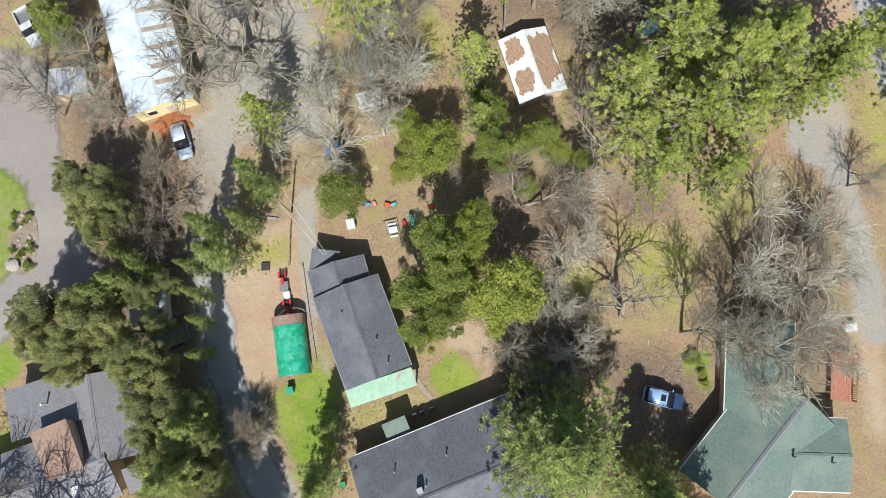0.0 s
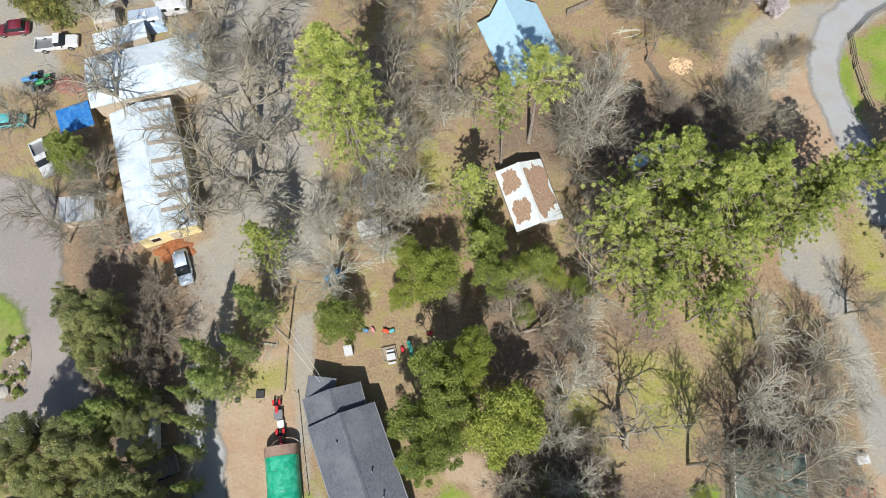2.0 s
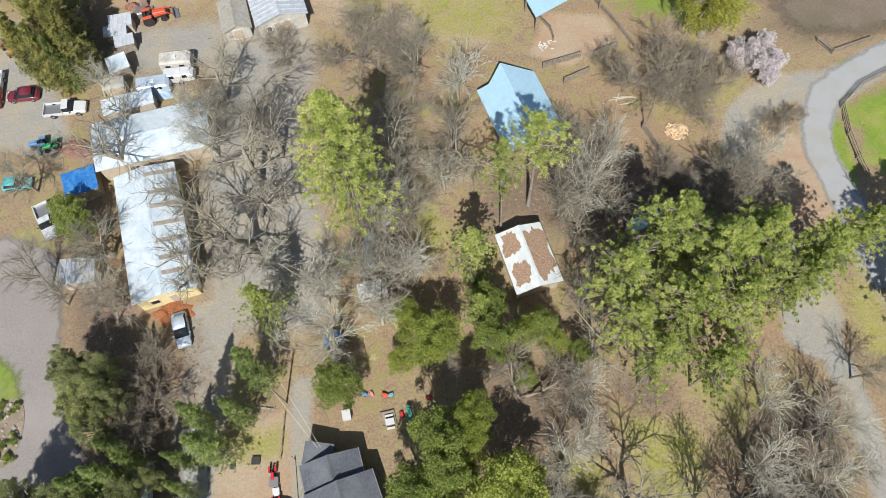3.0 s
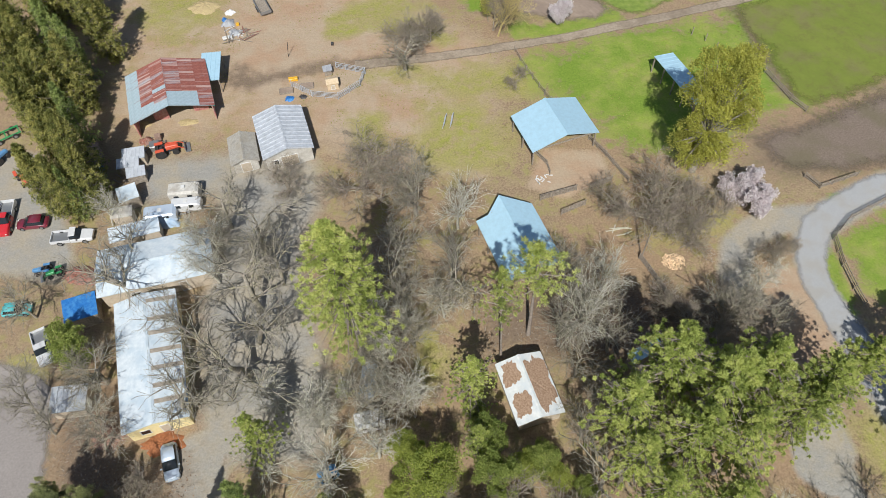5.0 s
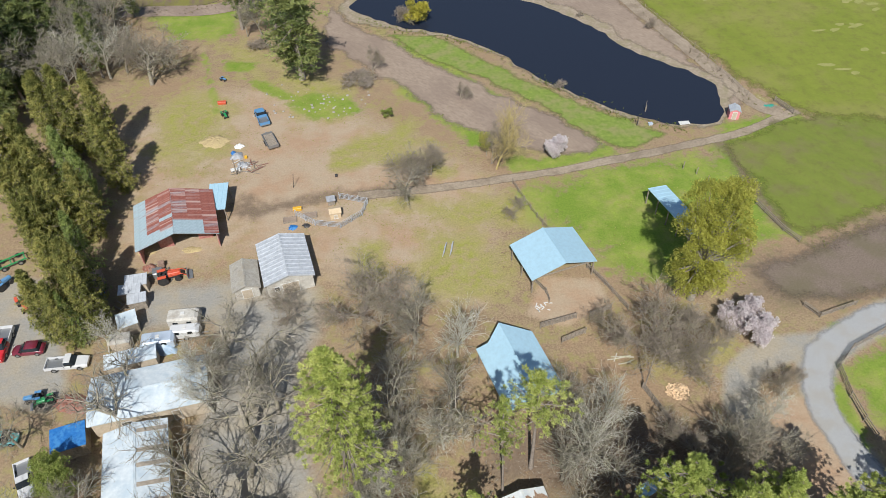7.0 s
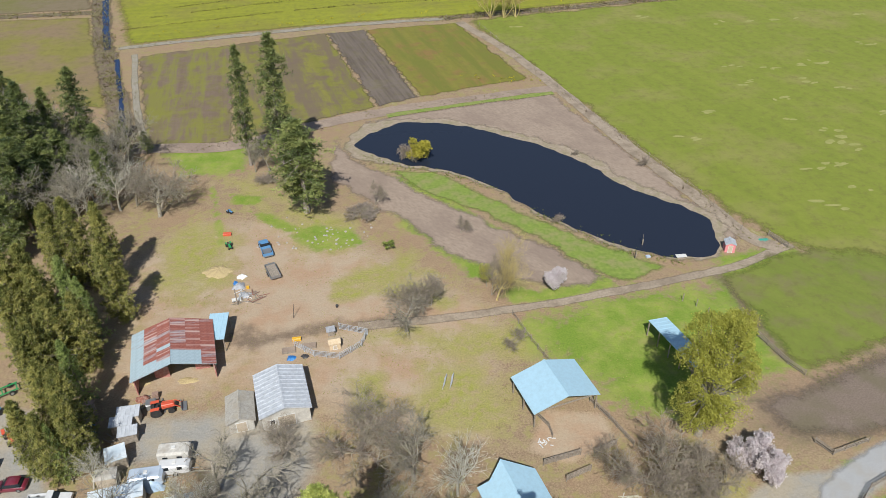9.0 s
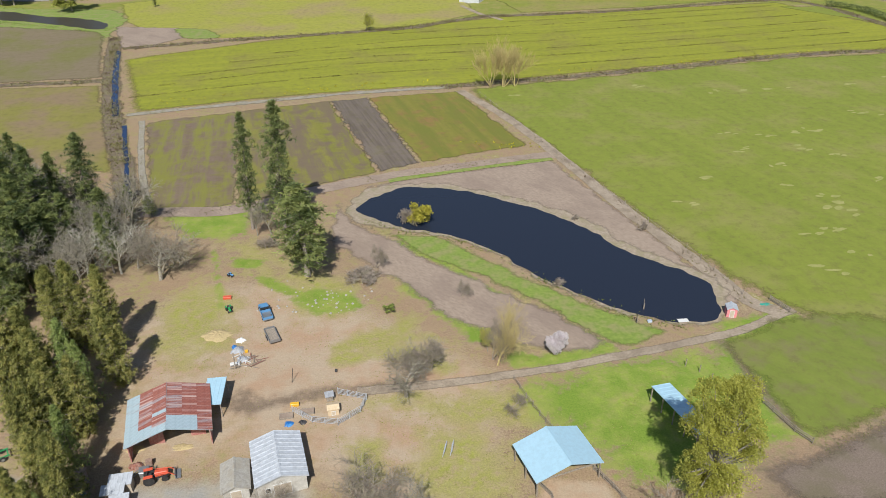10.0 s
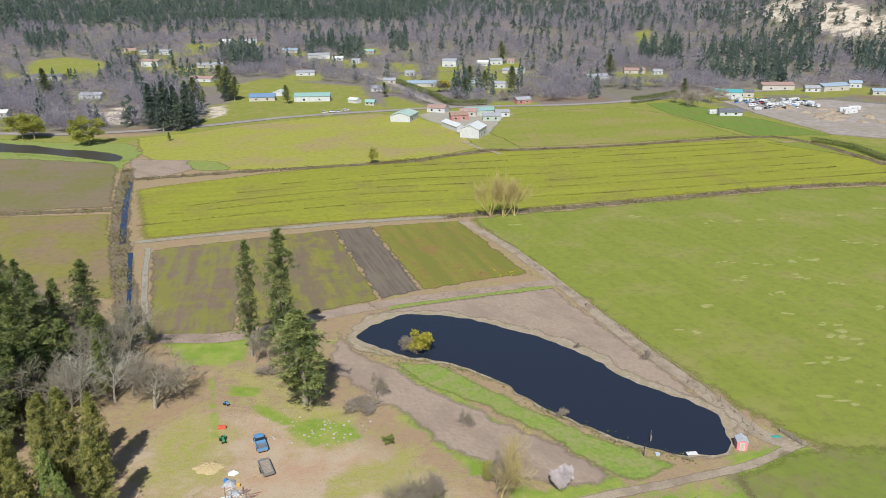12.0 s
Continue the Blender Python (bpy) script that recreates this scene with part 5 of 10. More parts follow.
def pine_meshes(seed, h, r, start=0.35, clumps=420, per=15, size=0.6, foliage_mat=None, taper=1.2, lean=0.02, aspect=0.09, uneven=0.3, droop=(-0.12, 0.22), dead=0):
    """A conifer: straight trunk, whorls of limbs, tufts of needles along them."""
    rng = np.random.default_rng(seed)
    top = np.array([rng.normal(0, lean) * h, rng.normal(0, lean) * h, h])
    ts = np.linspace(0, 1, 9)
    pts = [top * np.array([t ** 1.5, t ** 1.5, t]) for t in ts]
    trunk = [(*pts[i], *pts[i + 1], h * 0.0145 * (1 - 0.93 * ts[i]), h * 0.0145 * (1 - 0.93 * ts[i + 1])) for i in range(8)]
    trunk[0] = (*(np.array(trunk[0][:3]) - [0, 0, 0.2]), *trunk[0][3:6], trunk[0][6] * 1.3, trunk[0][7])
    limbs, centres, shade = [], [], []
    n_limb = int(clumps / 7)
    for i in range(n_limb):
        t = start + (1 - start) * (i + rng.uniform(0, 1)) / n_limb
        k = (t - start) / (1 - start)
        a = i * 2.4 + rng.uniform(-0.5, 0.5)
        lump = 1 + uneven * math.sin(a * 2 + t * 9 + seed) + rng.uniform(-uneven, uneven)
        reach = r * (1 - k ** taper) ** 0.8 * lump * (0.7 + 0.3 * min(1, k * 5)) + 0.3
        b = top * np.array([t ** 1.5, t ** 1.5, t])
        e = b + np.array([math.cos(a) * reach, math.sin(a) * reach, reach * rng.uniform(*droop)])
        limbs.append((*b, *e, 0.025 + 0.014 * reach, 0.015))
        if dead and i % dead == 0:
            limbs[-1] = (*b, *(e + (e - b) * 0.08), 0.05 + 0.014 * reach, 0.03)
            for side in (-1, 1, -1):
                q = b + (e - b) * rng.uniform(0.35, 0.8)
                limbs.append((*q, *(q + np.array([-(e - b)[1] * side, (e - b)[0] * side, 0.3 * reach]) * 0.25 + (e - b) * 0.2), 0.035, 0.02))
            continue
        # limb tone and paler tips put the shaded gaps between boughs into the colour
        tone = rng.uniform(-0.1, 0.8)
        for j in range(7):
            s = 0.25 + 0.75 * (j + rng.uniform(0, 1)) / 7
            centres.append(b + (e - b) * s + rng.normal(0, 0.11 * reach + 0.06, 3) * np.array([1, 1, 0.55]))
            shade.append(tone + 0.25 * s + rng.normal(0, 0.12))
    for i in range(6):
        centres.append(top + np.array([0, 0, -0.25 * i]))
        shade.append(0.6)
    tv, tf = tube_arrays(trunk, 8)
    lv, lf = tube_arrays(limbs, 4)
    tm = mesh_np("trunk", np.concatenate([tv, lv]), np.concatenate([tf, lf + len(tv)]), M_PINEBARK, True)
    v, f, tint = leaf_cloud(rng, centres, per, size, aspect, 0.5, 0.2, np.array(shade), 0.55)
    return tm, mesh_np("crown", v, f, foliage_mat or M_PINE, tint=tint)


def leafy_meshes(seed, h, r, leaves=3600, mat=None, bark=None, lobes=16, size=0.34, low=0.25, lobe=(0.24, 0.42)):
    """A round evergreen: short trunk, limbs, and uneven lobes of leaves with gaps between them."""
    rng = np.random.default_rng(seed)
    segs, centres, shade = [(0, 0, -0.15, 0, 0, h * 0.35, h * 0.03, h * 0.02)], [], []
    for i in range(lobes):
        a, e = i * 2.4 + rng.uniform(-0.4, 0.4), rng.uniform(low, 1)
        rr = r * math.sqrt(max(0.05, 1 - (e * 1.5 - 0.62) ** 2)) * rng.uniform(0.25, 0.9)
        c = np.array([math.cos(a) * rr, math.sin(a) * rr, h * (0.2 + 0.66 * e)])
        segs.append((0, 0, h * 0.3, *c, h * 0.012, 0.02))
        lr = r * rng.uniform(*lobe)
        n = leaves // lobes
        d = rng.normal(0, 1, (n, 3))
        d /= np.linalg.norm(d, axis=1)[:, None]
        d[:, 2] = np.where(d[:, 2] < -0.3, -d[:, 2], d[:, 2])
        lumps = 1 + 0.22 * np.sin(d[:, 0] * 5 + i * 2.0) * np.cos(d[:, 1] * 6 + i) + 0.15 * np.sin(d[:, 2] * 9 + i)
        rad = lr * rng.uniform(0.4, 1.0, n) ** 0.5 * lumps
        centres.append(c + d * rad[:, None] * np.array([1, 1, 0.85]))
        # hollows darken and bulges pale: the crown's light and shade put into leaf tint
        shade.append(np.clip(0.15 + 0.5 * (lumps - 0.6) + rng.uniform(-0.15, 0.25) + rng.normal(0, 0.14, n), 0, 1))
    tm = mesh_np("trunk", *tube_arrays(segs, 6), bark or M_BARK, True)
    v, f, tint = leaf_cloud(rng, np.concatenate(centres), 1, size, 0.34, 0.5, 0.1, np.concatenate(shade), 0.5)
    return tm, mesh_np("crown", v, f, mat or M_LEAF, tint=tint)


KINDS = {}


def tree_kind(key, maker, height, label, category="tree", **kw):
    """Two or three shapes of one kind; each new tree takes one of them, scaled and turned."""
    KINDS[key] = (maker, height, label, category, kw, [])


def plant(key, at, h, width=1.0, variants=3, label=""):
    maker, height, text, category, kw, made = KINDS[key]
    rng = random.Random(int(at[0] * 131 + at[1] * 17 + h * 7) & 0xffffff)
    k = len(made) if len(made) < variants else rng.randrange(variants)
    if k == len(made):
        made.append(maker(11 * k + 3 + len(key), **kw))
    tm, cm = made[k]
    name = {"shrub": "shrub"}.get(category, "tree")
    ob = tree_object(name, tm, cm, label or text, category)
    s = h / height
    z = hill(*at)
    ob.matrix_world = pose(at[0], at[1], z, rng.uniform(-2, 2), rng.uniform(-2, 2), rng.uniform(0, 360)) @ Matrix.Diagonal((s * width, s * width, s, 1))
    return ob


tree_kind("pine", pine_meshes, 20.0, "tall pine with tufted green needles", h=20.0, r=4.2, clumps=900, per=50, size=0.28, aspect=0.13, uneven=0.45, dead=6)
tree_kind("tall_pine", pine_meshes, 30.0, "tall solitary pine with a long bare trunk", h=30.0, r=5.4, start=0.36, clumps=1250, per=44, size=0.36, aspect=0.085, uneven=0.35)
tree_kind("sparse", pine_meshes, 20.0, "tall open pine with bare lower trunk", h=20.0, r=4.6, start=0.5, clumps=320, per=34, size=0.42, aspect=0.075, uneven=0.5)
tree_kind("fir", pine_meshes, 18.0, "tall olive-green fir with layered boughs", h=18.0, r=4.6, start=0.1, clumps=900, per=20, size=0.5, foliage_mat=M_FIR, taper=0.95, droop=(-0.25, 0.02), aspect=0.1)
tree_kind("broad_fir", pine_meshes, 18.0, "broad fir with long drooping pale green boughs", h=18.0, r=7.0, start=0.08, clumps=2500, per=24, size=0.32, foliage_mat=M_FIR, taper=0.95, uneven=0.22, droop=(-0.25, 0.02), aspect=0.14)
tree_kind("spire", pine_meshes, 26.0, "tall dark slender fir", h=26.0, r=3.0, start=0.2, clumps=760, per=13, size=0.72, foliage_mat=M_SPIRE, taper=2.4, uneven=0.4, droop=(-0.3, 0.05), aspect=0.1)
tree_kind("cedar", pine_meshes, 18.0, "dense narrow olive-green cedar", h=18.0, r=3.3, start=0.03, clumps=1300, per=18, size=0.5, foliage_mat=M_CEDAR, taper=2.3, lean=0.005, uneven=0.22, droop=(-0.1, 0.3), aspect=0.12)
tree_kind("bare", bare_tree_meshes, 13.0, "bare grey deciduous tree with crooked limbs", h=13.0, kids=(3, 3, 2), stout=1.1)
tree_kind("pale", bare_tree_meshes, 12.0, "bare tree with pale lichen-covered branches", h=12.0, bark=M_PALEBARK, kids=(3, 3, 2), stems=1, girth=0.022, stout=1.15)
tree_kind("spread", bare_tree_meshes, 14.0, "large bare tree with long spreading dark limbs", h=14.0, spread=1.2, kids=(2, 3, 2), girth=0.036, fork=0.42, up=0.05, stout=1.8)
tree_kind("brown", bare_tree_meshes, 8.0, "bare spreading brown tree", h=8.0, kids=(3, 3, 3), bark=M_BROWNBARK, stems=2, spread=1.15)
tree_kind("budding", bare_tree_meshes, 12.0, "tree just coming into yellow-green leaf", h=12.0, kids=(3, 3, 3), bark=M_BARK, leaves=M_NEWLEAF, per=22, leaf=0.17)
tree_kind("blossom", bare_tree_meshes, 5.0, "fruit tree covered in pale pink blossom", h=5.0, kids=(2, 2, 2), bark=M_BROWNBARK, leaves=M_BLOSSOM, stems=3, per=34, leaf=0.2)
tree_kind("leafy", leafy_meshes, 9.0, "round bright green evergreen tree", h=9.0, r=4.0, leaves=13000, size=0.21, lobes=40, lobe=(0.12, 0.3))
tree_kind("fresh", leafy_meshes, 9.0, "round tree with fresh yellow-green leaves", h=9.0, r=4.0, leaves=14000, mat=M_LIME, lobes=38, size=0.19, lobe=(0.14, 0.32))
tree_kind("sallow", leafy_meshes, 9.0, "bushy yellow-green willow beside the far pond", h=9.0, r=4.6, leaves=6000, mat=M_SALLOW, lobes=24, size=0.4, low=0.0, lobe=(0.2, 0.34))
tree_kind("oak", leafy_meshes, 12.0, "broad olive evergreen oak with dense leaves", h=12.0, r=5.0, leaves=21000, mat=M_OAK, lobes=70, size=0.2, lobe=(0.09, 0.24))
tree_kind("bush", leafy_meshes, 2.0, "low green leafy shrub", "shrub", h=2.0, r=1.3, leaves=900, lobes=8, size=0.22, low=0.0)
tree_kind("brush", bare_tree_meshes, 2.0, "leafless brown brush thicket", "shrub", h=2.0, kids=(3, 3, 2), bark=M_BROWNBARK, stems=3, spread=1.3)


def grove(poly, kinds, spacing, heights, seed, widths=(0.85, 1.1)):
    """A stand of trees inside an outline, not too close to one another."""
    rng = random.Random(seed)
    p = np.array(poly)
    got = []
    for _ in range(600):
        x, y = rng.uniform(p[:, 0].min(), p[:, 0].max()), rng.uniform(p[:, 1].min(), p[:, 1].max())
        if inside_share(np.array(x), np.array(y), poly, 0.01) > 0.5 and all(math.hypot(x - a, y - b) > spacing for a, b in got):
            got.append((x, y))
            plant(rng.choice(kinds), (x, y), rng.uniform(*heights), rng.uniform(*widths))


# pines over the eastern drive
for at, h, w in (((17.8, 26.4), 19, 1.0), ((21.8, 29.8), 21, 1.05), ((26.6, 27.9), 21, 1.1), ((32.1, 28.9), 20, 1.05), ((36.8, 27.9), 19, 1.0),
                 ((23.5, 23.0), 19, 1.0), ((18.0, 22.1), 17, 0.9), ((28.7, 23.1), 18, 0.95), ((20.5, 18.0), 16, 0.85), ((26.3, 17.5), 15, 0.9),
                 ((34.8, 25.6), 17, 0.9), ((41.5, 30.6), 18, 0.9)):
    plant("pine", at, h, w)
plant("tall_pine", (-10.3, 37.1), 30, 0.95)
plant("sparse", (9.7, 40.8), 19, 0.95)
plant("sparse", (6.1, 37.7), 20, 0.55)
for at, h, w in (((2.1, 31.1), 13, 0.95), ((3.0, 24.6), 12, 0.8), ((-20.4, 25.3), 14, 0.8)):
    plant("pine", at, h, w)
for at, h, w in (((-21.4, 18.6), 14, 0.6), ((-25.4, 11.3), 14, 0.65), ((-22.9, 14.6), 12, 0.5)):
    plant("fir", at, h, w)
# pines beyond the gravel road, whose shade falls across it
for at, h, w in (((50.6, 27.6), 19, 1.0), ((55.0, 28.6), 19, 1.05), ((59.5, 29.0), 18, 1.0), ((52.0, 22.5), 19, 1.05)):
    plant("pine", at, h, w)
# firs and oaks of the western row and along the lane
for at, h, w in (((8.7, -9.0), 18, 1.2), ((18.0, -13.6), 14, 0.85)):
    plant("broad_fir", at, h, w)
for at, h, w in (((22.0, -17.6), 16, 0.95), ((-14.8, -11.9), 13, 0.75), ((-14.3, -6.6), 9, 0.6), ((-28.2, -10.7), 15, 0.9), ((-27.6, -6.6), 13, 0.8)):
    plant("fir", at, h, w)
# dark oaks and firs between the turning circle and the lane
for at, h, w in (((-41.2, 19.3), 10, 0.62), ((-38.6, 17.0), 11, 0.68), ((-40.4, 15.7), 9, 0.5), ((-37.8, 13.7), 10, 0.58), ((-37.9, 19.6), 10, 0.55),
                 ((-42.7, 21.3), 8, 0.4), ((-36.5, 16.4), 10, 0.55), ((-38.6, 5.5), 12, 0.65), ((-43.7, 6.4), 11, 0.6), ((-45.1, 4.5), 10, 0.55),
                 ((-42.2, 2.1), 11, 0.62), ((-39.9, 2.0), 11, 0.6), ((-40.9, -0.6), 10, 0.5), ((-44.2, 2.4), 10, 0.5), ((-36.0, 3.5), 11, 0.55),
                 ((-34.7, 0.8), 11, 0.6), ((-32.0, 0.7), 11, 0.6), ((-34.2, -1.5), 10, 0.5), ((-31.2, -1.2), 11, 0.55), ((-33.3, -4.2), 10, 0.5),
                 ((-30.0, -3.5), 11, 0.62), ((-27.5, -4.3), 10, 0.5), ((-31.8, -6.8), 11, 0.55), ((-28.7, -7.2), 11, 0.62), ((-26.2, -8.1), 10, 0.5),
                 ((-31.1, -9.7), 11, 0.55), ((-27.8, -10.9), 11, 0.62), ((-25.7, -11.7), 10, 0.5), ((-30.1, -12.6), 11, 0.6)):
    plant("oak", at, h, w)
for at, h, w in (((-27.1, 14.1), 12, 0.55), ((-37.2, 7.7), 13, 0.6), ((-35.9, 8.4), 12, 0.55), ((-34.6, 10.8), 11, 0.5), ((-33.4, 9.7), 10, 0.45),
                 ((-28.4, 10.2), 10, 0.45), ((-27.9, 7.1), 10, 0.45), ((-27.8, 4.2), 9, 0.42), ((-27.8, 0.9), 9, 0.42)):
    plant("fir", at, h, w)
for at, h, w in (((-33.4, 7.0), 10, 0.5), ((-31.9, 4.0), 9, 0.42), ((-31.3, 8.3), 9, 0.4)):
    plant("oak", at, h, w)
# tall trees beyond the southern end of the lane, which shade it
for at, h, w in (((-24.5, -19.5), 15, 1.0), ((-21.0, -22.5), 15, 1.0), ((-27.5, -17.5), 13, 0.9), ((-17.5, -24.5), 14, 0.9)):
    plant("fir", at, h, w)
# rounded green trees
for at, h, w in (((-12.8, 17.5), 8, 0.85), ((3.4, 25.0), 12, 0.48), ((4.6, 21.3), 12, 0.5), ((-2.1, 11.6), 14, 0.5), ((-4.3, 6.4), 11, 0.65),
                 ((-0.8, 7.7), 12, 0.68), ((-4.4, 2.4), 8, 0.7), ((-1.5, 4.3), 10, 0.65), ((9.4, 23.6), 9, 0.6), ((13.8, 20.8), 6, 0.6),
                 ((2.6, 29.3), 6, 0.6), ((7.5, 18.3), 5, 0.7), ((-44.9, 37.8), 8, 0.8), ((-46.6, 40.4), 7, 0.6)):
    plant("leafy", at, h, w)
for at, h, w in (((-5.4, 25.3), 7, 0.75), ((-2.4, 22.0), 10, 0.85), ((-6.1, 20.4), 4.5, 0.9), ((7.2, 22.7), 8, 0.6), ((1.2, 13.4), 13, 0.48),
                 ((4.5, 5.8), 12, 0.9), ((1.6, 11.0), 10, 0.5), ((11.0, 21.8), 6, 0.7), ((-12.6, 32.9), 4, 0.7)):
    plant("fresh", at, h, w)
for at, h, w in (((-24.0, 40.4), 13, 0.9), ((-21.9, 49.0), 11, 0.9), ((-30.1, 58.3), 10, 1.0), ((-40.5, 53.0), 9, 0.9)):
    plant("spread", at, h, w)
for at, h, w in (((-32.1, 52.8), 10, 0.9), ((-30.1, 49.2), 9, 0.8), ((-15.7, 30.5), 9, 0.9), ((-10.6, 31.8), 9, 0.9), ((-7.4, 38.1), 10, 0.8), ((-46.9, 59.3), 7, 1.0)):
    plant("pale", at, h, w)
# western cedars
for at, h, w in (((-67.2, 102.1), 18, 1.0), ((-63.3, 102.9), 19, 1.0), ((-59.5, 102.6), 18, 1.0), ((-54.7, 93.3), 16, 1.1), ((-62.3, 86.3), 17, 1.05),
                 ((-65.0, 89.3), 19, 1.05), ((-55.5, 82.1), 15, 1.05), ((-58.3, 79.6), 16, 1.1), ((-59.2, 76.1), 15, 1.1), ((-59.8, 74.9), 14, 1.0),
                 ((-62.7, 79.7), 18, 1.1), ((-67.4, 87.9), 20, 1.1), ((-50.7, 66.4), 15, 1.1),
                 ((-48.8, 62.6), 14, 1.05), ((-51.6, 60.6), 13, 1.0), ((-54.6, 61.8), 14, 1.1), ((-54.2, 67.5), 15, 1.1)):
    plant("cedar", at, h, w * 0.72)
    if at[0] < -64:
        plant("cedar", (at[0] - 2.2, at[1] + 1.7), h * 0.9, w * 0.66)
for at, h, w in (((-59.9, 88.8), 17, 0.72), ((-53.8, 74.6), 13, 0.68), ((-57.1, 87.3), 14, 0.62), ((-50.2, 60.6), 11, 0.55)):
    plant("fir", at, h, w, label="dark blue-green fir standing among the cedars")
# woods beyond the cedars
for at, h, w in (((-92.7, 136.8), 28, 1.2), ((-88.1, 137.9), 25, 1.1), ((-82.5, 148.9), 24, 1.1), ((-99.7, 142.0), 27, 1.2), ((-102.2, 137.1), 26, 1.2), ((-87.1, 144.2), 21, 1.1),
                 ((-113.5, 150.5), 25, 1.2), ((-89.4, 125.2), 22, 1.2), ((-72.1, 135.6), 11, 1.6), ((-71.1, 154.9), 6, 2.0), ((-86.7, 129.5), 22, 1.3), ((-75.5, 153.5), 9, 1.4), ((-126.4, 166.1), 24, 1.2)):
    plant("spire", at, h, w)
grove([(-104.2, 121.4), (-94.7, 129.8), (-83.5, 131.7), (-76.0, 122.7), (-78.6, 111.0), (-94.1, 104.4)], ["spire", "bare", "spire"], 5.0, (15, 21), 23, (1.0, 1.4))
grove([(-130.9, 166.3), (-107.2, 165.4), (-92.9, 152.7), (-93.2, 141.8), (-113.8, 137.4)], ["spire", "bare"], 6.0, (18, 24), 24, (1.0, 1.3))
grove([(-105.9, 132.4), (-95.8, 136.9), (-86.5, 144.2), (-71.0, 141.1), (-65.4, 128.9), (-72.7, 120.5), (-83.6, 116.8), (-96.1, 115.2)], ["bare", "bare", "bare", "spire"], 4.4, (11, 16), 21)
grove([(-119.6, 156.5), (-102.8, 162.1), (-85.8, 155.4), (-71.2, 149.1), (-69.7, 141.0), (-91.9, 139.2), (-108.6, 137.3)], ["bare", "spire", "bare"], 5, (12, 18), 22)
for at, h, w in (((-82.9, 123.9), 20, 1.5), ((-91.9, 121.1), 20, 1.5), ((-81.2, 129.4), 17, 1.6), ((-79.3, 136.3), 16, 1.6), ((-89.5, 111.3), 19, 1.5), ((-81.8, 111.1), 17, 1.5), ((-76.0, 142.5), 14, 1.6), ((-94.4, 144.5), 22, 1.4)):
    plant("spire", at, h, w)
plant("spread", (-59.2, 126.5), 11, 1.3)
plant("bare", (-65.6, 131.2), 11, 1.2)
plant("pale", (-68.4, 129.0), 12, 1.1)
plant("pale", (-74.2, 126.9), 13, 1.1)
# conifers by the pond
plant("spire", (-28.5, 127.3), 21.7, 1.9)
plant("spire", (-36.2, 143.9), 31.7, 0.95, label="very tall slender fir beside the pond")
plant("spire", (-44.7, 148.2), 27.8, 0.75, label="very tall slender fir beside the pond")
plant("bare", (-39.7, 145.3), 9, 0.8)
plant("bare", (-42.9, 144.9), 8, 0.8)
# bare trees, yard and drive
for at, h, w in (((-24.5, 36.3), 15, 1.1), ((-24.4, 44.8), 14, 1.0), ((-24.8, 54.4), 12, 1.0), ((-30.9, 30.9), 11, 1.0), ((-41.0, 47.3), 12, 1.0), ((-41.7, 35.6), 9, 1.0), ((-32.0, 41.8), 10, 0.9), ((29.9, -1.4), 13, 1.0),
                 ((15.0, 20.8), 13, 0.9), ((-0.4, 45.0), 14, 0.85), ((-6.9, 45.2), 13, 0.85), ((17.9, 3.9), 12, 0.9), ((-6.3, 89.3), 8.5, 1.15)):
    plant("spread", at, h, w)
for at, h, w in (((-53.2, 44.8), 9, 1.0), ((-48.8, 31.3), 9, 1.0), ((-46.2, 29.2), 8, 0.9), ((24.3, 1.9), 15, 0.7), ((14.7, 27.6), 10, 0.8), ((44.2, 17.9), 8, 0.9),
                 ((33.2, 40.9), 10, 1.0), ((36.7, 40.9), 9, 1.0), ((-29.9, 52.7), 10, 0.9)):
    plant("bare", at, h, w)
grove([(-22.3, 30.9), (-16.3, 32.8), (-5.6, 31.7), (-5.8, 21.4), (-11.0, 20.3), (-16.3, 21.1), (-20.2, 20.5)], ["pale", "bare", "pale"], 5.4, (8, 11), 1)
grove([(-10.9, 41.1), (-5.4, 41.6), (-5.5, 33.8), (-9.6, 32.5)], ["pale", "bare"], 4.0, (8, 11), 2)
grove([(4.0, 20.5), (12.5, 20.9), (17.5, 18.7), (15.3, 14.2), (8.2, 11.8), (4.4, 13.2)], ["bare", "brown", "pale"], 5.6, (7, 10), 3)
for at, h, w in (((11.0, 9.0), 10, 0.95), ((13.6, 11.9), 9, 0.85), ((10.1, 4.7), 9, 0.8), ((11.3, -0.0), 9, 0.9),
                 ((30.6, 8.1), 11, 1.0), ((37.8, 12.4), 10, 0.9), ((35.5, 6.3), 11, 1.0),
                 ((37.4, 2.8), 10, 0.9), ((31.6, -4.2), 10, 0.85), ((33.6, 14.9), 9, 0.9), ((39.5, -1.6), 8, 0.8)):
    plant("pale", at, h, w)
for at, h, w in (((29.0, 1.0), 11, 0.9), ((35.7, -0.3), 11, 0.9), ((38.9, 8.3), 10, 0.9)):
    plant("bare", at, h, w)
grove([(-7.3, 60.6), (3.8, 60.3), (3.3, 48.3), (0.2, 41.8), (-5.4, 43.5), (-7.8, 52.1)], ["pale", "pale", "bare"], 4.6, (8, 12), 6)
grove([(12.9, 48.0), (19.5, 47.8), (19.2, 36.7), (14.6, 32.6), (12.6, 38.4)], ["bare", "pale"], 4.2, (9, 12), 7)
grove([(27.6, 44.3), (39.1, 44.8), (43.1, 39.1), (34.5, 37.9), (27.7, 38.0)], ["brown", "bare", "pale"], 4.5, (6, 9), 8)
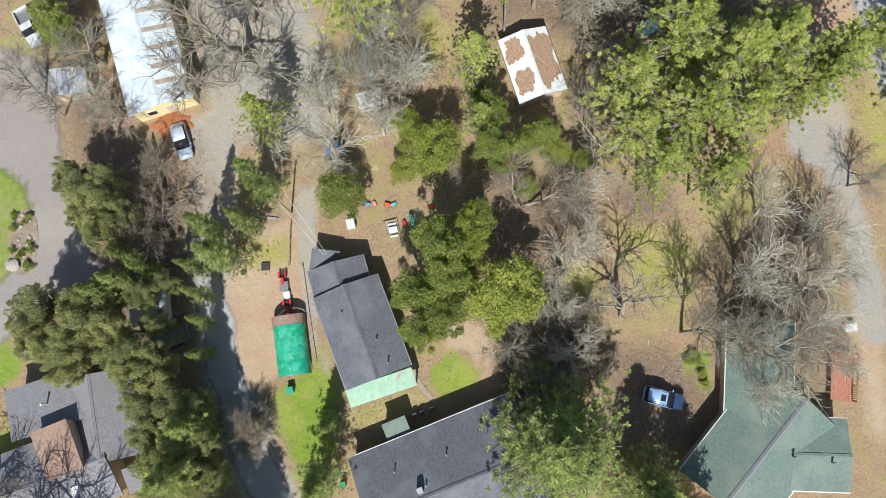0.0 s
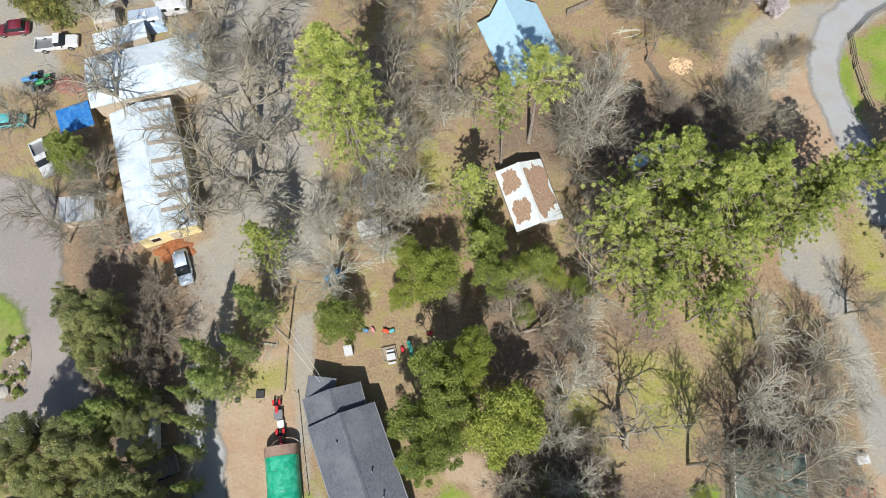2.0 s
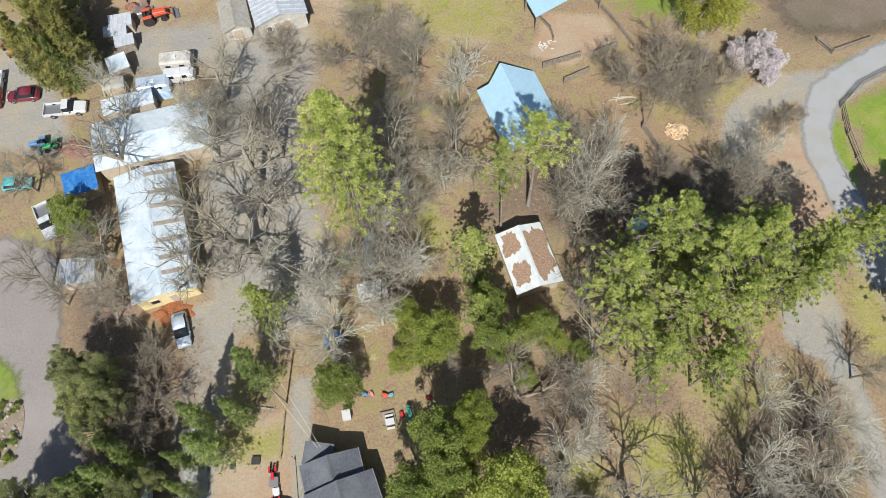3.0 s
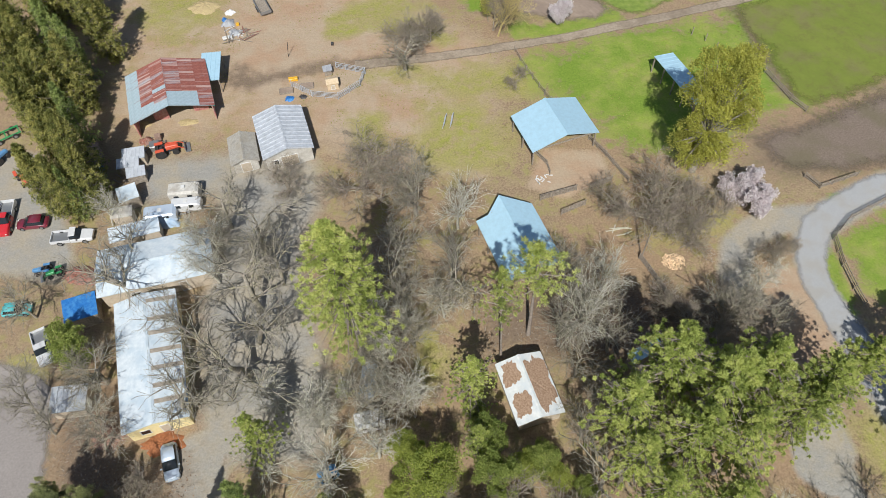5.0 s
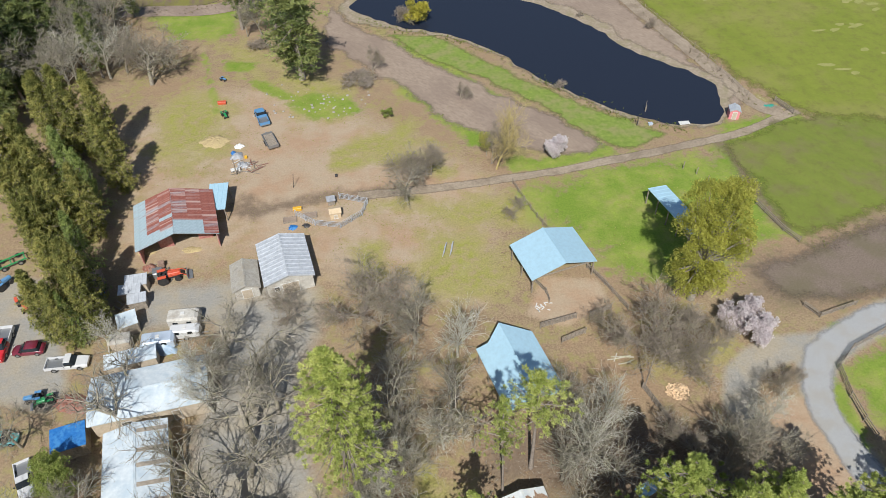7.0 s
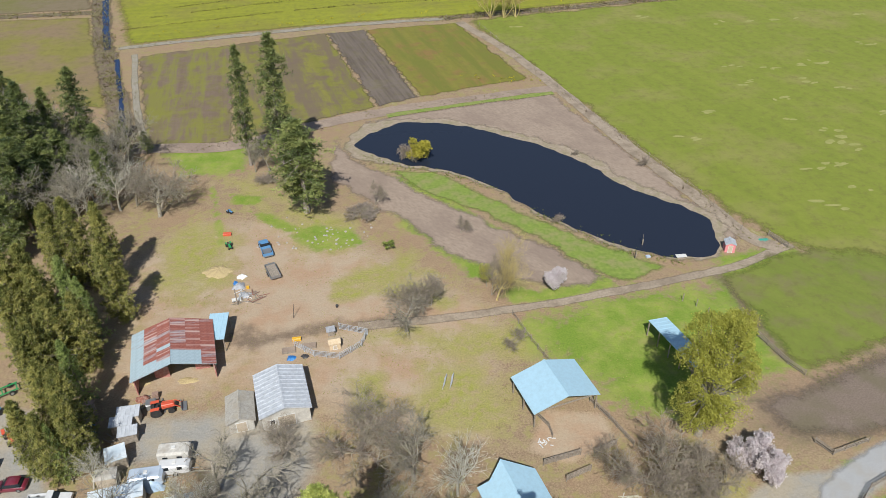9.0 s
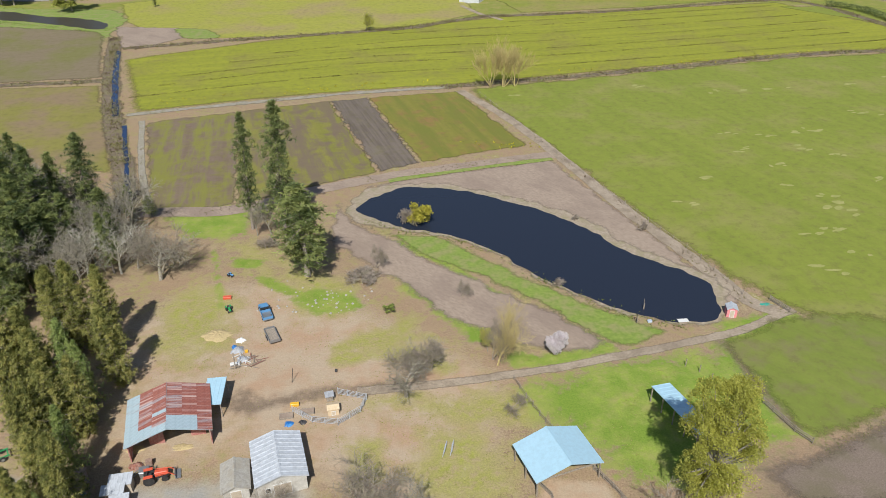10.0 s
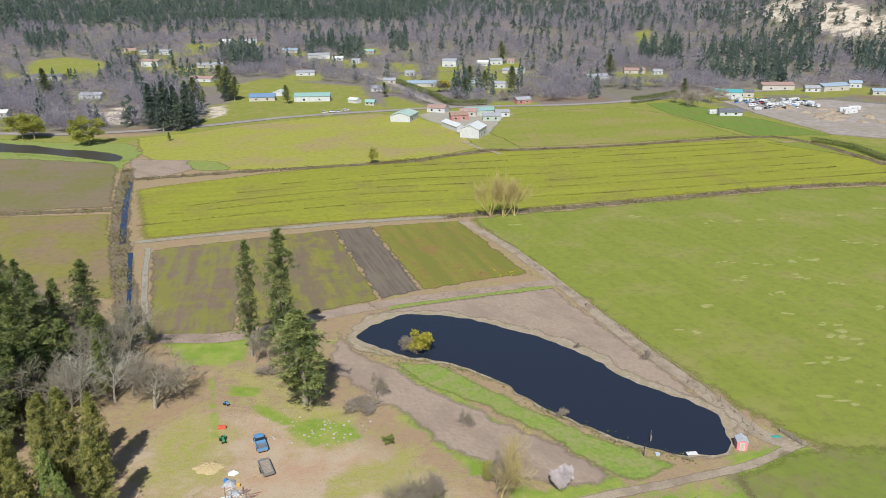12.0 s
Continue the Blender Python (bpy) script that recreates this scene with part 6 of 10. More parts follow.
grove([(-11.1, 42.1), (-4.0, 43.5), (-4.0, 33.0), (-7.9, 30.3), (-10.6, 33.1)], ["pale", "bare"], 4.6, (8, 11), 9)
grove([(-44.0, 35.3), (-40.6, 35.3), (-38.5, 27.1), (-41.7, 27.2)], ["pale", "bare"], 3.6, (6, 9), 10)
grove([(2.1, 3.0), (9.0, 1.6), (8.8, -3.3), (3.8, -3.2)], ["brown", "bare"], 4.2, (6, 9), 11)
grove([(-37.6, 25.9), (-31.6, 26.3), (-31.2, 14.2), (-35.1, 13.0)], ["bare", "brown"], 5.4, (6, 9), 12)
for at, h, w in (((-12.3, 64.8), 9, 1.3), ((-9.5, 63.0), 7, 1.1), ((27.3, 58.6), 9, 1.25), ((34.1, 57.4), 9, 1.1), ((30.8, 59.8), 8, 1.1), ((44.0, 52.0), 5, 1.0), ((-4.3, 30.3), 6, 0.8),
                 ((23.7, 60.7), 6, 0.9), ((8.4, 98.5), 9, 0.45), ((-3.1, 97.2), 8, 1.15), ((-2.2, 96.0), 7, 0.9), ((29.4, 36.5), 7, 1.0), ((-22.8, 64.1), 6, 1.0), ((-3.2, 20.0), 6, 0.9)):
    plant("brown", at, h, w)
tree_kind("olive_tree", leafy_meshes, 14.0, "tall tree in young olive-yellow leaf beside the open shelter", h=14.0, r=3.7, leaves=50000, mat=M_NEWLEAF, lobes=130, size=0.15, low=-0.15, lobe=(0.18, 0.29))
plant("olive_tree", (35.5, 66.6), 25.5, 0.8)
tree_kind("golden", bare_tree_meshes, 12.0, "slender bare tree with golden-brown twigs beside the track", h=12.0, kids=(3, 3, 2), bark=M_GOLDTWIG, stems=2, spread=0.8, girth=0.014)
for at, h, w in (((10.3, 2.7), 4.2, 1.0), ((13.5, 0.8), 4.6, 1.0), ((11.6, -1.4), 4.0, 0.9), ((15.5, -1.0), 3.6, 0.9), ((14.3, 3.8), 4.4, 0.9)):
    plant("brush", at, h, w, label="tall leafless thicket in the shade of the trees")
plant("golden", (9.3, 97.0), 13, 0.6)
plant("brown", (-60.0, 129.3), 11, 1.15, label="dark densely twigged bare tree at the wood edge")
plant("budding", (7.8, 100.8), 5, 0.6)
tree_kind("ball", bare_tree_meshes, 5.0, "round densely twigged bare tree", h=5.0, kids=(3, 3, 3), bark=M_BROWNBARK, stems=4, spread=1.2, fork=0.4)
plant("ball", (-23.1, -8.1), 5.0, 1.1)
for at, h, w in (((-41.6, -18.6), 19, 0.6), ((-45.8, -19.0), 18, 0.6), ((-49.5, -14.5), 13, 0.8)):
    plant("spread", at, h, w)
plant("pale", (15.2, 41.4), 13, 0.9, label="dead tree with bleached white limbs")
plant("blossom", (42.0, 60.3), 5.4, 1.0)
plant("blossom", (20.7, 99.9), 4.2, 0.9)
plant("brown", (3.5, 118.3), 4, 0.8)
plant("brown", (-14.3, 129.6), 6, 0.6)
plant("bush", (-10.6, 113.2), 1.8, 1.2)
plant("brush", (-17.0, 125.2), 1.8, 3.0)
plant("brush", (-14.8, 124.4), 1.4, 3.2)
plant("brush", (46.6, 145.2), 2.4, 0.9)
plant("brush", (31.7, 150.1), 1.6, 0.9)
plant("brush", (23.4, 122.9), 1.2, 2.0)
plant("brush", (-39.7, 138.8), 2.5, 1.6)
plant("brown", (10.9, 86.5), 3.0, 1.3)
tree_kind("poplar", bare_tree_meshes, 16.0, "wide fuzzy clump of bare golden-twigged poplars", h=16.0, kids=(2, 3, 1), bark=M_GOLDTWIG, stems=5, spread=0.42, up=0.5, girth=0.008, stout=0.7)
for q, h, w in (((18.2, 254.7), 17, 0.9), ((22.8, 254.5), 19, 0.95), ((27.1, 255.1), 16, 0.9)):
    plant("poplar", q, h, w)
plant("budding", (-35.0, 344), 9, 0.8)
# the yellow willow in the pond
tree_kind("willow", leafy_meshes, 4.0, "yellow willow bush standing in the pond", "shrub", h=4.0, r=2.6, leaves=3000, mat=M_WILLOW, bark=M_BROWNBARK, size=0.4, low=0.0)
plant("willow", (-5.3, 149.6), 5.2, 0.85)
plant("brush", (-7.3, 150.2), 4.2, 1.0, label="leafless brown willow bush standing in the pond")
plant("sallow", (-198.3, 399), 17, 1.1, label="yellow-green willow beside the far pond")
plant("sallow", (-246.2, 418), 15, 1.3, label="yellow-green willow beside the far pond")
plant("sallow", (-214.4, 419), 13, 1.1, label="yellow-green willow beside the far pond")
plant("sallow", (-238.7, 417), 13, 1.2, label="yellow-green willow beside the far pond")
tree_kind("roadside_fir", pine_meshes, 26.0, "tall dark conifer beside the country road", h=26.0, r=4.2, start=0.08, clumps=620, per=10, size=1.1, foliage_mat=M_HAZEDFIRS, taper=1.6, uneven=0.4, droop=(-0.3, 0.05), aspect=0.14)
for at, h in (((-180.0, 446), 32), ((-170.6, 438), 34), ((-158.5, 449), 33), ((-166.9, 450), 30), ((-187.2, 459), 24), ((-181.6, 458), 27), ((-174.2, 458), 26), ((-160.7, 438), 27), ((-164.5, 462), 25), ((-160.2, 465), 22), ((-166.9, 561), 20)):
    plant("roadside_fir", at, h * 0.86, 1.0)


# ---- far woods on the hills ----
STANDS = [[(-258, 856), (-234, 877), (-197, 831), (-178, 733), (-218, 747)], [(-171, 918), (-135, 940), (-114, 838), (-154, 840)], [(-121, 916), (-91, 889), (-81, 784), (-109, 793)], [(-70, 1018), (-42, 971), (-37, 853), (-57, 834)],
          [(290, 818), (361, 905), (420, 916), (445, 882), (338, 663), (289, 618), (236, 627)], [(458, 828), (496, 820), (579, 776), (481, 636), (373, 657)], [(-561, 999), (-494, 994), (-446, 882), (-495, 894)],
          ]
STANDS += [[(239, 888), (293, 910), (251, 753), (204, 755)], [(47, 736), (58, 744), (54, 666), (44, 667)], [(37, 635), (52, 628), (46, 580), (30, 587)], [(10, 606), (24, 612), (22, 570), (9, 572)], [(-335, 982), (-320, 981), (-291, 889), (-306, 891)]]


def inside(x, y, poly):
    hit, n_ = False, len(poly)
    for i in range(n_):
        (ax, ay), (bx, by) = poly[i], poly[i - 1]
        if (ay > y) != (by > y) and x < (bx - ax) * (y - ay) / (by - ay) + ax:
            hit = not hit
    return hit


def far_woods(name, label, n, material, region, kind, seed, keep):
    """Thousands of distant trees in one mesh: clouds of small twiggy or needle-clad pieces."""
    rng = np.random.default_rng(seed)
    V, T, made = [], [], 0
    while made < n:
        y = region[0] * (region[1] / region[0]) ** rng.uniform(0, 1)
        x = rng.uniform(-1, 1) * (0.72 * y + 60)
        if not keep(x, y, rng):
            continue
        z = hill(x, y)
        grown = 1.0 + max(0, (y - 900) / 1500)
        if kind == "conifer":
            h = rng.uniform(10, 21) * (0.85 + 0.15 * grown)
            r, m = h * rng.uniform(0.13, 0.2) * grown, 44
            t = rng.uniform(0, 1, m) ** 1.35
            a = rng.uniform(0, 6.3, m)
            rr = r * (1 - t) ** 0.85 * rng.uniform(0.35, 1.05, m) + 0.2
            c = np.stack([x + np.cos(a) * rr, y + np.sin(a) * rr, z + h * (0.08 + 0.9 * t)], 1)
            size = (0.34 * r * (1 - 0.7 * t) + 0.35)[:, None]
            e1 = rng.normal(0, 1, (m, 3)) * size
            tip = np.stack([np.zeros(m), np.zeros(m), h * 0.09 * rng.uniform(0.6, 1.6, m)], 1) + rng.normal(0, 0.4, (m, 3)) * size
            V.append(np.stack([c - e1, c + e1, c + tip], 1).reshape(-1, 3))
        else:
            h, r, m = rng.uniform(7, 13), rng.uniform(2.8, 5.2) * grown, 80
            d = rng.normal(0, 1, (m, 3))
            d /= np.linalg.norm(d, axis=1)[:, None]
            d[:, 2] = np.abs(d[:, 2])
            c = np.array([x, y, z + h * 0.3]) + d * np.array([r, r, h * 0.7]) * rng.uniform(0.35, 1.0, (m, 1))
            e1, e2 = rng.normal(0, 1, (m, 3)) * r * 0.035, rng.normal(0, 1, (m, 3)) * r * 0.1
            V.append(np.stack([c - e1, c + e1, c + e2 + d * r * 0.34], 1).reshape(-1, 3))
        T.append(np.repeat(np.clip(rng.uniform(0, 1) + rng.normal(0, 0.15, m), 0, 1), 3))
        made += 1
    v = np.concatenate(V)
    ob = new(name, mesh_np(name, v, np.arange(len(v)).reshape(-1, 3), material, tint=np.concatenate(T)))
    return tagged(ob, label, "woods", kind="stuff")


def open_land(x, y):
    """The valley floor, the meadows, bluffs, roads and the gardens of the far houses, where no woods stand."""
    if y < 430:
        return True
    for hx, hy, w, *_ in FAR_HOUSES:
        if abs(x - hx * y / hy) < w * 0.7 + 3 and -34 < y - hy < w * 0.6:
            return True
    for p_ in COVERS["meadow"] + COVERS["bluff"] + ROADSIDE:
        if inside(x, y, p_):
            return True
    return False


# the farmed valley floor up to the country road, and the ground of the storage yard
ROADSIDE = [[(-606, 456), (-229, 436), (-163, 458), (-102, 496), (-37, 523), (8, 532), (93, 540), (153, 555), (214, 580), (294, 587), (351, 568), (468, 531), (321, 221), (-0, 132), (-342, 244)], [(8, 506), (-17, 562), (-44, 628), (-72, 664), (-68, 681), (-40, 651), (-9, 590), (13, 532)],
            [(-215, 651), (-224, 689), (-205, 690), (-136, 678), (-119, 586), (-159, 566), (-176, 519)], [(-100, 545), (-87, 584), (-42, 595), (-32, 509), (-92, 498)], [(131, 598), (213, 593), (202, 559), (119, 541)], [(-160, 603), (-125, 616), (-110, 541), (-142, 531)], [(54, 774), (88, 753), (80, 681), (38, 685)]]


def keep_bare(x, y, rng):
    if open_land(x, y):
        return False
    a = x / y
    dens = 0.55 + 0.9 * wobble(x, y, 70, 1.5)
    if y > 1150 and a < -0.02:
        dens -= 0.5
    if any(inside(x, y, p_) for p_ in STANDS):
        dens -= 0.55
    return rng.uniform(0, 1) < dens


def keep_conifer(x, y, rng):
    if open_land(x, y):
        return rng.uniform(0, 1) < (0.10 if x > 350 else 0.03) and y > 800
    a = x / y
    dens = 0.035 + 0.6 * max(0, wobble(x, y, 110, 5.5) - 0.2)
    if y > 1150 and a < -0.02:
        dens += 0.7
    elif y > 1150 and a < 0.2:
        dens += 0.3
    elif y > 1000 and a < 0.5:
        dens += 0.12
    if any(inside(x, y, p_) for p_ in STANDS):
        dens += 0.32 if x > 180 else 0.6
    return rng.uniform(0, 1) < dens


far_woods("bare_woods", "grey-brown leafless woods covering the hills", 19000, M_HAZEDWOODS, (430, 3000), "bare", 5, keep_bare)
far_woods("conifer_woods", "dark green conifers scattered through the hills", 11500, M_HAZEDFIRS, (440, 3300), "conifer", 6, keep_conifer)


# dry weeds, reeds and grass standing along the ditches and field edges
def weeds(name, lines, mat, label, seed, per=3.0, width=4.0, size=0.8, broken=-0.2, tall=0.9):
    rng = np.random.default_rng(seed)
    cs, sh = [], []
    for pts, wide in lines:
        line = smooth_line(pts, 1.0)
        for x, y in line:
            k = wobble(x, y, 9.0, seed) + 0.5 * wobble(x, y, 30.0, seed + 4)
            if k < broken:
                continue
            for _ in range(rng.poisson(per * (0.6 + k))):
                u, v = rng.normal(0, 0.34 * width * wide, 2)
                cs.append((x + u, y + v, hill(x, y) + 0.05))
                sh.append(0.5 + 0.9 * wobble(x + u, y + v, 6.0, seed + 2) + rng.normal(0, 0.15))
    v, f, tint = leaf_cloud(rng, cs, 4, size, 0.16, tall, 0.3, np.clip(sh, 0, 1))
    v[:, 2] = np.maximum(v[:, 2], 0.03)
    ob = new(name, mesh_np(name, v, f, mat, tint=tint))
    return tagged(ob, label, "weeds", kind="stuff")


L_DITCH = [(-150.9, 337), (-123.6, 262.7), (-107.1, 223.9), (-89.8, 185.8), (-77.1, 157.7)]
L_NORTH = [(1.7, 255.3), (25.5, 260.2), (47.9, 265.4), (95.8, 277.9), (147.9, 291.6), (190.4, 295.5), (242.1, 289.6)]
L_FAR = [(-139.6, 317), (-96.4, 329), (-38.9, 342), (-11.5, 350), (20.6, 370), (41.6, 372), (97.5, 380), (172.6, 400), (198.5, 387), (210.8, 330)]
L_WEST = [(-231.1, 257.9), (-170.8, 264.4), (-129.1, 268.9)]
L_PLOTS = [(-105.4, 229.5), (-72.4, 239.3), (-37.6, 248.4), (1.7, 255.3)]
L_EDGE = [(-98.0, 223.7), (-84.5, 185.7), (-72.6, 157.6)]
weeds("ditch_weeds", [(L_DITCH, 1.0), (L_NORTH, 0.9), (L_FAR, 1.1), (L_WEST, 1.0)], M_WEEDS, "dry brown and pale weeds along the ditches", 3, 11.0, 4.6, 0.7, -0.6)
weeds("bank_grass", [(L_PLOTS, 1.0), (L_EDGE, 0.6), ([(6.9, 250.9), (21.9, 221.0), (33.1, 190.7), (44.0, 157.9), (54.3, 131.2), (59.8, 115.7)], 0.8), ([(-74.3, 157.6), (-50.9, 158.6), (-33.0, 168.8), (-14.4, 176.9), (5.8, 183.3), (33.1, 190.7)], 0.9)], M_WEEDS, "pale dry grass along the field tracks", 5, 3.0, 3.2, 0.38, 0.0)
weeds("pond_reeds", [([(-17.4, 151.3), (-8.4, 145.6), (0.7, 142.8), (10.4, 135.6), (18.9, 125.4), (28.6, 116.3), (37.6, 109.8), (45.1, 107.5)], 0.9), ([(-275.1, 390), (-214.4, 370), (-166.8, 350), (-160.8, 357)], 1.5)], M_TUFTGREEN, "green grass and reeds at the water's edge", 7, 7.0, 2.6, 0.4, -0.3)
weeds("edge_grass", [([(49.4, 103.2), (50.7, 96.7), (52.0, 87.2), (54.4, 81.9), (56.6, 77.9), (62.3, 79.9), (69.8, 82.8)], 1.6), ([(68.2, 110.8), (65.2, 113.3), (61.1, 121.5), (55.7, 131.6)], 1.2), ([(42.7, 73.0), (44.7, 65.0), (49.4, 64.2)], 1.6)], M_TUFTGREEN, "rough grass along the pasture edge", 8, 6.0, 3.0, 0.25, -0.5, 0.3)
# furrow lines between the rows of the flowering field
FURROWS = [[(-110.9, 248.3), (-31.9, 273.1), (50.8, 283.1), (201.9, 315)], [(-104.5, 262.0), (-33.3, 287.3), (53.2, 297.4), (185.5, 327)], [(-101.7, 273.3), (-34.4, 297.2), (55.1, 309), (182.2, 336)],
           [(-86.4, 292.0), (-20.6, 312), (57.4, 322), (186.8, 351)], [(-70.3, 306), (-5.6, 327), (59.8, 337), (181.8, 365)], [(-22.1, 337), (39.2, 349), (107.1, 360), (181.7, 378)], [(34.4, 358), (94.7, 369), (172.9, 386)]]
weeds("furrow_weeds", [(p_, 1.0) for p_ in FURROWS], M_FURROW, "dark weeds in the furrows of the flowering field", 9, 7.0, 1.0, 0.45, -0.35, 0.3)
weeds("row_flowers", [([(x0 + (x1 - x0) * s_, y0 + (y1 - y0) * s_) for x0, y0, x1, y1 in ((*[(-107.9, 241.7)][0], *[(194.8, 303)][0]),) for s_ in (0, 0.25, 0.5, 0.75, 1)], 2.0), ([(6.3, 200.3), (16.4, 198.2), (25.7, 197.9)], 1.5)], M_FLOWER, "yellow flowering weeds at the field edge", 11, 1.2, 3.0, 0.7, 0.0, 0.8)


# ---- buildings ----
def wall_prism(L, W, eave, ridge, thick=0.15, ends=True):
    """Four walls of a gabled building with thickness; the ridge runs along x."""
    bm = bmesh.new()
    for s in (-1, 1):
        y0, y1 = sorted((s * W / 2, s * (W / 2 - thick)))
        block(bm, -L / 2, y0, 0, L / 2, y1, eave)
    if ends:
        for s in (-1, 1):
            x = s * (L / 2 - thick / 2)
            prof = [(-W / 2 + thick, 0), (W / 2 - thick, 0), (W / 2 - thick, eave), (0, ridge - 0.05), (-W / 2 + thick, eave)]
            vs = [[bm.verts.new((x + o, y, z)) for y, z in prof] for o in (-thick / 2, thick / 2)]
            bm.faces.new(vs[0]), bm.faces.new(vs[1][::-1])
            for i in range(5):
                j = (i + 1) % 5
                bm.faces.new((vs[0][i], vs[0][j], vs[1][j], vs[1][i]))
    return bm


def slab_bm(L, run, rise, thick, x0=0.0, ribs=0, rib_h=0.035):
    """A roof slope from the ridge (y = 0) down to y = run; pressed with raised ribs if it is of metal."""
    line = [(-L / 2, 0.0)]
    for i in range(ribs + 1 if ribs else 0):
        x = -L / 2 + 0.06 + (L - 0.12) * i / ribs
        line += [(x - 0.06, 0.0), (x - 0.04, rib_h), (x + 0.04, rib_h), (x + 0.06, 0.0)]
    line.append((L / 2, 0.0))
    ring = line + [(L / 2, -thick), (-L / 2, -thick)]
    bm = bmesh.new()
    a = [bm.verts.new((x + x0, 0, z)) for x, z in ring]
    b = [bm.verts.new((x + x0, run, z - rise)) for x, z in ring]
    n = len(ring)
    for i in range(n):
        bm.faces.new((a[i], a[(i + 1) % n], b[(i + 1) % n], b[i]))
    bm.faces.new(a[::-1])
    bm.faces.new(b)
    return bm


def opening(parent, L, W, face, u, w, z0, h, kind="window"):
    """A window or door set in a wall: frame proud of the wall, pane behind it. face: one of x+ x- y+ y-."""
    d = {"x+": (L / 2, 1, 0), "x-": (-L / 2, -1, 0), "y+": (W / 2, 0, 1), "y-": (-W / 2, 0, -1)}[face]
    def bx(bm, u0, u1, za, zb, a, b):
        if d[1]:
            x0, x1 = sorted((d[0] + d[1] * a, d[0] + d[1] * b))
            block(bm, x0, u0, za, x1, u1, zb)
        else:
            y0, y1 = sorted((d[0] + d[2] * a, d[0] + d[2] * b))
            block(bm, u0, y0, za, u1, y1, zb)
    bm = bmesh.new()
    for u0, u1, za, zb in ((u - w / 2 - 0.08, u - w / 2, z0, z0 + h), (u + w / 2, u + w / 2 + 0.08, z0, z0 + h), (u - w / 2 - 0.08, u + w / 2 + 0.08, z0 + h, z0 + h + 0.08),
                           (u - w / 2 - 0.12, u + w / 2 + 0.12, z0 - 0.07, z0)):
        bx(bm, u0, u1, za, zb, 0.002, 0.06)
    fr = part(kind, bm, M_TRIM, parent)
    bm = bmesh.new()
    bx(bm, u - w / 2, u + w / 2, z0, z0 + h, 0.005, 0.03)
    part("pane" if kind == "window" else "leaf", bm, M_GLASS if kind == "window" else M_WALLTAN, fr)


def gable(name, cx, cy, L, W, deg, eave, rise, wall, roof, label, category="house", over=0.35, ribs=0, rib_h=0.035, thick=0.14, walls=True, posts=0, ridge_cap=True, openings=(), gutter=None, end_walls=True, z=0.0):
    """A gabled building; its ridge runs along its own x. eave: height of the wall tops."""
    ob = thing(name, cx, cy, z, deg, label, category)
    L0, W0 = L - 2 * over, W - 2 * over
    slope = rise / (W / 2)
    wall_top = eave + 0.0
    ridge = wall_top + slope * (W0 / 2)
    if walls:
        part("wall", wall_prism(L0, W0, wall_top, ridge, ends=end_walls), wall, ob)
    top = ridge + thick + 0.02
    for s in (1, -1):
        sl = part("roof", slab_bm(L, s * W / 2, rise, thick, ribs=ribs, rib_h=rib_h), roof, ob)
        sl.location = (0, 0, top)
    if ridge_cap:
        cap_mat = roof if ridge_cap is True else ridge_cap
        bm = bmesh.new()
        for s in (1, -1):
            m = Matrix.Translation((0, 0, top + 0.02)) @ Matrix.Rotation(-s * math.atan2(rise, W / 2), 4, "X")
            block(bm, -L / 2 - 0.02, min(0, s * 0.22), 0, L / 2 + 0.02, max(0, s * 0.22), 0.04, m)
        part("ridge_cap", bm, cap_mat, ob)
    if gutter:
        for s in (1, -1):
            y = s * (W / 2 + 0.05)
            part("gutter", box_bm(-L / 2, y - 0.06, top - rise - thick - 0.02, L / 2, y + 0.06, top - rise - thick + 0.1), gutter, ob)
    if posts:
        for i in range(posts):
            x = -L0 / 2 + L0 * i / (posts - 1)
            for s in (1, -1):
                part("post", box_bm(x - 0.09, s * W0 / 2 - 0.09, 0, x + 0.09, s * W0 / 2 + 0.09, wall_top + 0.12), M_WOOD, ob)
            part("tie_beam", box_bm(x - 0.06, -W0 / 2, wall_top - 0.2, x + 0.06, W0 / 2, wall_top), M_WOOD, ob)
    for o in openings:
        opening(ob, L0, W0, *o)
    return ob, top


def vent_pipe(parent, x, y, z, h=0.5, r=0.07, mat=None):
    p = part("vent_pipe", rod_bm((x, y, z - 0.2), (x, y, z + h), r), mat or M_METAL, parent)
    part("cap", rod_bm((x, y, z + h), (x, y, z + h + 0.08), r * 1.7, r * 1.2), mat or M_METAL, p)


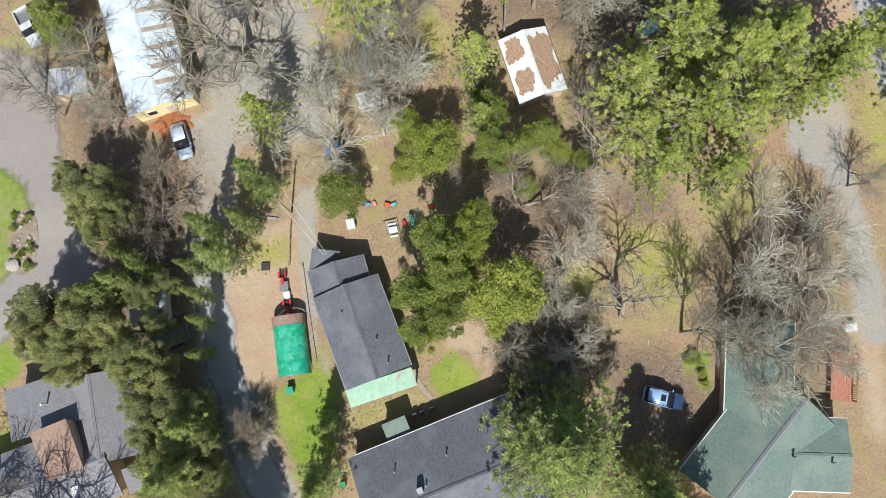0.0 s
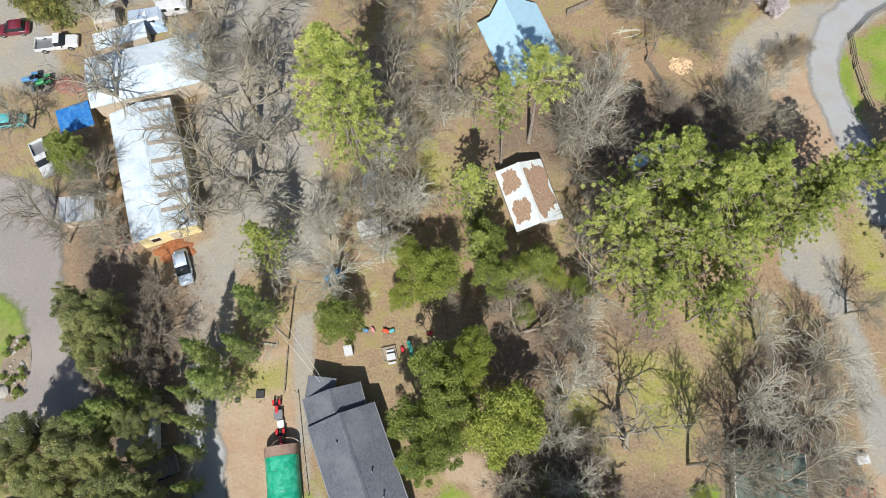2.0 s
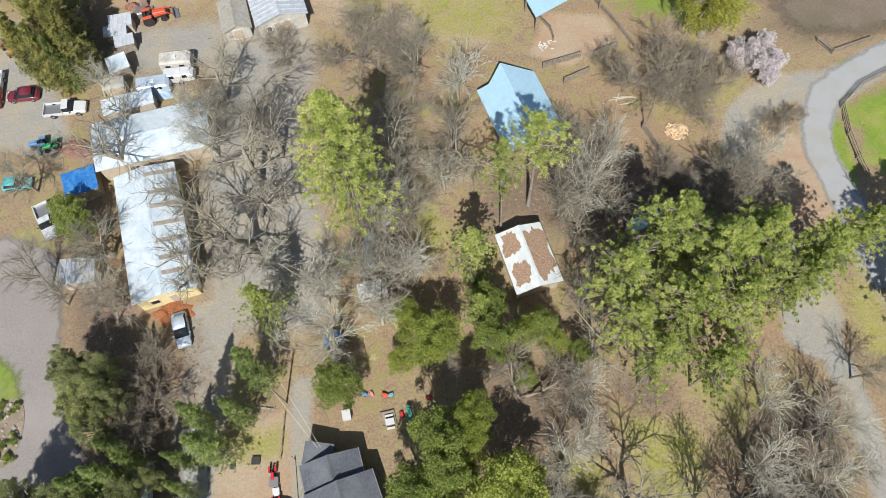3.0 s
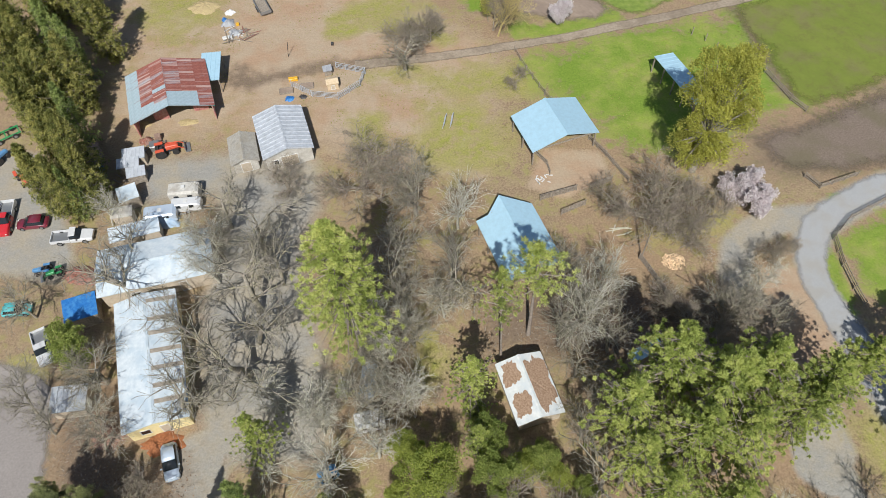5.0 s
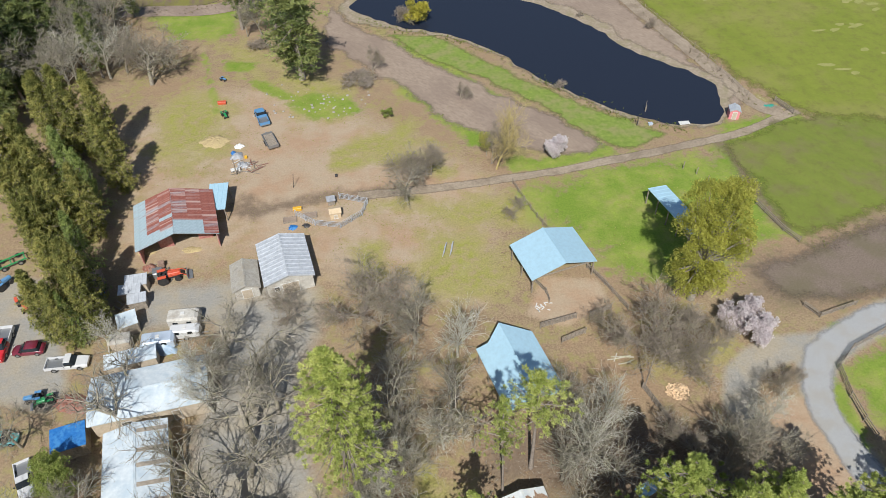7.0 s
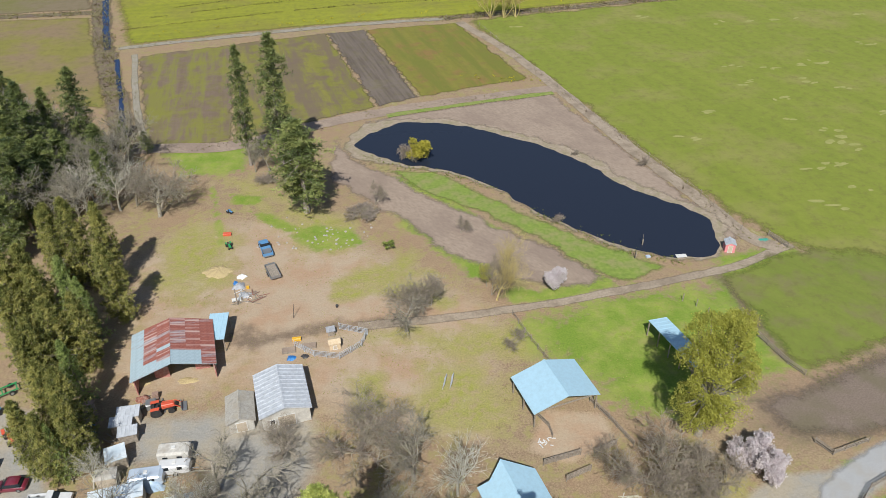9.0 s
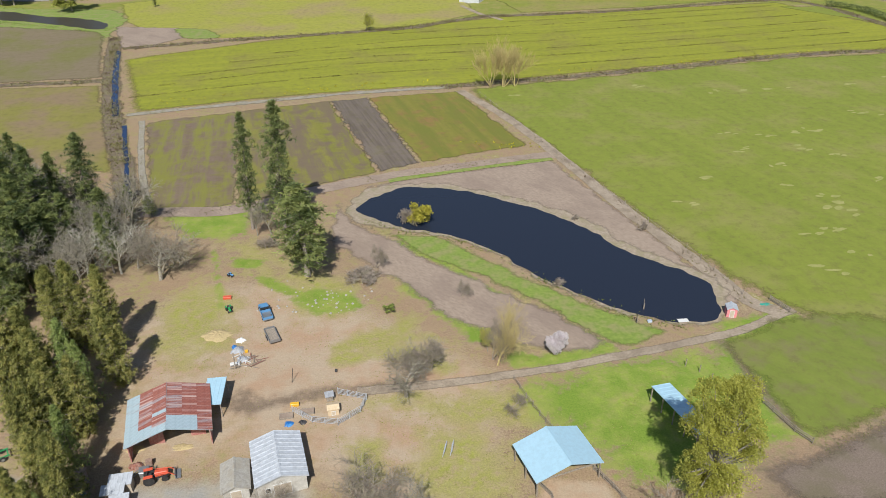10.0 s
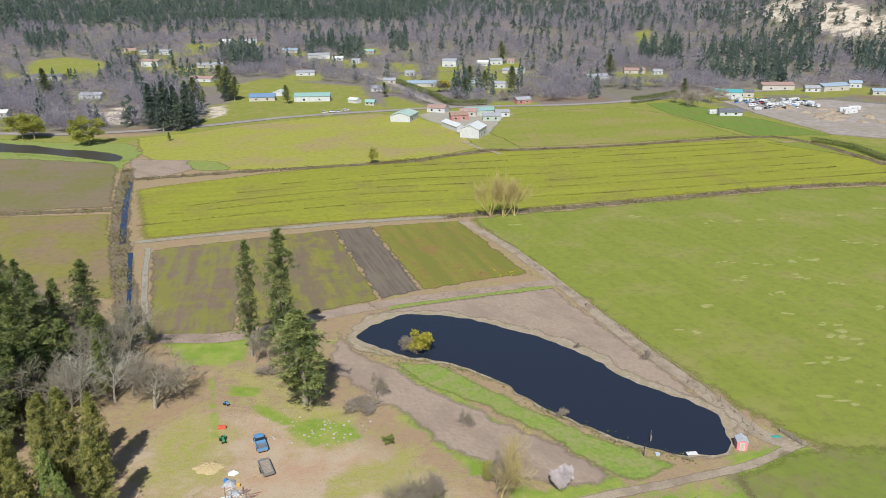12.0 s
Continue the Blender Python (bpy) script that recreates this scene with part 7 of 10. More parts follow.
def lean_roof(name, cx, cy, L, W, deg, h_low, h_high, roof, label, category="shed", posts=3, walls=None, ribs=0, high_side=1, thick=0.1):
    """A one-slope roof on posts or walls; slope runs across y."""
    ob = thing(name, cx, cy, 0, deg, label, category)
    rise = h_high - h_low
    r = part("roof", slab_bm(L, -high_side * W, rise, thick, ribs=ribs), roof, ob)
    r.location = (0, high_side * W / 2, h_high + thick)
    if walls:
        bm = bmesh.new()
        lo, hi = (-W / 2 + 0.2, W / 2 - 0.2)
        a, b = (h_low, h_high) if high_side > 0 else (h_high, h_low)
        for y, h in ((lo, a + 0.04), (hi, b - 0.08)):
            block(bm, -L / 2 + 0.2, y - 0.06, 0, L / 2 - 0.2, y + 0.06, h)
        for x in (-L / 2 + 0.26, L / 2 - 0.26):
            block(bm, x - 0.06, lo + 0.06, 0, x + 0.06, hi - 0.06, min(a, b))
        part("wall", bm, walls, ob)
    else:
        for i in range(posts):
            x = -L / 2 + 0.2 + (L - 0.4) * i / (posts - 1)
            for s in (1, -1):
                h = (h_high if s == high_side else h_low) - 0.02
                part("post", box_bm(x - 0.08, s * (W / 2 - 0.15) - 0.08, 0, x + 0.08, s * (W / 2 - 0.15) + 0.08, h + 0.05), M_WOOD, ob)
    return ob


# dark-roofed house in the middle with its annex and porch
house, top = gable("house", -10.75, 2.84, 10.60, 7.44, -70.18, 2.7, 1.4, M_WALLGREEN, M_SHINGLE, "house with dark grey shingle roof and pale green porch roof", gutter=M_METAL,
                   openings=(("y+", -2.5, 1.2, 0.9, 1.1), ("y+", 2.0, 1.2, 0.9, 1.1), ("y-", -2.0, 1.2, 0.9, 1.1), ("y-", 2.4, 0.9, 0.02, 2.0, "door")))
vent_pipe(house, 1.5, 1.3, top - 0.5)
vent_pipe(house, 4.2, 1.6, top - 0.65, 0.7)
vent_pipe(house, -2.5, -1.2, top - 0.45, 0.4)
annex, top = gable("house_annex", -13.26, 8.89, 3.25, 6.36, -74.29, 2.35, 1.2, M_WALLGREEN, M_SHINGLE, "low house annex with dark shingle roof", gutter=M_METAL)
lean_roof("porch", -14.83, 10.74, 2.40, 3.06, 82.69, 2.2, 2.5, M_SHINGLE, "small dark porch roof with pale edges", "porch")
lean_roof("porch", -8.75, -3.18, 7.50, 2.03, 17.28, 2.1, 2.5, M_GREENMETAL, "porch roof of faded green metal with rust spots", "porch", posts=4)
# long dark house
house2, top = gable("house", -1.40, -13.14, 18.60, 12.60, 20.37, 2.7, 2.2, M_WALLTAN, M_SHINGLE, "long house with dark shingle roof and white gutter", gutter=M_TRIM,
                    openings=(("y+", -4.0, 1.4, 0.9, 1.1), ("y+", 0.0, 0.9, 0.02, 2.0, "door"), ("y+", 3.0, 1.4, 0.9, 1.1), ("y-", 0.0, 1.4, 0.9, 1.1)))
for x, y, d in ((-5.0, 3.4, 1.0), (-2.4, 1.0, 0.35), (0.6, 3.0, 0.9)):
    vent_pipe(house2, x, y, top - d, 0.4)
part("chimney", box_bm(-3.4, 0.6, top - 0.6, -2.8, 1.2, top + 0.5), M_METAL, house2)
lean_roof("garden_shed", -7.17, -7.56, 2.66, 2.04, 20.79, 2.1, 2.4, M_SHINGLE_GREEN, "small shed with grey-green roof beside the house", "shed", walls=M_WALLTAN)
# grey-roofed house at the south west
house3, top = gable("house", -44.03, -11.86, 13.89, 8.35, 19.20, 2.8, 1.5, M_WALLTAN, M_SHINGLE_LIGHT, "rambling house with pale grey shingle roof under trees", gutter=M_METAL, openings=(("y+", 0, 1.4, 0.9, 1.1),))
vent_pipe(house3, 3.0, -1.6, top - 0.5)
part("skylight", box_bm(2.4, -2.6, top - 0.95, 3.3, -1.7, top - 0.5), M_TRIM, house3)
wing, top = gable("house_wing", -38.90, -5.59, 9.36, 7.89, -79.34, 2.8, 1.5, M_WALLTAN, M_SHINGLE_LIGHT, "grey shingled wing of the rambling house", gutter=M_METAL, openings=(("y+", 1, 1.4, 0.9, 1.1),))
lean_roof("house_wing", -44.50, -4.05, 8.24, 5.53, 16.76, 3.1, 3.9, M_SHINGLE_LIGHT, "low grey shingled room with stove pipe", "roof", walls=M_WALLTAN, high_side=-1)
pipe = thing("stove_pipe", *(-44.3, -4.0), 3.4, 0, "white stove pipe standing on the roof", "pipe")
part("pipe", rod_bm((0, 0, 0), (0, 0, 1.3), 0.09), M_TRIM, pipe)
part("cap", rod_bm((0, 0, 1.3), (0, 0, 1.45), 0.16, 0.1), M_TRIM, pipe)
lean_roof("house_wing", -42.08, -8.64, 3.97, 5.33, 20.70, 5.0, 5.4, M_SHINGLE_BROWN, "raised flat roof of faded red-brown roofing", "roof", walls=M_WALLTAN)
lean_roof("house_wing", -34.04, -11.72, 3.86, 2.78, 19.89, 2.6, 2.9, M_SHINGLE_LIGHT, "small grey roofed room beside the house", "roof", walls=M_WALLTAN)
# green-roofed house at the south east
house4, top = gable("house", 30.74, -10.47, 13.94, 10.08, -131.75, 2.7, 1.6, M_WALLTAN, M_SHINGLE_GREEN, "large house with faded green shingle roof", ridge_cap=M_METAL, gutter=M_TRIM,
                    openings=(("y+", 0, 1.4, 0.9, 1.1), ("y+", 3.5, 1.4, 0.9, 1.1), ("y-", 0.0, 1.4, 0.9, 1.1)))
vent_pipe(house4, -1.5, 2.6, top - 0.7, 0.8, 0.12)
gable("house_wing", 31.49, -2.30, 10.75, 7.12, -96.62, 2.6, 1.3, M_WALLTAN, M_SHINGLE_GREEN, "green shingled wing under the bare tree", gutter=M_TRIM)
wing4, top = gable("house_wing", 36.09, -11.01, 7.25, 7.40, -3.09, 2.75, 0.7, M_WALLTAN, M_SHINGLE_GREEN, "green shingled wing with white ridge", gutter=M_TRIM)
vent_pipe(wing4, 1.6, -0.7, top - 0.3, 0.9, 0.1)
deck = thing("deck", *(40.9, -3.2), 0, -8, "raised deck stained red with wooden railing", "deck")
for i in range(9):
    part("board", box_bm(-1.2 + i * 0.27, -2.6, 0.95, -0.95 + i * 0.27, 2.6, 1.0), M_DECK, deck)
for x in (-1.1, 1.1):
    for y in (-2.5, -0.8, 0.9, 2.5):
        part("post", box_bm(x - 0.06, y - 0.06, 0, x + 0.06, y + 0.06, 1.95 if x > 0 else 0.95), M_DECK, deck)
part("rail", box_bm(1.04, -2.6, 1.95, 1.16, 2.6, 2.03), M_DECK, deck)
for i in range(24):
    part("baluster", box_bm(1.08, -2.45 + i * 0.21, 1.0, 1.12, -2.41 + i * 0.21, 1.95), M_DECK, deck)

# long white-roofed building
long_b, top = gable("workshop", -35.89, 37.29, 17.67, 7.63, -73.72, 3.0, 0.75, M_WALLYELLOW, M_WHITEROOF, "long low building with patched white roof and cream end wall", "building",
                    openings=(("x+", 0.6, 0.9, 0.02, 2.0, "door"), ("x+", -1.6, 1.0, 1.0, 0.9), ("y+", -5.0, 1.2, 1.0, 0.9), ("y+", 0.0, 1.2, 1.0, 0.9), ("y+", 5.0, 1.2, 1.0, 0.9)))
m_s = math.atan2(0.75, 3.82)
for i, u in enumerate((-7.6, -4.9, -2.9, -0.4, 1.9, 4.2, 6.2)):
    bm = bmesh.new()
    block(bm, u - 0.28, 0.3, 0.012, u + 0.28, 3.8, 0.03, Matrix.Translation((0, 0, top)) @ Matrix.Rotation(-m_s, 4, "X"))
    part("roof_strip", bm, M_STRIPS, long_b, "bare weathered strip between white sheets")
gable("workshop", -38.11, 51.01, 14.79, 7.41, 13.73, 3.0, 0.7, M_WALLTAN, M_WHITEROOF, "low building with bright white roof beside the workshop", "building", openings=(("y-", -3, 1.2, 1.0, 0.9), ("y-", 3, 0.9, 0.02, 2.0, "door")))
lean_roof("shed", -42.40, 56.56, 6.74, 2.34, 16.38, 2.3, 2.6, M_WHITEROOF, "low shed with white roof", "shed", walls=M_WALLTAN)
lean_roof("shed", -44.92, 63.19, 2.77, 2.55, 24.68, 2.1, 2.4, M_WHITEROOF, "small shed with white roof", "shed", walls=M_WALLTAN)
lean_roof("shed", -45.91, 70.80, 3.27, 1.91, 10.01, 1.8, 2.2, M_ZINC, "low hutch with grey metal roof", "shed", walls=M_WALLTAN, ribs=5)
lean_roof("shed", -46.40, 69.12, 3.24, 1.65, 9.91, 1.7, 2.0, M_ZINC, "low hutch with blue-grey metal roof", "shed", walls=M_WOOD, ribs=5)
lean_roof("shed", -44.84, 67.38, 2.72, 1.69, 14.27, 1.7, 2.0, M_ZINC, "low hutch with blue-grey metal roof", "shed", walls=M_WOOD, ribs=5)
lean_roof("shed", -45.07, 59.94, 2.91, 1.67, 10.04, 1.9, 2.2, M_WALLWHITE, "low shed with pale dusty roof", "shed", walls=M_WALLTAN)
lean_roof("shed", -52.22, 70.49, 2.15, 4.36, 4.15, 2.1, 2.4, M_SHINGLE_BROWN, "small dark shed under the cedars", "shed", walls=M_WOOD)
lean_roof("shed", -46.56, 44.74, 4.13, 3.37, 19.43, 2.3, 2.6, M_TARPBLUE, "lean-to covered with a bright blue tarp", "lean-to", walls=M_WOOD)
lean_roof("shed", -44.69, 32.64, 4.19, 3.19, 5.32, 2.1, 2.4, M_ZINC, "small shed with grey metal roof under bare twigs", "shed", walls=M_WALLTAN, ribs=6)
# white-roofed shed with fallen needles
shed, top = gable("shed", 8.97, 32.59, 7.96, 5.73, -74.19, 2.5, 0.8, M_WALLTAN, M_PAINTEDROOF, "shed with white roof partly covered by fallen brown needles", "shed",
                  openings=(("y-", 0, 1.2, 0.9, 0.9),))
m_r = math.atan2(0.8, 2.87)
for s, x0, x1, y0, y1, seed in ((-1, -3.8, -0.5, 0.5, 2.75, 1), (-1, 0.1, 3.4, 0.5, 2.7, 2), (1, -3.7, 3.75, 0.1, 2.8, 3)):
    n = 72
    vs = []
    for k in range(n):
        a = k * 2 * math.pi / n
        rr = 0.97 + 0.5 * noise.noise(Vector((math.cos(a) * 1.3, math.sin(a) * 1.3, seed * 3.3))) + 0.09 * noise.noise(Vector((math.cos(a) * 13, math.sin(a) * 13, seed * 5.3))) + 0.2 * noise.noise(Vector((math.cos(a) * 5, math.sin(a) * 5, seed * 7.1)))
        ca, sa = math.cos(a), math.sin(a)
        q = (abs(ca) ** 4 + abs(sa) ** 4) ** -0.25
        vs.append(((x0 + x1) / 2 + (x1 - x0) / 2 * ca * q * rr * 0.95, s * ((y0 + y1) / 2 + (y1 - y0) / 2 * sa * q * rr * 0.9)))
    bm = bmesh.new()
    face = bm.faces.new([bm.verts.new((x, y, top + 0.01 - abs(y) * math.tan(m_r) * 1.0)) for x, y in vs])
    got = bmesh.ops.extrude_face_region(bm, geom=[face])
    bmesh.ops.translate(bm, verts=[g for g in got["geom"] if isinstance(g, bmesh.types.BMVert)], vec=(0, 0, 0.05))
    part("needle_litter", bm, M_NEEDLES, shed, "drift of fallen brown needles")
# open pavilion with blue roof
pav, top = gable("pavilion", 9.35, 52.75, 10.28, 8.16, -70.39, 3.0, 1.3, M_WOOD, M_BLUEMETAL, "pole barn with pale blue metal roof and peaked hood", "barn", walls=False, posts=4)
for v_ in (-2.4, 4.08):
    z_ = top - abs(v_) * 1.3 / 4.08
    hood = [(-5.14, 0.0, top), (-7.2, 0.0, top), (-5.14, v_, z_)]
    raw("hay_hood", hood + [(x, y, z - 0.14) for x, y, z in hood], [(0, 1, 2), (3, 5, 4), (0, 3, 4, 1), (1, 4, 5, 2), (2, 5, 3, 0)], M_BLUEMETAL, pav)
    part("rafter", rod_bm((-7.1, 0.0, top - 0.22), (-5.14, v_, z_ - 0.22), 0.07, sides=6), M_WOOD, pav)
gable("hay_barn", 16.03, 73.43, 7.75, 10.62, -70.16, 3.1, 1.7, M_WOOD, M_BLUEMETAL, "open pole barn with pale blue metal roof", "barn", walls=False, posts=3)
lean_roof("loafing_shed", 36.89, 82.66, 11.57, 3.59, -68.95, 2.6, 3.1, M_BLUEMETAL, "long open shelter with pale blue metal roof", "shelter", posts=5, ribs=14, high_side=-1)
lean_roof("shed", 23.17, 37.00, 4.46, 1.40, 28.21, 2.3, 2.6, M_BLUEMETAL, "small shed with blue metal roof under the pines", "shed", walls=M_WOOD)
# grey metal building and its neighbour
gable("garage", -24.07, 73.54, 9.10, 7.52, -72.64, 2.8, 1.2, M_WALLWHITE, M_ZINC, "white walled garage with ribbed zinc roof", "garage", ribs=11, rib_h=0.1, openings=(("x+", 0, 2.4, 0.02, 2.1, "door"), ("x+", -2.0, 0.6, 1.0, 0.8)))
gable("old_shed", -29.76, 71.01, 5.78, 4.18, -75.01, 2.1, 0.9, M_WALLWHITE, M_DUSTYROOF, "small old shed with dusty pale grey roof", "shed", openings=(("x+", 0, 1.4, 0.02, 1.8, "door"),))
# rusty barn: roof sheets are single pieces
bx = (-42.58, 82.48, 10.98, 12.45, -72.56)
barn, top = gable("barn", *bx, 3.2, 2.0, M_WALLRED, M_RUSTROOF, "old red barn with rusted and grey metal roof sheets", "barn", ribs=0, ridge_cap=True, end_walls=False, thick=0.08)
L, W = bx[2], bx[3]
sl = math.hypot(W / 2, 2.0)
cols, rows_n = 14, 3
sheet_mesh = None
for s in (1, -1):
    for i in range(cols):
        for j in range(rows_n):
            w_, h_ = L / cols, sl / rows_n
            if sheet_mesh is None:
                bm = slab_bm(w_, h_ * 1.03, 0.0, 0.012, ribs=4, rib_h=0.03)
                pc = part("sheet", bm, M_RUSTROOF, barn)
                sheet_mesh = pc.data
            else:
                pc = new("sheet", sheet_mesh)
                pc.parent = barn
            base = Matrix.Translation((0, 0, top + 0.01)) @ Matrix.Rotation(-math.atan2(2.0, W / 2), 4, "X")
            if s < 0:
                base = Matrix.Rotation(math.pi, 4, "Z") @ base
            pc.matrix_basis = base @ Matrix.Translation(((i - cols / 2 + 0.5) * w_, j * h_, 0.02 * (rows_n - j)))
            grey_band = (s > 0 and i >= 10 and j < 2) or (s < 0 and (j == 2 or i < 2)) or random.random() < 0.05
            pc["rust"] = 0.08 if grey_band else 0.5
lean_roof("barn_annex", -37.15, 88.04, 3.11, 6.12, 5.50, 2.7, 3.1, M_BLUEMETAL, "metal roofed annex with teal edge beside the barn", "annex", posts=2, ribs=4)
part("fascia", box_bm(-L / 2 - 0.06, W / 2 - 0.1, top - 2.12, L / 2, W / 2 + 0.08, top - 2.02), M_TEAL, barn, "teal painted eave board")
# shed by the pond
gable("pump_shed", 54.75, 111.03, 2.1, 2.1, -98.72, 1.7, 0.5, M_PINKPAINT, M_ZINC, "little pink shed with white roof beside the pond", "shed", over=0.12, openings=(("x+", 0, 0.7, 0.02, 1.5, "door"),))


def far_house(at, L, W, deg, wall, roof, label, eave=2.8, rise=1.6):
    return gable("house", at[0], at[1], L, W, deg, eave, rise, wall, roof, label, "house", z=hill(*at),
                 openings=(("y-", -L * 0.22, 1.4, 0.9, 1.2), ("y-", L * 0.2, 1.4, 0.9, 1.2)))


M_FARWALL = surface("far_white_wall", (0.45, 0.46, 0.47), (0.62, 0.63, 0.63), 1.5, 0.7, local=True, bump=0.0)
M_FARTAN = surface("far_pale_wall", (0.40, 0.37, 0.33), (0.55, 0.51, 0.46), 1.5, 0.8, local=True, bump=0.0)
M_FARGREY = surface("far_grey_roof", (0.22, 0.23, 0.26), (0.36, 0.37, 0.40), 1.0, 0.8, local=True)
M_FARGREEN = sheet_metal("far_green_roof", (0.30, 0.48, 0.45))
M_FARWHITE = sheet_metal("far_white_roof", (0.75, 0.77, 0.76))
M_FARPALE = sheet_metal("far_pale_green_roof", (0.50, 0.64, 0.56))
M_FARBLUE = surface("far_slate_blue_roof", (0.10, 0.17, 0.30), (0.17, 0.27, 0.42), 1.0, 0.8, local=True)
far_house((-23.8, 470), 19, 14, 75, M_FARWALL, M_FARPALE, "white farm building with pale green metal roof", 4, 2)
far_house((19.0, 413), 16, 12, 70, M_FARWALL, M_FARWHITE, "bright white metal barn", 5, 2.5)
far_house((7.9, 436), 22, 7, 115, M_FARWALL, M_FARWHITE, "long low white greenhouse", 3, 1.5)
far_house((11.8, 468), 12, 9, 10, M_WALLRED, M_SHINGLE_BROWN, "farm shed with red roof", 3.5, 1.6)
far_house((26.2, 487), 20, 10, 5, M_WALLGREEN, M_FARGREEN, "farm house with blue-grey roof", 3.5, 1.8)
far_house((33.2, 466), 12, 8, 0, M_WALLGREEN, M_FARGREY, "grey farm shed with low roof", 3.2, 1.5)
far_house((41.1, 481), 10, 8, 5, M_FARWALL, M_FARGREY, "small house with grey roof", 3, 1.5)
far_house((-99, 560), 28, 11, 3, M_FARWALL, M_FARGREEN, "long barn with teal metal roof and white walls", 4, 2.2)
far_house((-139.2, 565), 20, 12, 8, M_FARTAN, M_FARBLUE, "house with dark blue roof", 3, 2.4)
far_house((-131.2, 590), 10, 9, 80, M_FARWALL, M_FARWHITE, "white outbuilding beside the barn", 3, 1.5)
far_house((-65.2, 548), 10, 6, 140, M_FARWALL, M_FARWHITE, "small white arched greenhouse", 2.5, 1.5)
far_house((-51.9, 608), 14, 10, 10, M_FARWALL, M_FARGREY, "house with grey roof", 3, 1.8)
FAR_ROOFS = {"grey": M_FARGREY, "white": M_FARWHITE, "green": M_FARGREEN, "slate": M_SHINGLE, "red": surface("far_red_roof", (0.25, 0.16, 0.14), (0.38, 0.26, 0.23), 1.0, 0.8, local=True),
             "blue": surface("far_blue_roof", (0.20, 0.27, 0.36), (0.32, 0.40, 0.48), 1.0, 0.8, local=True), "teal": sheet_metal("far_teal_roof", (0.12, 0.42, 0.45))}
FAR_WALLS = {"white": M_FARWALL, "tan": M_FARTAN, "red": M_WALLRED, "blue": M_SILVER}
for x, y, w, eave, roof, wall in FAR_HOUSES:
    far_house((x, y), w, min(12, w * 0.6), (x * 7.3 + y * 3.1) % 44 - 22, FAR_WALLS[wall], FAR_ROOFS[roof], f"distant {wall} house with {roof} roof among bare trees", eave, 1.9)


# ---- vehicles ----
def loft_bm(sections):
    """A body from cross-sections along x: each is x, half width, bottom, top, and how much the top draws in."""
    bm = bmesh.new()
    rings = []
    for x, w, z0, z1, t in sections:
        r = 0.12 * (z1 - z0)
        pts = [(-w + 0.03, z0), (w - 0.03, z0), (w, z0 + 0.1), (w, z0 + (z1 - z0) * 0.55), (w * t + r * 0.2, z1 - r), (w * t - r, z1), (-w * t + r, z1), (-w * t - r * 0.2, z1 - r), (-w, z0 + (z1 - z0) * 0.55), (-w, z0 + 0.1)]
        rings.append([bm.verts.new((x, y, z)) for y, z in pts])
    n = len(rings[0])
    for a, b in zip(rings, rings[1:]):
        for i in range(n):
            bm.faces.new((a[i], a[(i + 1) % n], b[(i + 1) % n], b[i]))
    bm.faces.new(rings[0][::-1])
    bm.faces.new(rings[-1])
    return bm


def wheels(ob, xs, half, r=0.33, w=0.22):
    for x in xs:
        for s in (-1, 1):
            y = s * half
            ty = part("tyre", rod_bm((x, y - w / 2, r), (x, y + w / 2, r), r, sides=16), M_BLACK, ob)
            part("rim", rod_bm((x, y + s * w / 2 - 0.02, r), (x, y + s * (w / 2 + 0.015), r), r * 0.6, sides=12), M_METAL, ty)


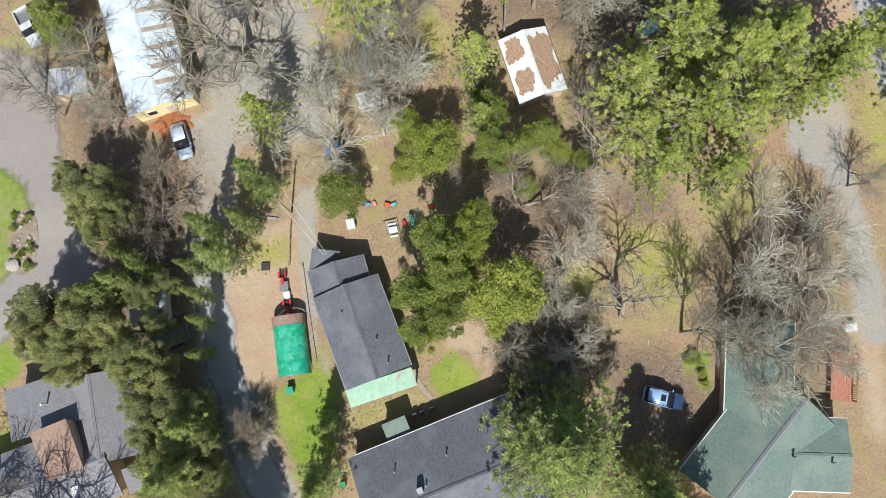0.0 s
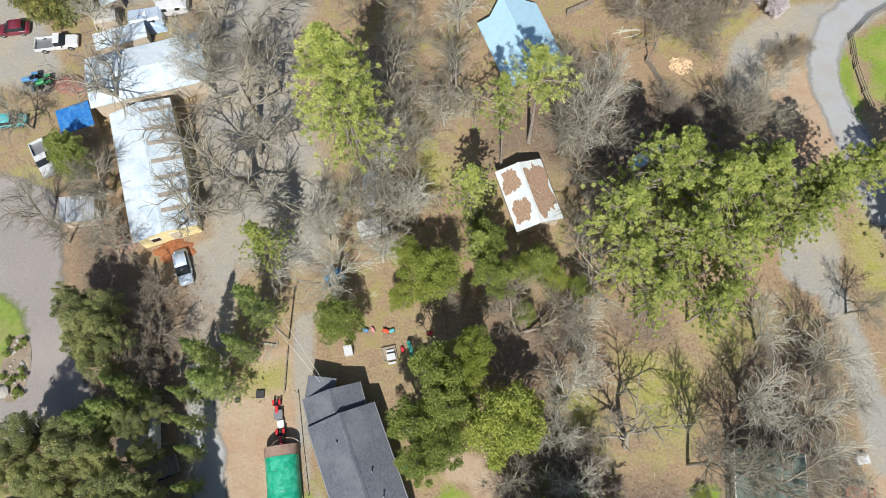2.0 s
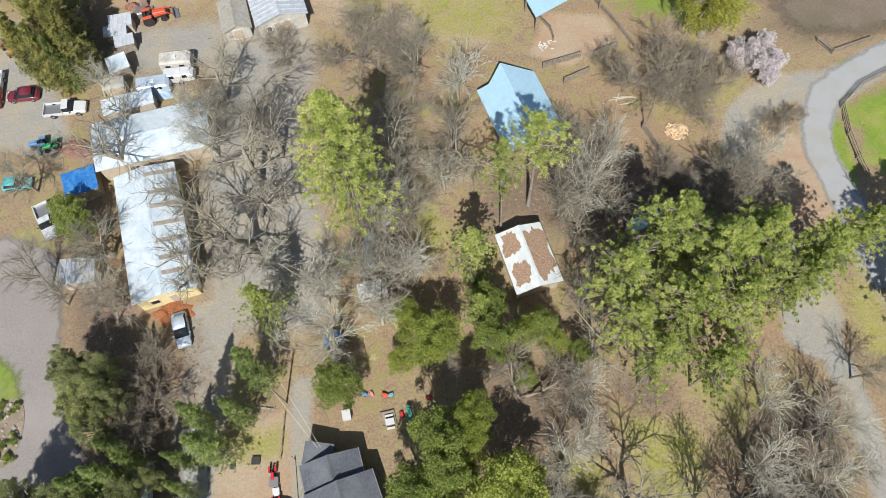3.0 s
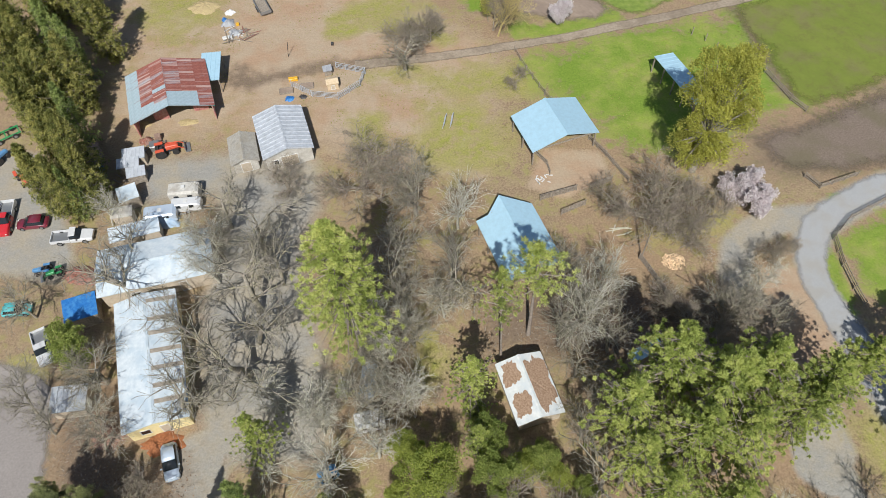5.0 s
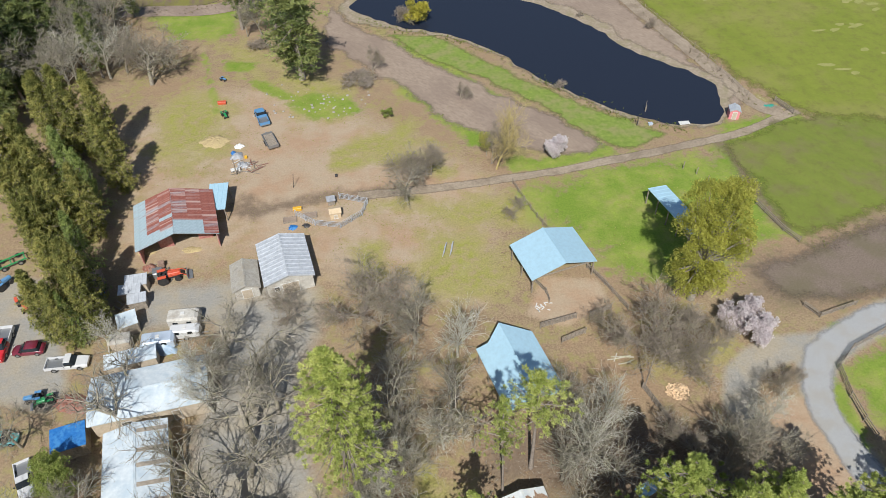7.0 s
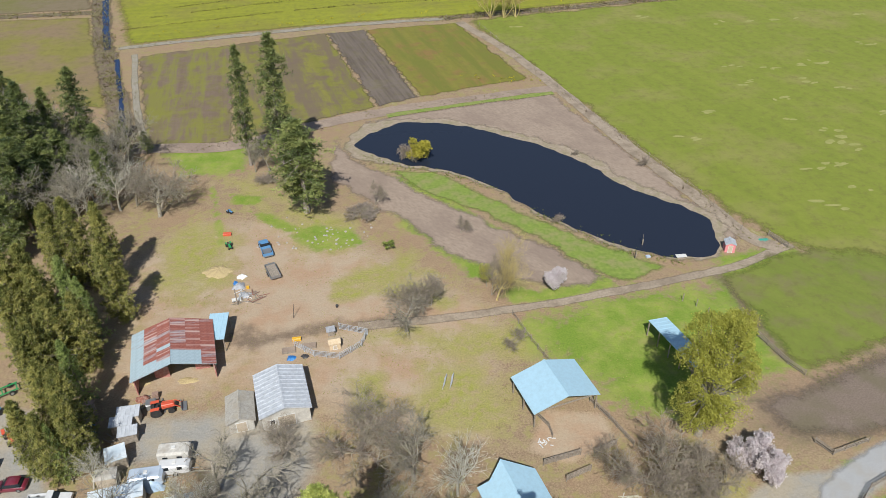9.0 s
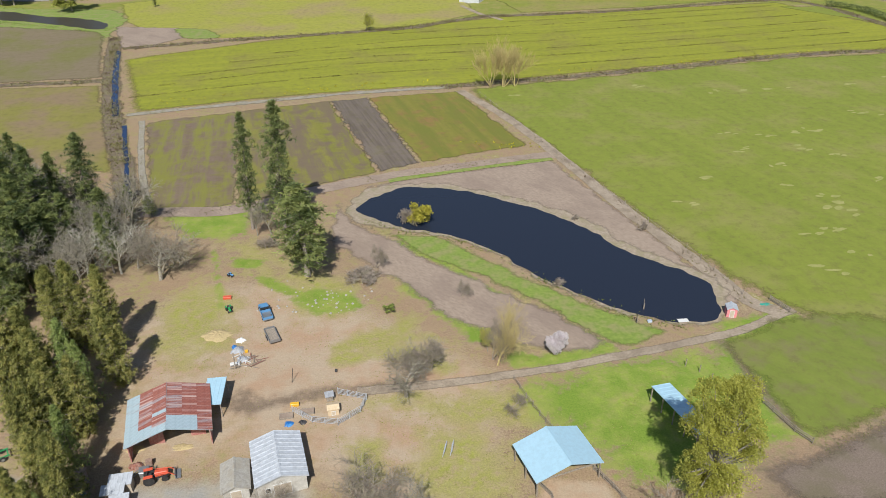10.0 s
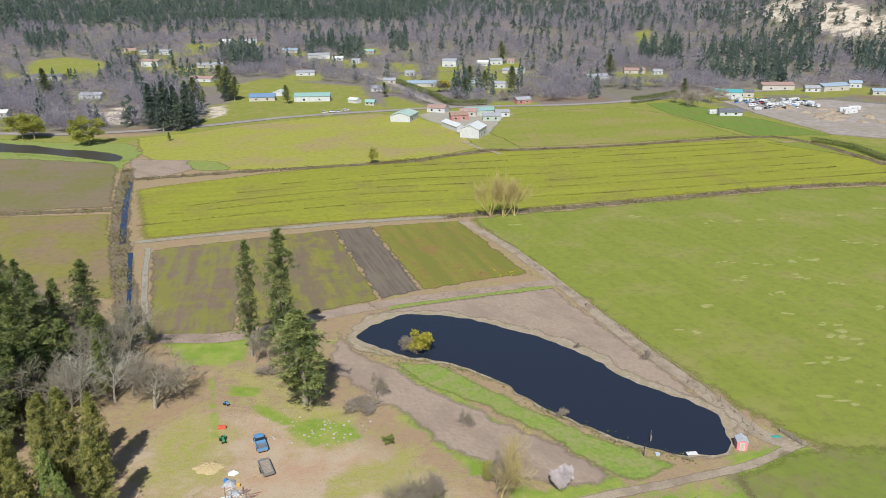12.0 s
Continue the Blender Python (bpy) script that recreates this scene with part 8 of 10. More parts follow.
def car(at, deg, L, W, H, mat, label, suv=False):
    """A closed car: nose towards its own +x."""
    ob = thing("car", *at, 0, deg, label, "car", "parked vehicles")
    h = L / 2
    belt = H * 0.58
    part("body", loft_bm([(-h, W * 0.42, 0.35, belt * 0.9, 0.9), (-h + 0.25, W * 0.5, 0.25, belt, 0.92), (-h * 0.3, W * 0.5, 0.22, belt + 0.03, 0.94), (h * 0.35, W * 0.5, 0.22, belt, 0.93), (h * 0.8, W * 0.49, 0.24, belt * 0.86, 0.9), (h, W * 0.4, 0.32, belt * 0.7, 0.88)]), mat, ob, smooth=True)
    back = -h * (0.95 if suv else 0.8)
    part("window_band", loft_bm([(back, W * 0.45, belt - 0.03, belt + 0.05, 0.9), (back + 0.25, W * 0.455, belt - 0.03, H - 0.06, 0.78), (h * 0.05, W * 0.455, belt - 0.03, H - 0.04, 0.8), (h * 0.48, W * 0.45, belt - 0.04, belt + 0.06, 0.9)]), M_GLASS, ob, smooth=True)
    part("roof", loft_bm([(back + 0.2, W * 0.37, H - 0.09, H - 0.03, 0.9), (-h * 0.3, W * 0.42, H - 0.08, H, 0.92), (h * 0.08, W * 0.4, H - 0.1, H - 0.02, 0.9)]), mat, ob, smooth=True)
    for s in (-1, 1):
        part("headlight", box_bm(h * 0.93, s * W * 0.36 - 0.13, belt * 0.62, h * 0.99, s * W * 0.36 + 0.13, belt * 0.78), M_TRIM, ob)
        part("tail_light", box_bm(-h * 1.0, s * W * 0.38 - 0.1, belt * 0.66, -h * 0.965, s * W * 0.38 + 0.1, belt * 0.85), M_REDPAINT, ob)
        part("mirror", box_bm(h * 0.3, s * (W / 2 + 0.1) - 0.09, belt - 0.02, h * 0.3 + 0.12, s * (W / 2 + 0.1) + 0.09, belt + 0.14), mat, ob)
    if suv:
        part("sunroof", box_bm(-h * 0.25, -0.35, H - 0.005, h * 0.0, 0.35, H + 0.012), M_GLASS, ob)
        for s in (-1, 1):
            part("roof_rail", box_bm(-h * 0.7, s * W * 0.34 - 0.02, H - 0.03, h * 0.05, s * W * 0.34 + 0.02, H + 0.05), M_METAL, ob)
    wheels(ob, (-h * 0.6, h * 0.62), W / 2 - 0.1)
    return ob


def pickup(at, deg, L, W, H, mat, label, bed_mat=None, load=None):
    """A pickup: cab, bonnet and an open bed with walls; nose towards +x."""
    ob = thing("pickup_truck", *at, 0, deg, label, "pickup truck", "parked vehicles")
    h, belt = L / 2, H * 0.6
    part("body", loft_bm([(-0.02 * L, W * 0.5, 0.35, belt, 0.94), (h * 0.42, W * 0.5, 0.35, belt, 0.94), (h * 0.9, W * 0.48, 0.36, belt * 0.88, 0.9), (h, W * 0.43, 0.42, belt * 0.8, 0.9)]), mat, ob)
    part("window_band", loft_bm([(-0.01 * L, W * 0.46, belt - 0.03, H - 0.08, 0.84), (h * 0.25, W * 0.46, belt - 0.03, H - 0.05, 0.82), (h * 0.46, W * 0.45, belt - 0.04, belt + 0.05, 0.9)]), M_GLASS, ob)
    part("roof", loft_bm([(-0.015 * L, W * 0.4, H - 0.1, H - 0.01, 0.92), (h * 0.27, W * 0.38, H - 0.1, H - 0.01, 0.92)]), mat, ob)
    bm = bmesh.new()
    x0, x1, b = -h, -0.03 * L, 0.62
    block(bm, x0, -W / 2, 0.5, x1, W / 2, b)
    for s in (-1, 1):
        block(bm, x0, min(s * W / 2, s * (W / 2 - 0.1)), b, x1, max(s * W / 2, s * (W / 2 - 0.1)), belt)
    block(bm, x0, -W / 2 + 0.1, b, x0 + 0.08, W / 2 - 0.1, belt)
    block(bm, x1 - 0.08, -W / 2 + 0.1, b, x1, W / 2 - 0.1, belt)
    part("bed", bm, bed_mat or mat, ob)
    part("bed_liner", box_bm(x0 + 0.1, -W / 2 + 0.12, b + 0.005, x1 - 0.1, W / 2 - 0.12, b + 0.03), load or M_METAL, ob)
    part("bumper", box_bm(-h - 0.1, -W * 0.42, 0.42, -h - 0.005, W * 0.42, 0.58), M_METAL, ob)
    for s in (-1, 1):
        part("headlight", box_bm(h * 0.96, s * W * 0.34 - 0.12, belt * 0.62, h * 1.005, s * W * 0.34 + 0.12, belt * 0.76), M_TRIM, ob)
        part("mirror", box_bm(h * 0.3, s * (W / 2 + 0.12) - 0.09, belt, h * 0.3 + 0.1, s * (W / 2 + 0.12) + 0.09, belt + 0.2), M_DARK, ob)
    wheels(ob, (-h * 0.58, h * 0.62), W / 2 - 0.08, 0.38, 0.25)
    return ob


def utility_trailer(at, deg, L=4.0, W=1.9, label="utility trailer with metal sides and wooden deck"):
    ob = thing("utility_trailer", *at, 0, deg, label, "trailer", "parked vehicles")
    part("deck", box_bm(-L / 2, -W / 2 + 0.06, 0.5, L / 2, W / 2 - 0.06, 0.56), M_WOOD, ob)
    for s in (-1, 1):
        part("side_rail", box_bm(-L / 2, s * W / 2 - 0.05, 0.45, L / 2, s * W / 2 + 0.05, 0.95), M_METAL, ob)
    for x in (-L / 2, L / 2):
        part("end_rail", box_bm(x - 0.05, -W / 2 + 0.05, 0.45, x + 0.05, W / 2 - 0.05, 0.95), M_METAL, ob)
    part("drawbar", rod_bm((L / 2, 0, 0.5), (L / 2 + 1.1, 0, 0.5), 0.06), M_METAL, ob)
    wheels(ob, (-0.4, 0.4), W / 2 + 0.12, 0.3, 0.18)
    return ob


def travel_trailer(at, deg, L, W, H, label, roof=None):
    ob = thing("travel_trailer", *at, 0, deg, label, "trailer", "parked vehicles")
    part("body", loft_bm([(-L / 2, W * 0.48, 0.5, H - 0.1, 0.96), (-L / 2 + 0.3, W * 0.5, 0.4, H, 0.97), (L / 2 - 0.4, W * 0.5, 0.4, H, 0.97), (L / 2, W * 0.48, 0.6, H - 0.3, 0.94)]), roof or M_WHITEPAINT, ob)
    for x in (-L * 0.25, L * 0.2):
        part("window", box_bm(x - 0.35, -W / 2 - 0.02, 1.3, x + 0.35, -W / 2 + 0.05, 1.8), M_GLASS, ob)
    part("roof_vent", box_bm(-0.25, -0.25, H - 0.01, 0.25, 0.25, H + 0.12), M_TRIM, ob)
    part("drawbar", rod_bm((L / 2, 0, 0.5), (L / 2 + 1.0, 0, 0.5), 0.06), M_METAL, ob)
    wheels(ob, (0.0,), W / 2 - 0.1, 0.33, 0.2)
    return ob


def tractor(at, deg, mat, label, s=1.0, loader=True):
    ob = thing("tractor", *at, 0, deg, label, "tractor", "farm machines")
    part("hood", loft_bm([(0.1 * s, 0.32 * s, 0.7 * s, 1.3 * s, 0.9), (1.4 * s, 0.3 * s, 0.7 * s, 1.2 * s, 0.85), (1.55 * s, 0.26 * s, 0.75 * s, 1.1 * s, 0.85)]), mat, ob)
    part("chassis", box_bm(-0.9 * s, -0.25 * s, 0.5 * s, 1.5 * s, 0.25 * s, 0.75 * s), M_DARK, ob)
    for y in (-1, 1):
        part("fender", box_bm(-1.1 * s, y * 0.62 * s - 0.2 * s, 1.2 * s, -0.1 * s, y * 0.62 * s + 0.2 * s, 1.28 * s), mat, ob)
    seat = part("seat", box_bm(-0.7 * s, -0.25 * s, 0.9 * s, -0.25 * s, 0.25 * s, 1.05 * s, bevel=0.03), M_DARK, ob)
    part("backrest", box_bm(-0.78 * s, -0.25 * s, 1.05 * s, -0.68 * s, 0.25 * s, 1.4 * s), M_DARK, seat)
    part("steering_wheel", rod_bm((0.0, 0, 1.35 * s), (0.03, 0, 1.38 * s), 0.2 * s, sides=12), M_DARK, ob)
    for y in (-1, 1):
        part("tyre", rod_bm((-0.6 * s, y * 0.62 * s - 0.17 * s, 0.62 * s), (-0.6 * s, y * 0.62 * s + 0.17 * s, 0.62 * s), 0.62 * s, sides=18), M_BLACK, ob)
        part("tyre", rod_bm((1.1 * s, y * 0.5 * s - 0.11 * s, 0.38 * s), (1.1 * s, y * 0.5 * s + 0.11 * s, 0.38 * s), 0.38 * s, sides=16), M_BLACK, ob)
    if loader:
        bm = bmesh.new()
        for y in (-0.45 * s, 0.45 * s):
            rod(bm, (0.2 * s, y, 1.2 * s), (1.7 * s, y, 1.0 * s), 0.06 * s, sides=6)
            rod(bm, (1.7 * s, y, 1.0 * s), (2.3 * s, y, 0.4 * s), 0.06 * s, sides=6)
        part("loader_arm", bm, mat, ob)
        part("bucket", extrude_bm([(2.2 * s, 0.12 * s), (2.75 * s, 0.08 * s), (2.8 * s, 0.14 * s), (2.3 * s, 0.2 * s), (2.25 * s, 0.65 * s), (2.18 * s, 0.65 * s)], 1.5 * s), M_METAL, ob)
    return ob


car((-31.9, 25.5), -73, 4.4, 1.78, 1.45, M_SILVER, "pale silver-blue car parked beside the workshop")
car((21.7, -5.1), -16, 4.4, 1.8, 1.65, M_SKYPAINT, "light blue estate car with sunroof under trees", suv=True)
pickup((-34.5, 113.4), 113, 5.4, 1.95, 1.8, M_BLUEPAINT, "blue pickup truck with open grey bed on pale earth", M_BLUEPAINT)
utility_trailer((-31.7, 105.9), 116, 4.4, 1.9, "grey utility trailer hitched behind the pickup")
pickup((-62.1, 60.4), -82, 6.0, 2.1, 1.95, M_REDPAINT, "bright red pickup truck with white bed", M_WHITEPAINT)
car((-58.0, 59.6), 185, 4.3, 1.75, 1.5, M_MAROON, "maroon car parked beside the cedars")
pickup((-51.7, 57.1), 6, 5.6, 1.95, 1.7, M_WHITEPAINT, "white pickup truck with red tailgate and long bed", M_WHITEPAINT)
car((-55.8, 45.7), 5, 3.7, 1.65, 1.4, M_AQUA, "aqua and white car under a bare tree")
pickup((-50.8, 40.2), -61, 5.3, 1.9, 1.7, M_WHITEPAINT, "white pickup truck parked on the verge")
tractor((-41.9, 72.5), 18, M_ORANGE, "orange-red tractor with front loader", 1.25)
tractor((-52.3, 51.3), 200, M_GREENPAINT, "green tractor under bare trees", 0.8)
tractor((-54.1, 51.7), 190, M_BLUEPAINT, "blue tractor under bare trees", 0.85, False)
tractor((-61.9, 67.9), -55, M_ORANGE, "orange farm machine beside the cedars", 1.1, False)
travel_trailer((-37.2, 63.9), 5, 4.2, 2.2, 2.4, "old cream travel trailer beside the bare tree", M_WALLWHITE)
travel_trailer((-36.6, 61.8), 5, 4.0, 1.6, 1.9, "small white box trailer")["label"] = "small white box trailer beside the travel trailer"
travel_trailer((-39.9, 60.2), 8, 4.4, 2.1, 2.0, "boat covered with a pale blue sheet", M_SILVER)["label"] = "trailer covered with a pale blue sheet"
travel_trailer((-33.7, 8.1), -85, 4.6, 1.9, 2.2, "white van half hidden under oaks", M_WHITEPAINT)
travel_trailer((-34.5, 5.2), 5, 4.2, 1.9, 2.2, "white camper half hidden under oaks", M_WHITEPAINT)
utility_trailer((-32.1, 2.8), 20, 3.6, 1.8, "slatted trailer under the oak trees")
travel_trailer((-9.5, 29.5), 12, 3.4, 2.0, 2.2, "small white trailer under bare branches", M_WHITEPAINT)
travel_trailer((-9.9, 34.7), 85, 4.8, 1.8, 1.6, "grey-blue covered boat trailer under trees", M_SILVER)
travel_trailer((-13.9, 23.6), 30, 2.2, 1.5, 1.4, "blue covered cart under bare branches", M_BLUEPAINT)
tractor((-20.0, 9.2), -85, M_REDPAINT, "red riding mower in the sandy yard", 0.55, False)
tractor((-19.4, 6.0), -85, M_REDPAINT, "red riding mower beside the green shelter", 0.6, False)


# ---- fences ----
def fence(name, pts, label, height=1.2, gap=2.4, rails=3, rail_h=0.14, mat=None, post_r=0.07, solid=False):
    """Posts and rails along a bent line; every post and rail is a part."""
    mat = mat or M_WOOD
    ob = thing(name, *pts[0], 0, 0, label, "fence")
    ox, oy = pts[0]
    for (ax, ay), (bx_, by_) in zip(pts, pts[1:]):
        L_ = math.hypot(bx_ - ax, by_ - ay)
        k = max(1, round(L_ / gap))
        deg = math.degrees(math.atan2(by_ - ay, bx_ - ax))
        for i in range(k + 1):
            t = i / k
            x, y = ax + (bx_ - ax) * t - ox, ay + (by_ - ay) * t - oy
            part("post", rod_bm((x, y, -0.1), (x + random.uniform(-0.04, 0.04), y + random.uniform(-0.04, 0.04), height + random.uniform(0, 0.15)), post_r, post_r * 0.9, 6), mat, ob)
        for i in range(k):
            t0 = i / k
            m = Matrix.Translation((ax + (bx_ - ax) * t0 - ox, ay + (by_ - ay) * t0 - oy, 0)) @ Matrix.Rotation(radians(deg), 4, "Z")
            for r in range(rails):
                z = height * (r + 0.8) / (rails + 0.25) + random.uniform(-0.03, 0.03)
                part("rail", box_bm(0, 0.04, z - rail_h / 2, L_ / k, 0.09, z + rail_h / 2, m), mat, ob)
    return ob


fence("fence", [(64.6, 62.0), (60.2, 59.8), (54.9, 57.1), (51.8, 53.9), (51.6, 49.6), (51.9, 46.1), (52.3, 43.6)], "weathered wooden rail fence along the gravel road", 1.3, 2.6, 3)
fence("fence", [(51.2, 64.8), (52.7, 62.6), (58.6, 64.7)], "low broken wooden fence at the paddock corner", 1.1, 2.2, 3)
fence("fence", [(11.7, 93.1), (13.3, 88.4), (15.0, 84.4), (16.5, 81.1)], "wire and post fence beside the green paddock", 1.2, 2.0, 2, 0.05)
fence("fence", [(21.4, 73.1), (23.5, 69.7), (26.0, 64.7)], "leaning wooden fence behind the open barn", 1.1, 2.2, 3)
fence("fence", [(13.1, 70.5), (14.6, 68.3), (14.9, 66.3)], "short wooden corral fence under the barn", 1.1, 1.8, 3)
fence("cattle_panel", [(13.1, 61.7), (18.4, 63.4)], "grey wooden corral panel on bare earth", 1.3, 2.2, 5, 0.13)
fence("cattle_panel", [(15.8, 59.1), (19.3, 60.7)], "grey wooden corral panel beside the pavilion", 1.3, 2.2, 5, 0.13)
fence("cattle_panel", [(20.3, 63.5), (23.6, 64.9)], "short grey wooden corral panel", 1.3, 2.2, 5, 0.13)["label"] = "short grey wooden corral panel on bare earth"
fence("cattle_panel", [(28.8, 56.3), (33.7, 57.4)], "grey wooden panel fence under bare trees", 1.2, 2.2, 4, 0.13)
fence("fence", [(25.3, 51.6), (27.1, 47.6), (28.8, 43.4)], "long dark slatted fence in pine shade", 1.3, 1.8, 5, 0.16)
fence("fence", [(-24.9, 15.4), (-25.4, 10.8), (-25.8, 9.2)], "low wire fence beside the sandy yard", 0.9, 1.6, 2, 0.04, post_r=0.04)
fence("fence", [(-19.2, 15.2), (-19.3, 10.6)], "low wire fence beside the gravel path", 0.9, 1.6, 2, 0.04, post_r=0.04)
fence("fence", [(-35.7, 25.5), (-34.1, 20.3), (-32.9, 15.6)], "pale wooden fence along the western lane", 1.5, 2.0, 6, 0.14)
fence("fence", [(-17.8, 10.6), (-17.0, 4.8), (-16.2, -0.3)], "low edging board beside the gravel path", 0.25, 3.0, 1, 0.12)
fence("fence", [(51.3, 86.5), (53.6, 80.1), (55.2, 77.6)], "weathered fence above the muddy paddock", 1.2, 2.4, 3)
fence("fence", [(64.1, 115.6), (66.2, 111.3)], "dark wooden gate beside the pond track", 1.2, 2.4, 4)
fence("fence", [(14.0, 246.6), (33.1, 190.7), (45.4, 157.8), (55.7, 131.6), (59.5, 117.6)], "long wire fence along the pasture", 1.2, 5.0, 1, 0.04)
fence("fence", [(-24.5, 86.0), (-21.0, 83.6), (-16.8, 82.9), (-13.5, 85.8), (-12.8, 88.7), (-17.7, 90.2)], "pale wire pen around the chicken yard", 1.4, 1.8, 5, 0.04, M_ZINC, post_r=0.05)
for q in ((38.7, 113.0), (36.4, 108.8), (41.7, 96.1), (43.6, 94.5), (44.9, 92.3)):
    post = thing("fence_post", *q, 0, 0, "single weathered fence post in the grass", "post")
    part("post", rod_bm((0, 0, -0.1), (0.05, 0.02, 1.5), 0.09, 0.08, 8), M_WOOD, post)


# ---- poles and wires ----
def pole(at, h, label, lean=0.0, mat=None, r=0.11):
    ob = thing("pole", *at, 0, 0, label, "pole")
    part("shaft", rod_bm((0, 0, -0.2), (lean * h, 0, h), r, r * 0.75, 10), mat or M_WOOD, ob)
    return ob


pole((25.6, 51.6), 6.0, "tall dark wooden pole beside the slatted fence")
pole((-25.9, 93.3), 3.0, "thin leaning post in the barnyard", 0.15, M_DARK, 0.06)
pole((-36.3, 97.0), 3.5, "weathered timber post beside the barn")
for k, (u, v) in enumerate(((((-14.7, 11.2)), ((-19.1, 16.7))), (((-14.4, 11.3)), ((-18.3, 17.5))))):
    cu = bpy.data.curves.new("wire", "CURVE")
    cu.dimensions, cu.bevel_depth = "3D", 0.015
    sp = cu.splines.new("POLY")
    sp.points.add(8)
    for i, p_ in enumerate(sp.points):
        t = i / 8
        p_.co = (u[0] + (v[0] - u[0]) * t, u[1] + (v[1] - u[1]) * t, 3.6 + 3.4 * t - 1.2 * t * (1 - t), 1)
    cu.materials.append(M_TRIM)
    tagged(new("wire", cu), "thin pale overhead wire running to the house", "wire")
pole((-19.1, 16.7), 7.0, "wooden pole carrying the house wires")


# ---- the sandy yard ----
shelter = thing("shelter_tent", *(-18.8, 1.2), 0, -83, "arched shelter covered with a worn green tarp", "shelter")
n = 14
arc = [(math.cos(math.pi * i / n) * 1.75, 0.9 + math.sin(math.pi * i / n) * 1.35) for i in range(n + 1)]
prof = [(1.75, 0.15)] + arc + [(-1.75, 0.15)]
def cover_bm(prof, x0, x1, seed, steps=14):
    bm = bmesh.new()
    rows_ = []
    for i in range(steps + 1):
        x = x0 + (x1 - x0) * i / steps
        rows_.append([bm.verts.new((x, y * (1 + 0.03 * noise.noise(Vector((x * 1.5, y * 2, seed)))), z * (1 + 0.035 * noise.noise(Vector((x * 1.3, y * 1.7, seed + 5)))))) for y, z in prof])
    for a_, b_ in zip(rows_, rows_[1:]):
        for i in range(len(prof) - 1):
            bm.faces.new((a_[i], a_[i + 1], b_[i + 1], b_[i]))
    return bm
part("cover", cover_bm(prof, -2.6, 2.9, 1.0), M_TARPGREEN, shelter, "worn green tarp", True)
part("dark_cover", cover_bm([(y * 1.02, z * 1.02) for y, z in prof], -3.7, -2.62, 2.0, 4), M_SHINGLE_BROWN, shelter, "dark brown end cover", True)
for x in (-3.6, -1.2, 1.0, 2.85):
    bm = bmesh.new()
    for (y0, z0), (y1, z1) in zip(prof, prof[1:]):
        rod(bm, (x, y0 * 0.98, z0 * 0.98), (x, y1 * 0.98, z1 * 0.98), 0.03, sides=6)
    part("hoop", bm, M_METAL, shelter)
def small_box(name, at, w, d_, h, deg, mat, label, category, lid=None, z=0.0):
    """A crate, bin or chest: hollow-looking body with a rim and a lid."""
    ob = thing(name, *at, z, deg, label, category)
    part("body", box_bm(-w / 2, -d_ / 2, 0.02, w / 2, d_ / 2, h * 0.88, bevel=min(w, d_, h) * 0.06), mat, ob)
    part("lid", box_bm(-w / 2 - 0.02, -d_ / 2 - 0.02, h * 0.885, w / 2 + 0.02, d_ / 2 + 0.02, h, bevel=0.02), lid or mat, ob)
    for x in (-w / 2 + 0.08, w / 2 - 0.08):
        part("foot", box_bm(x - 0.05, -d_ / 2 + 0.05, 0, x + 0.05, d_ / 2 - 0.05, 0.02), M_DARK, ob)
    return ob


small_box("freezer", (-12.2, 15.1), 0.9, 1.1, 0.9, 12, M_WHITEPAINT, "white chest standing behind the house", "chest")
small_box("box", (-19.8, 8.2), 0.9, 1.0, 0.6, 5, M_METAL, "grey metal box between the mowers", "box")
small_box("box", (-19.5, 7.2), 0.7, 0.8, 0.5, 8, M_TRIM, "pale plastic box between the mowers", "box")
small_box("box", (-22.0, 10.5), 0.9, 0.8, 0.3, 0, M_DARK, "flat dark panel lying on the ground", "panel")
small_box("box", (-24.5, 9.9), 0.5, 0.5, 0.4, 0, M_DARK, "small dark pot in the sandy yard", "pot")
for q, col, lab in (((-7.4, 14.3), M_WHITEPAINT, "white plastic play table beside the house"),):
    ob = thing("play_table", *q, 0, 10, lab, "table", "play things")
    part("tabletop", box_bm(-0.5, -0.35, 0.5, 0.5, 0.35, 0.56, bevel=0.02), col, ob)
    for x in (-0.42, 0.42):
        for y in (-0.28, 0.28):
            part("leg", rod_bm((x, y, 0), (x * 0.95, y * 0.95, 0.5), 0.04), col, ob)
    for y in (-0.7, 0.7):
        part("bench", box_bm(-0.45, y - 0.12, 0.28, 0.45, y + 0.12, 0.33), col, ob)
box_ob = thing("sandbox", *(-7.6, 14.5), 0, 12, "wooden sandbox with bright toys on bare earth", "sandbox", "play things")
box_ob.matrix_world = pose(*(-7.6, 14.7), 0, 0, 0, 12)
part("frame", (lambda bm: (block(bm, -0.8, -0.8, 0, -0.7, 0.8, 0.25), block(bm, 0.7, -0.8, 0, 0.8, 0.8, 0.25), block(bm, -0.7, -0.8, 0, 0.7, -0.7, 0.25), block(bm, -0.7, 0.7, 0, 0.7, 0.8, 0.25))[0])(bmesh.new()), M_WOOD, box_ob)
part("sand", box_bm(-0.7, -0.7, 0, 0.7, 0.7, 0.12), M_SHORE, box_ob)
for x, y, m_ in ((-0.3, -0.2, M_REDPAINT), (0.2, 0.3, M_GREENPAINT), (0.35, -0.25, M_YELLOW), (-0.2, 0.35, M_ORANGE)):
    part("toy", box_bm(x - 0.12, y - 0.1, 0.12, x + 0.12, y + 0.1, 0.3, bevel=0.03), m_, box_ob)
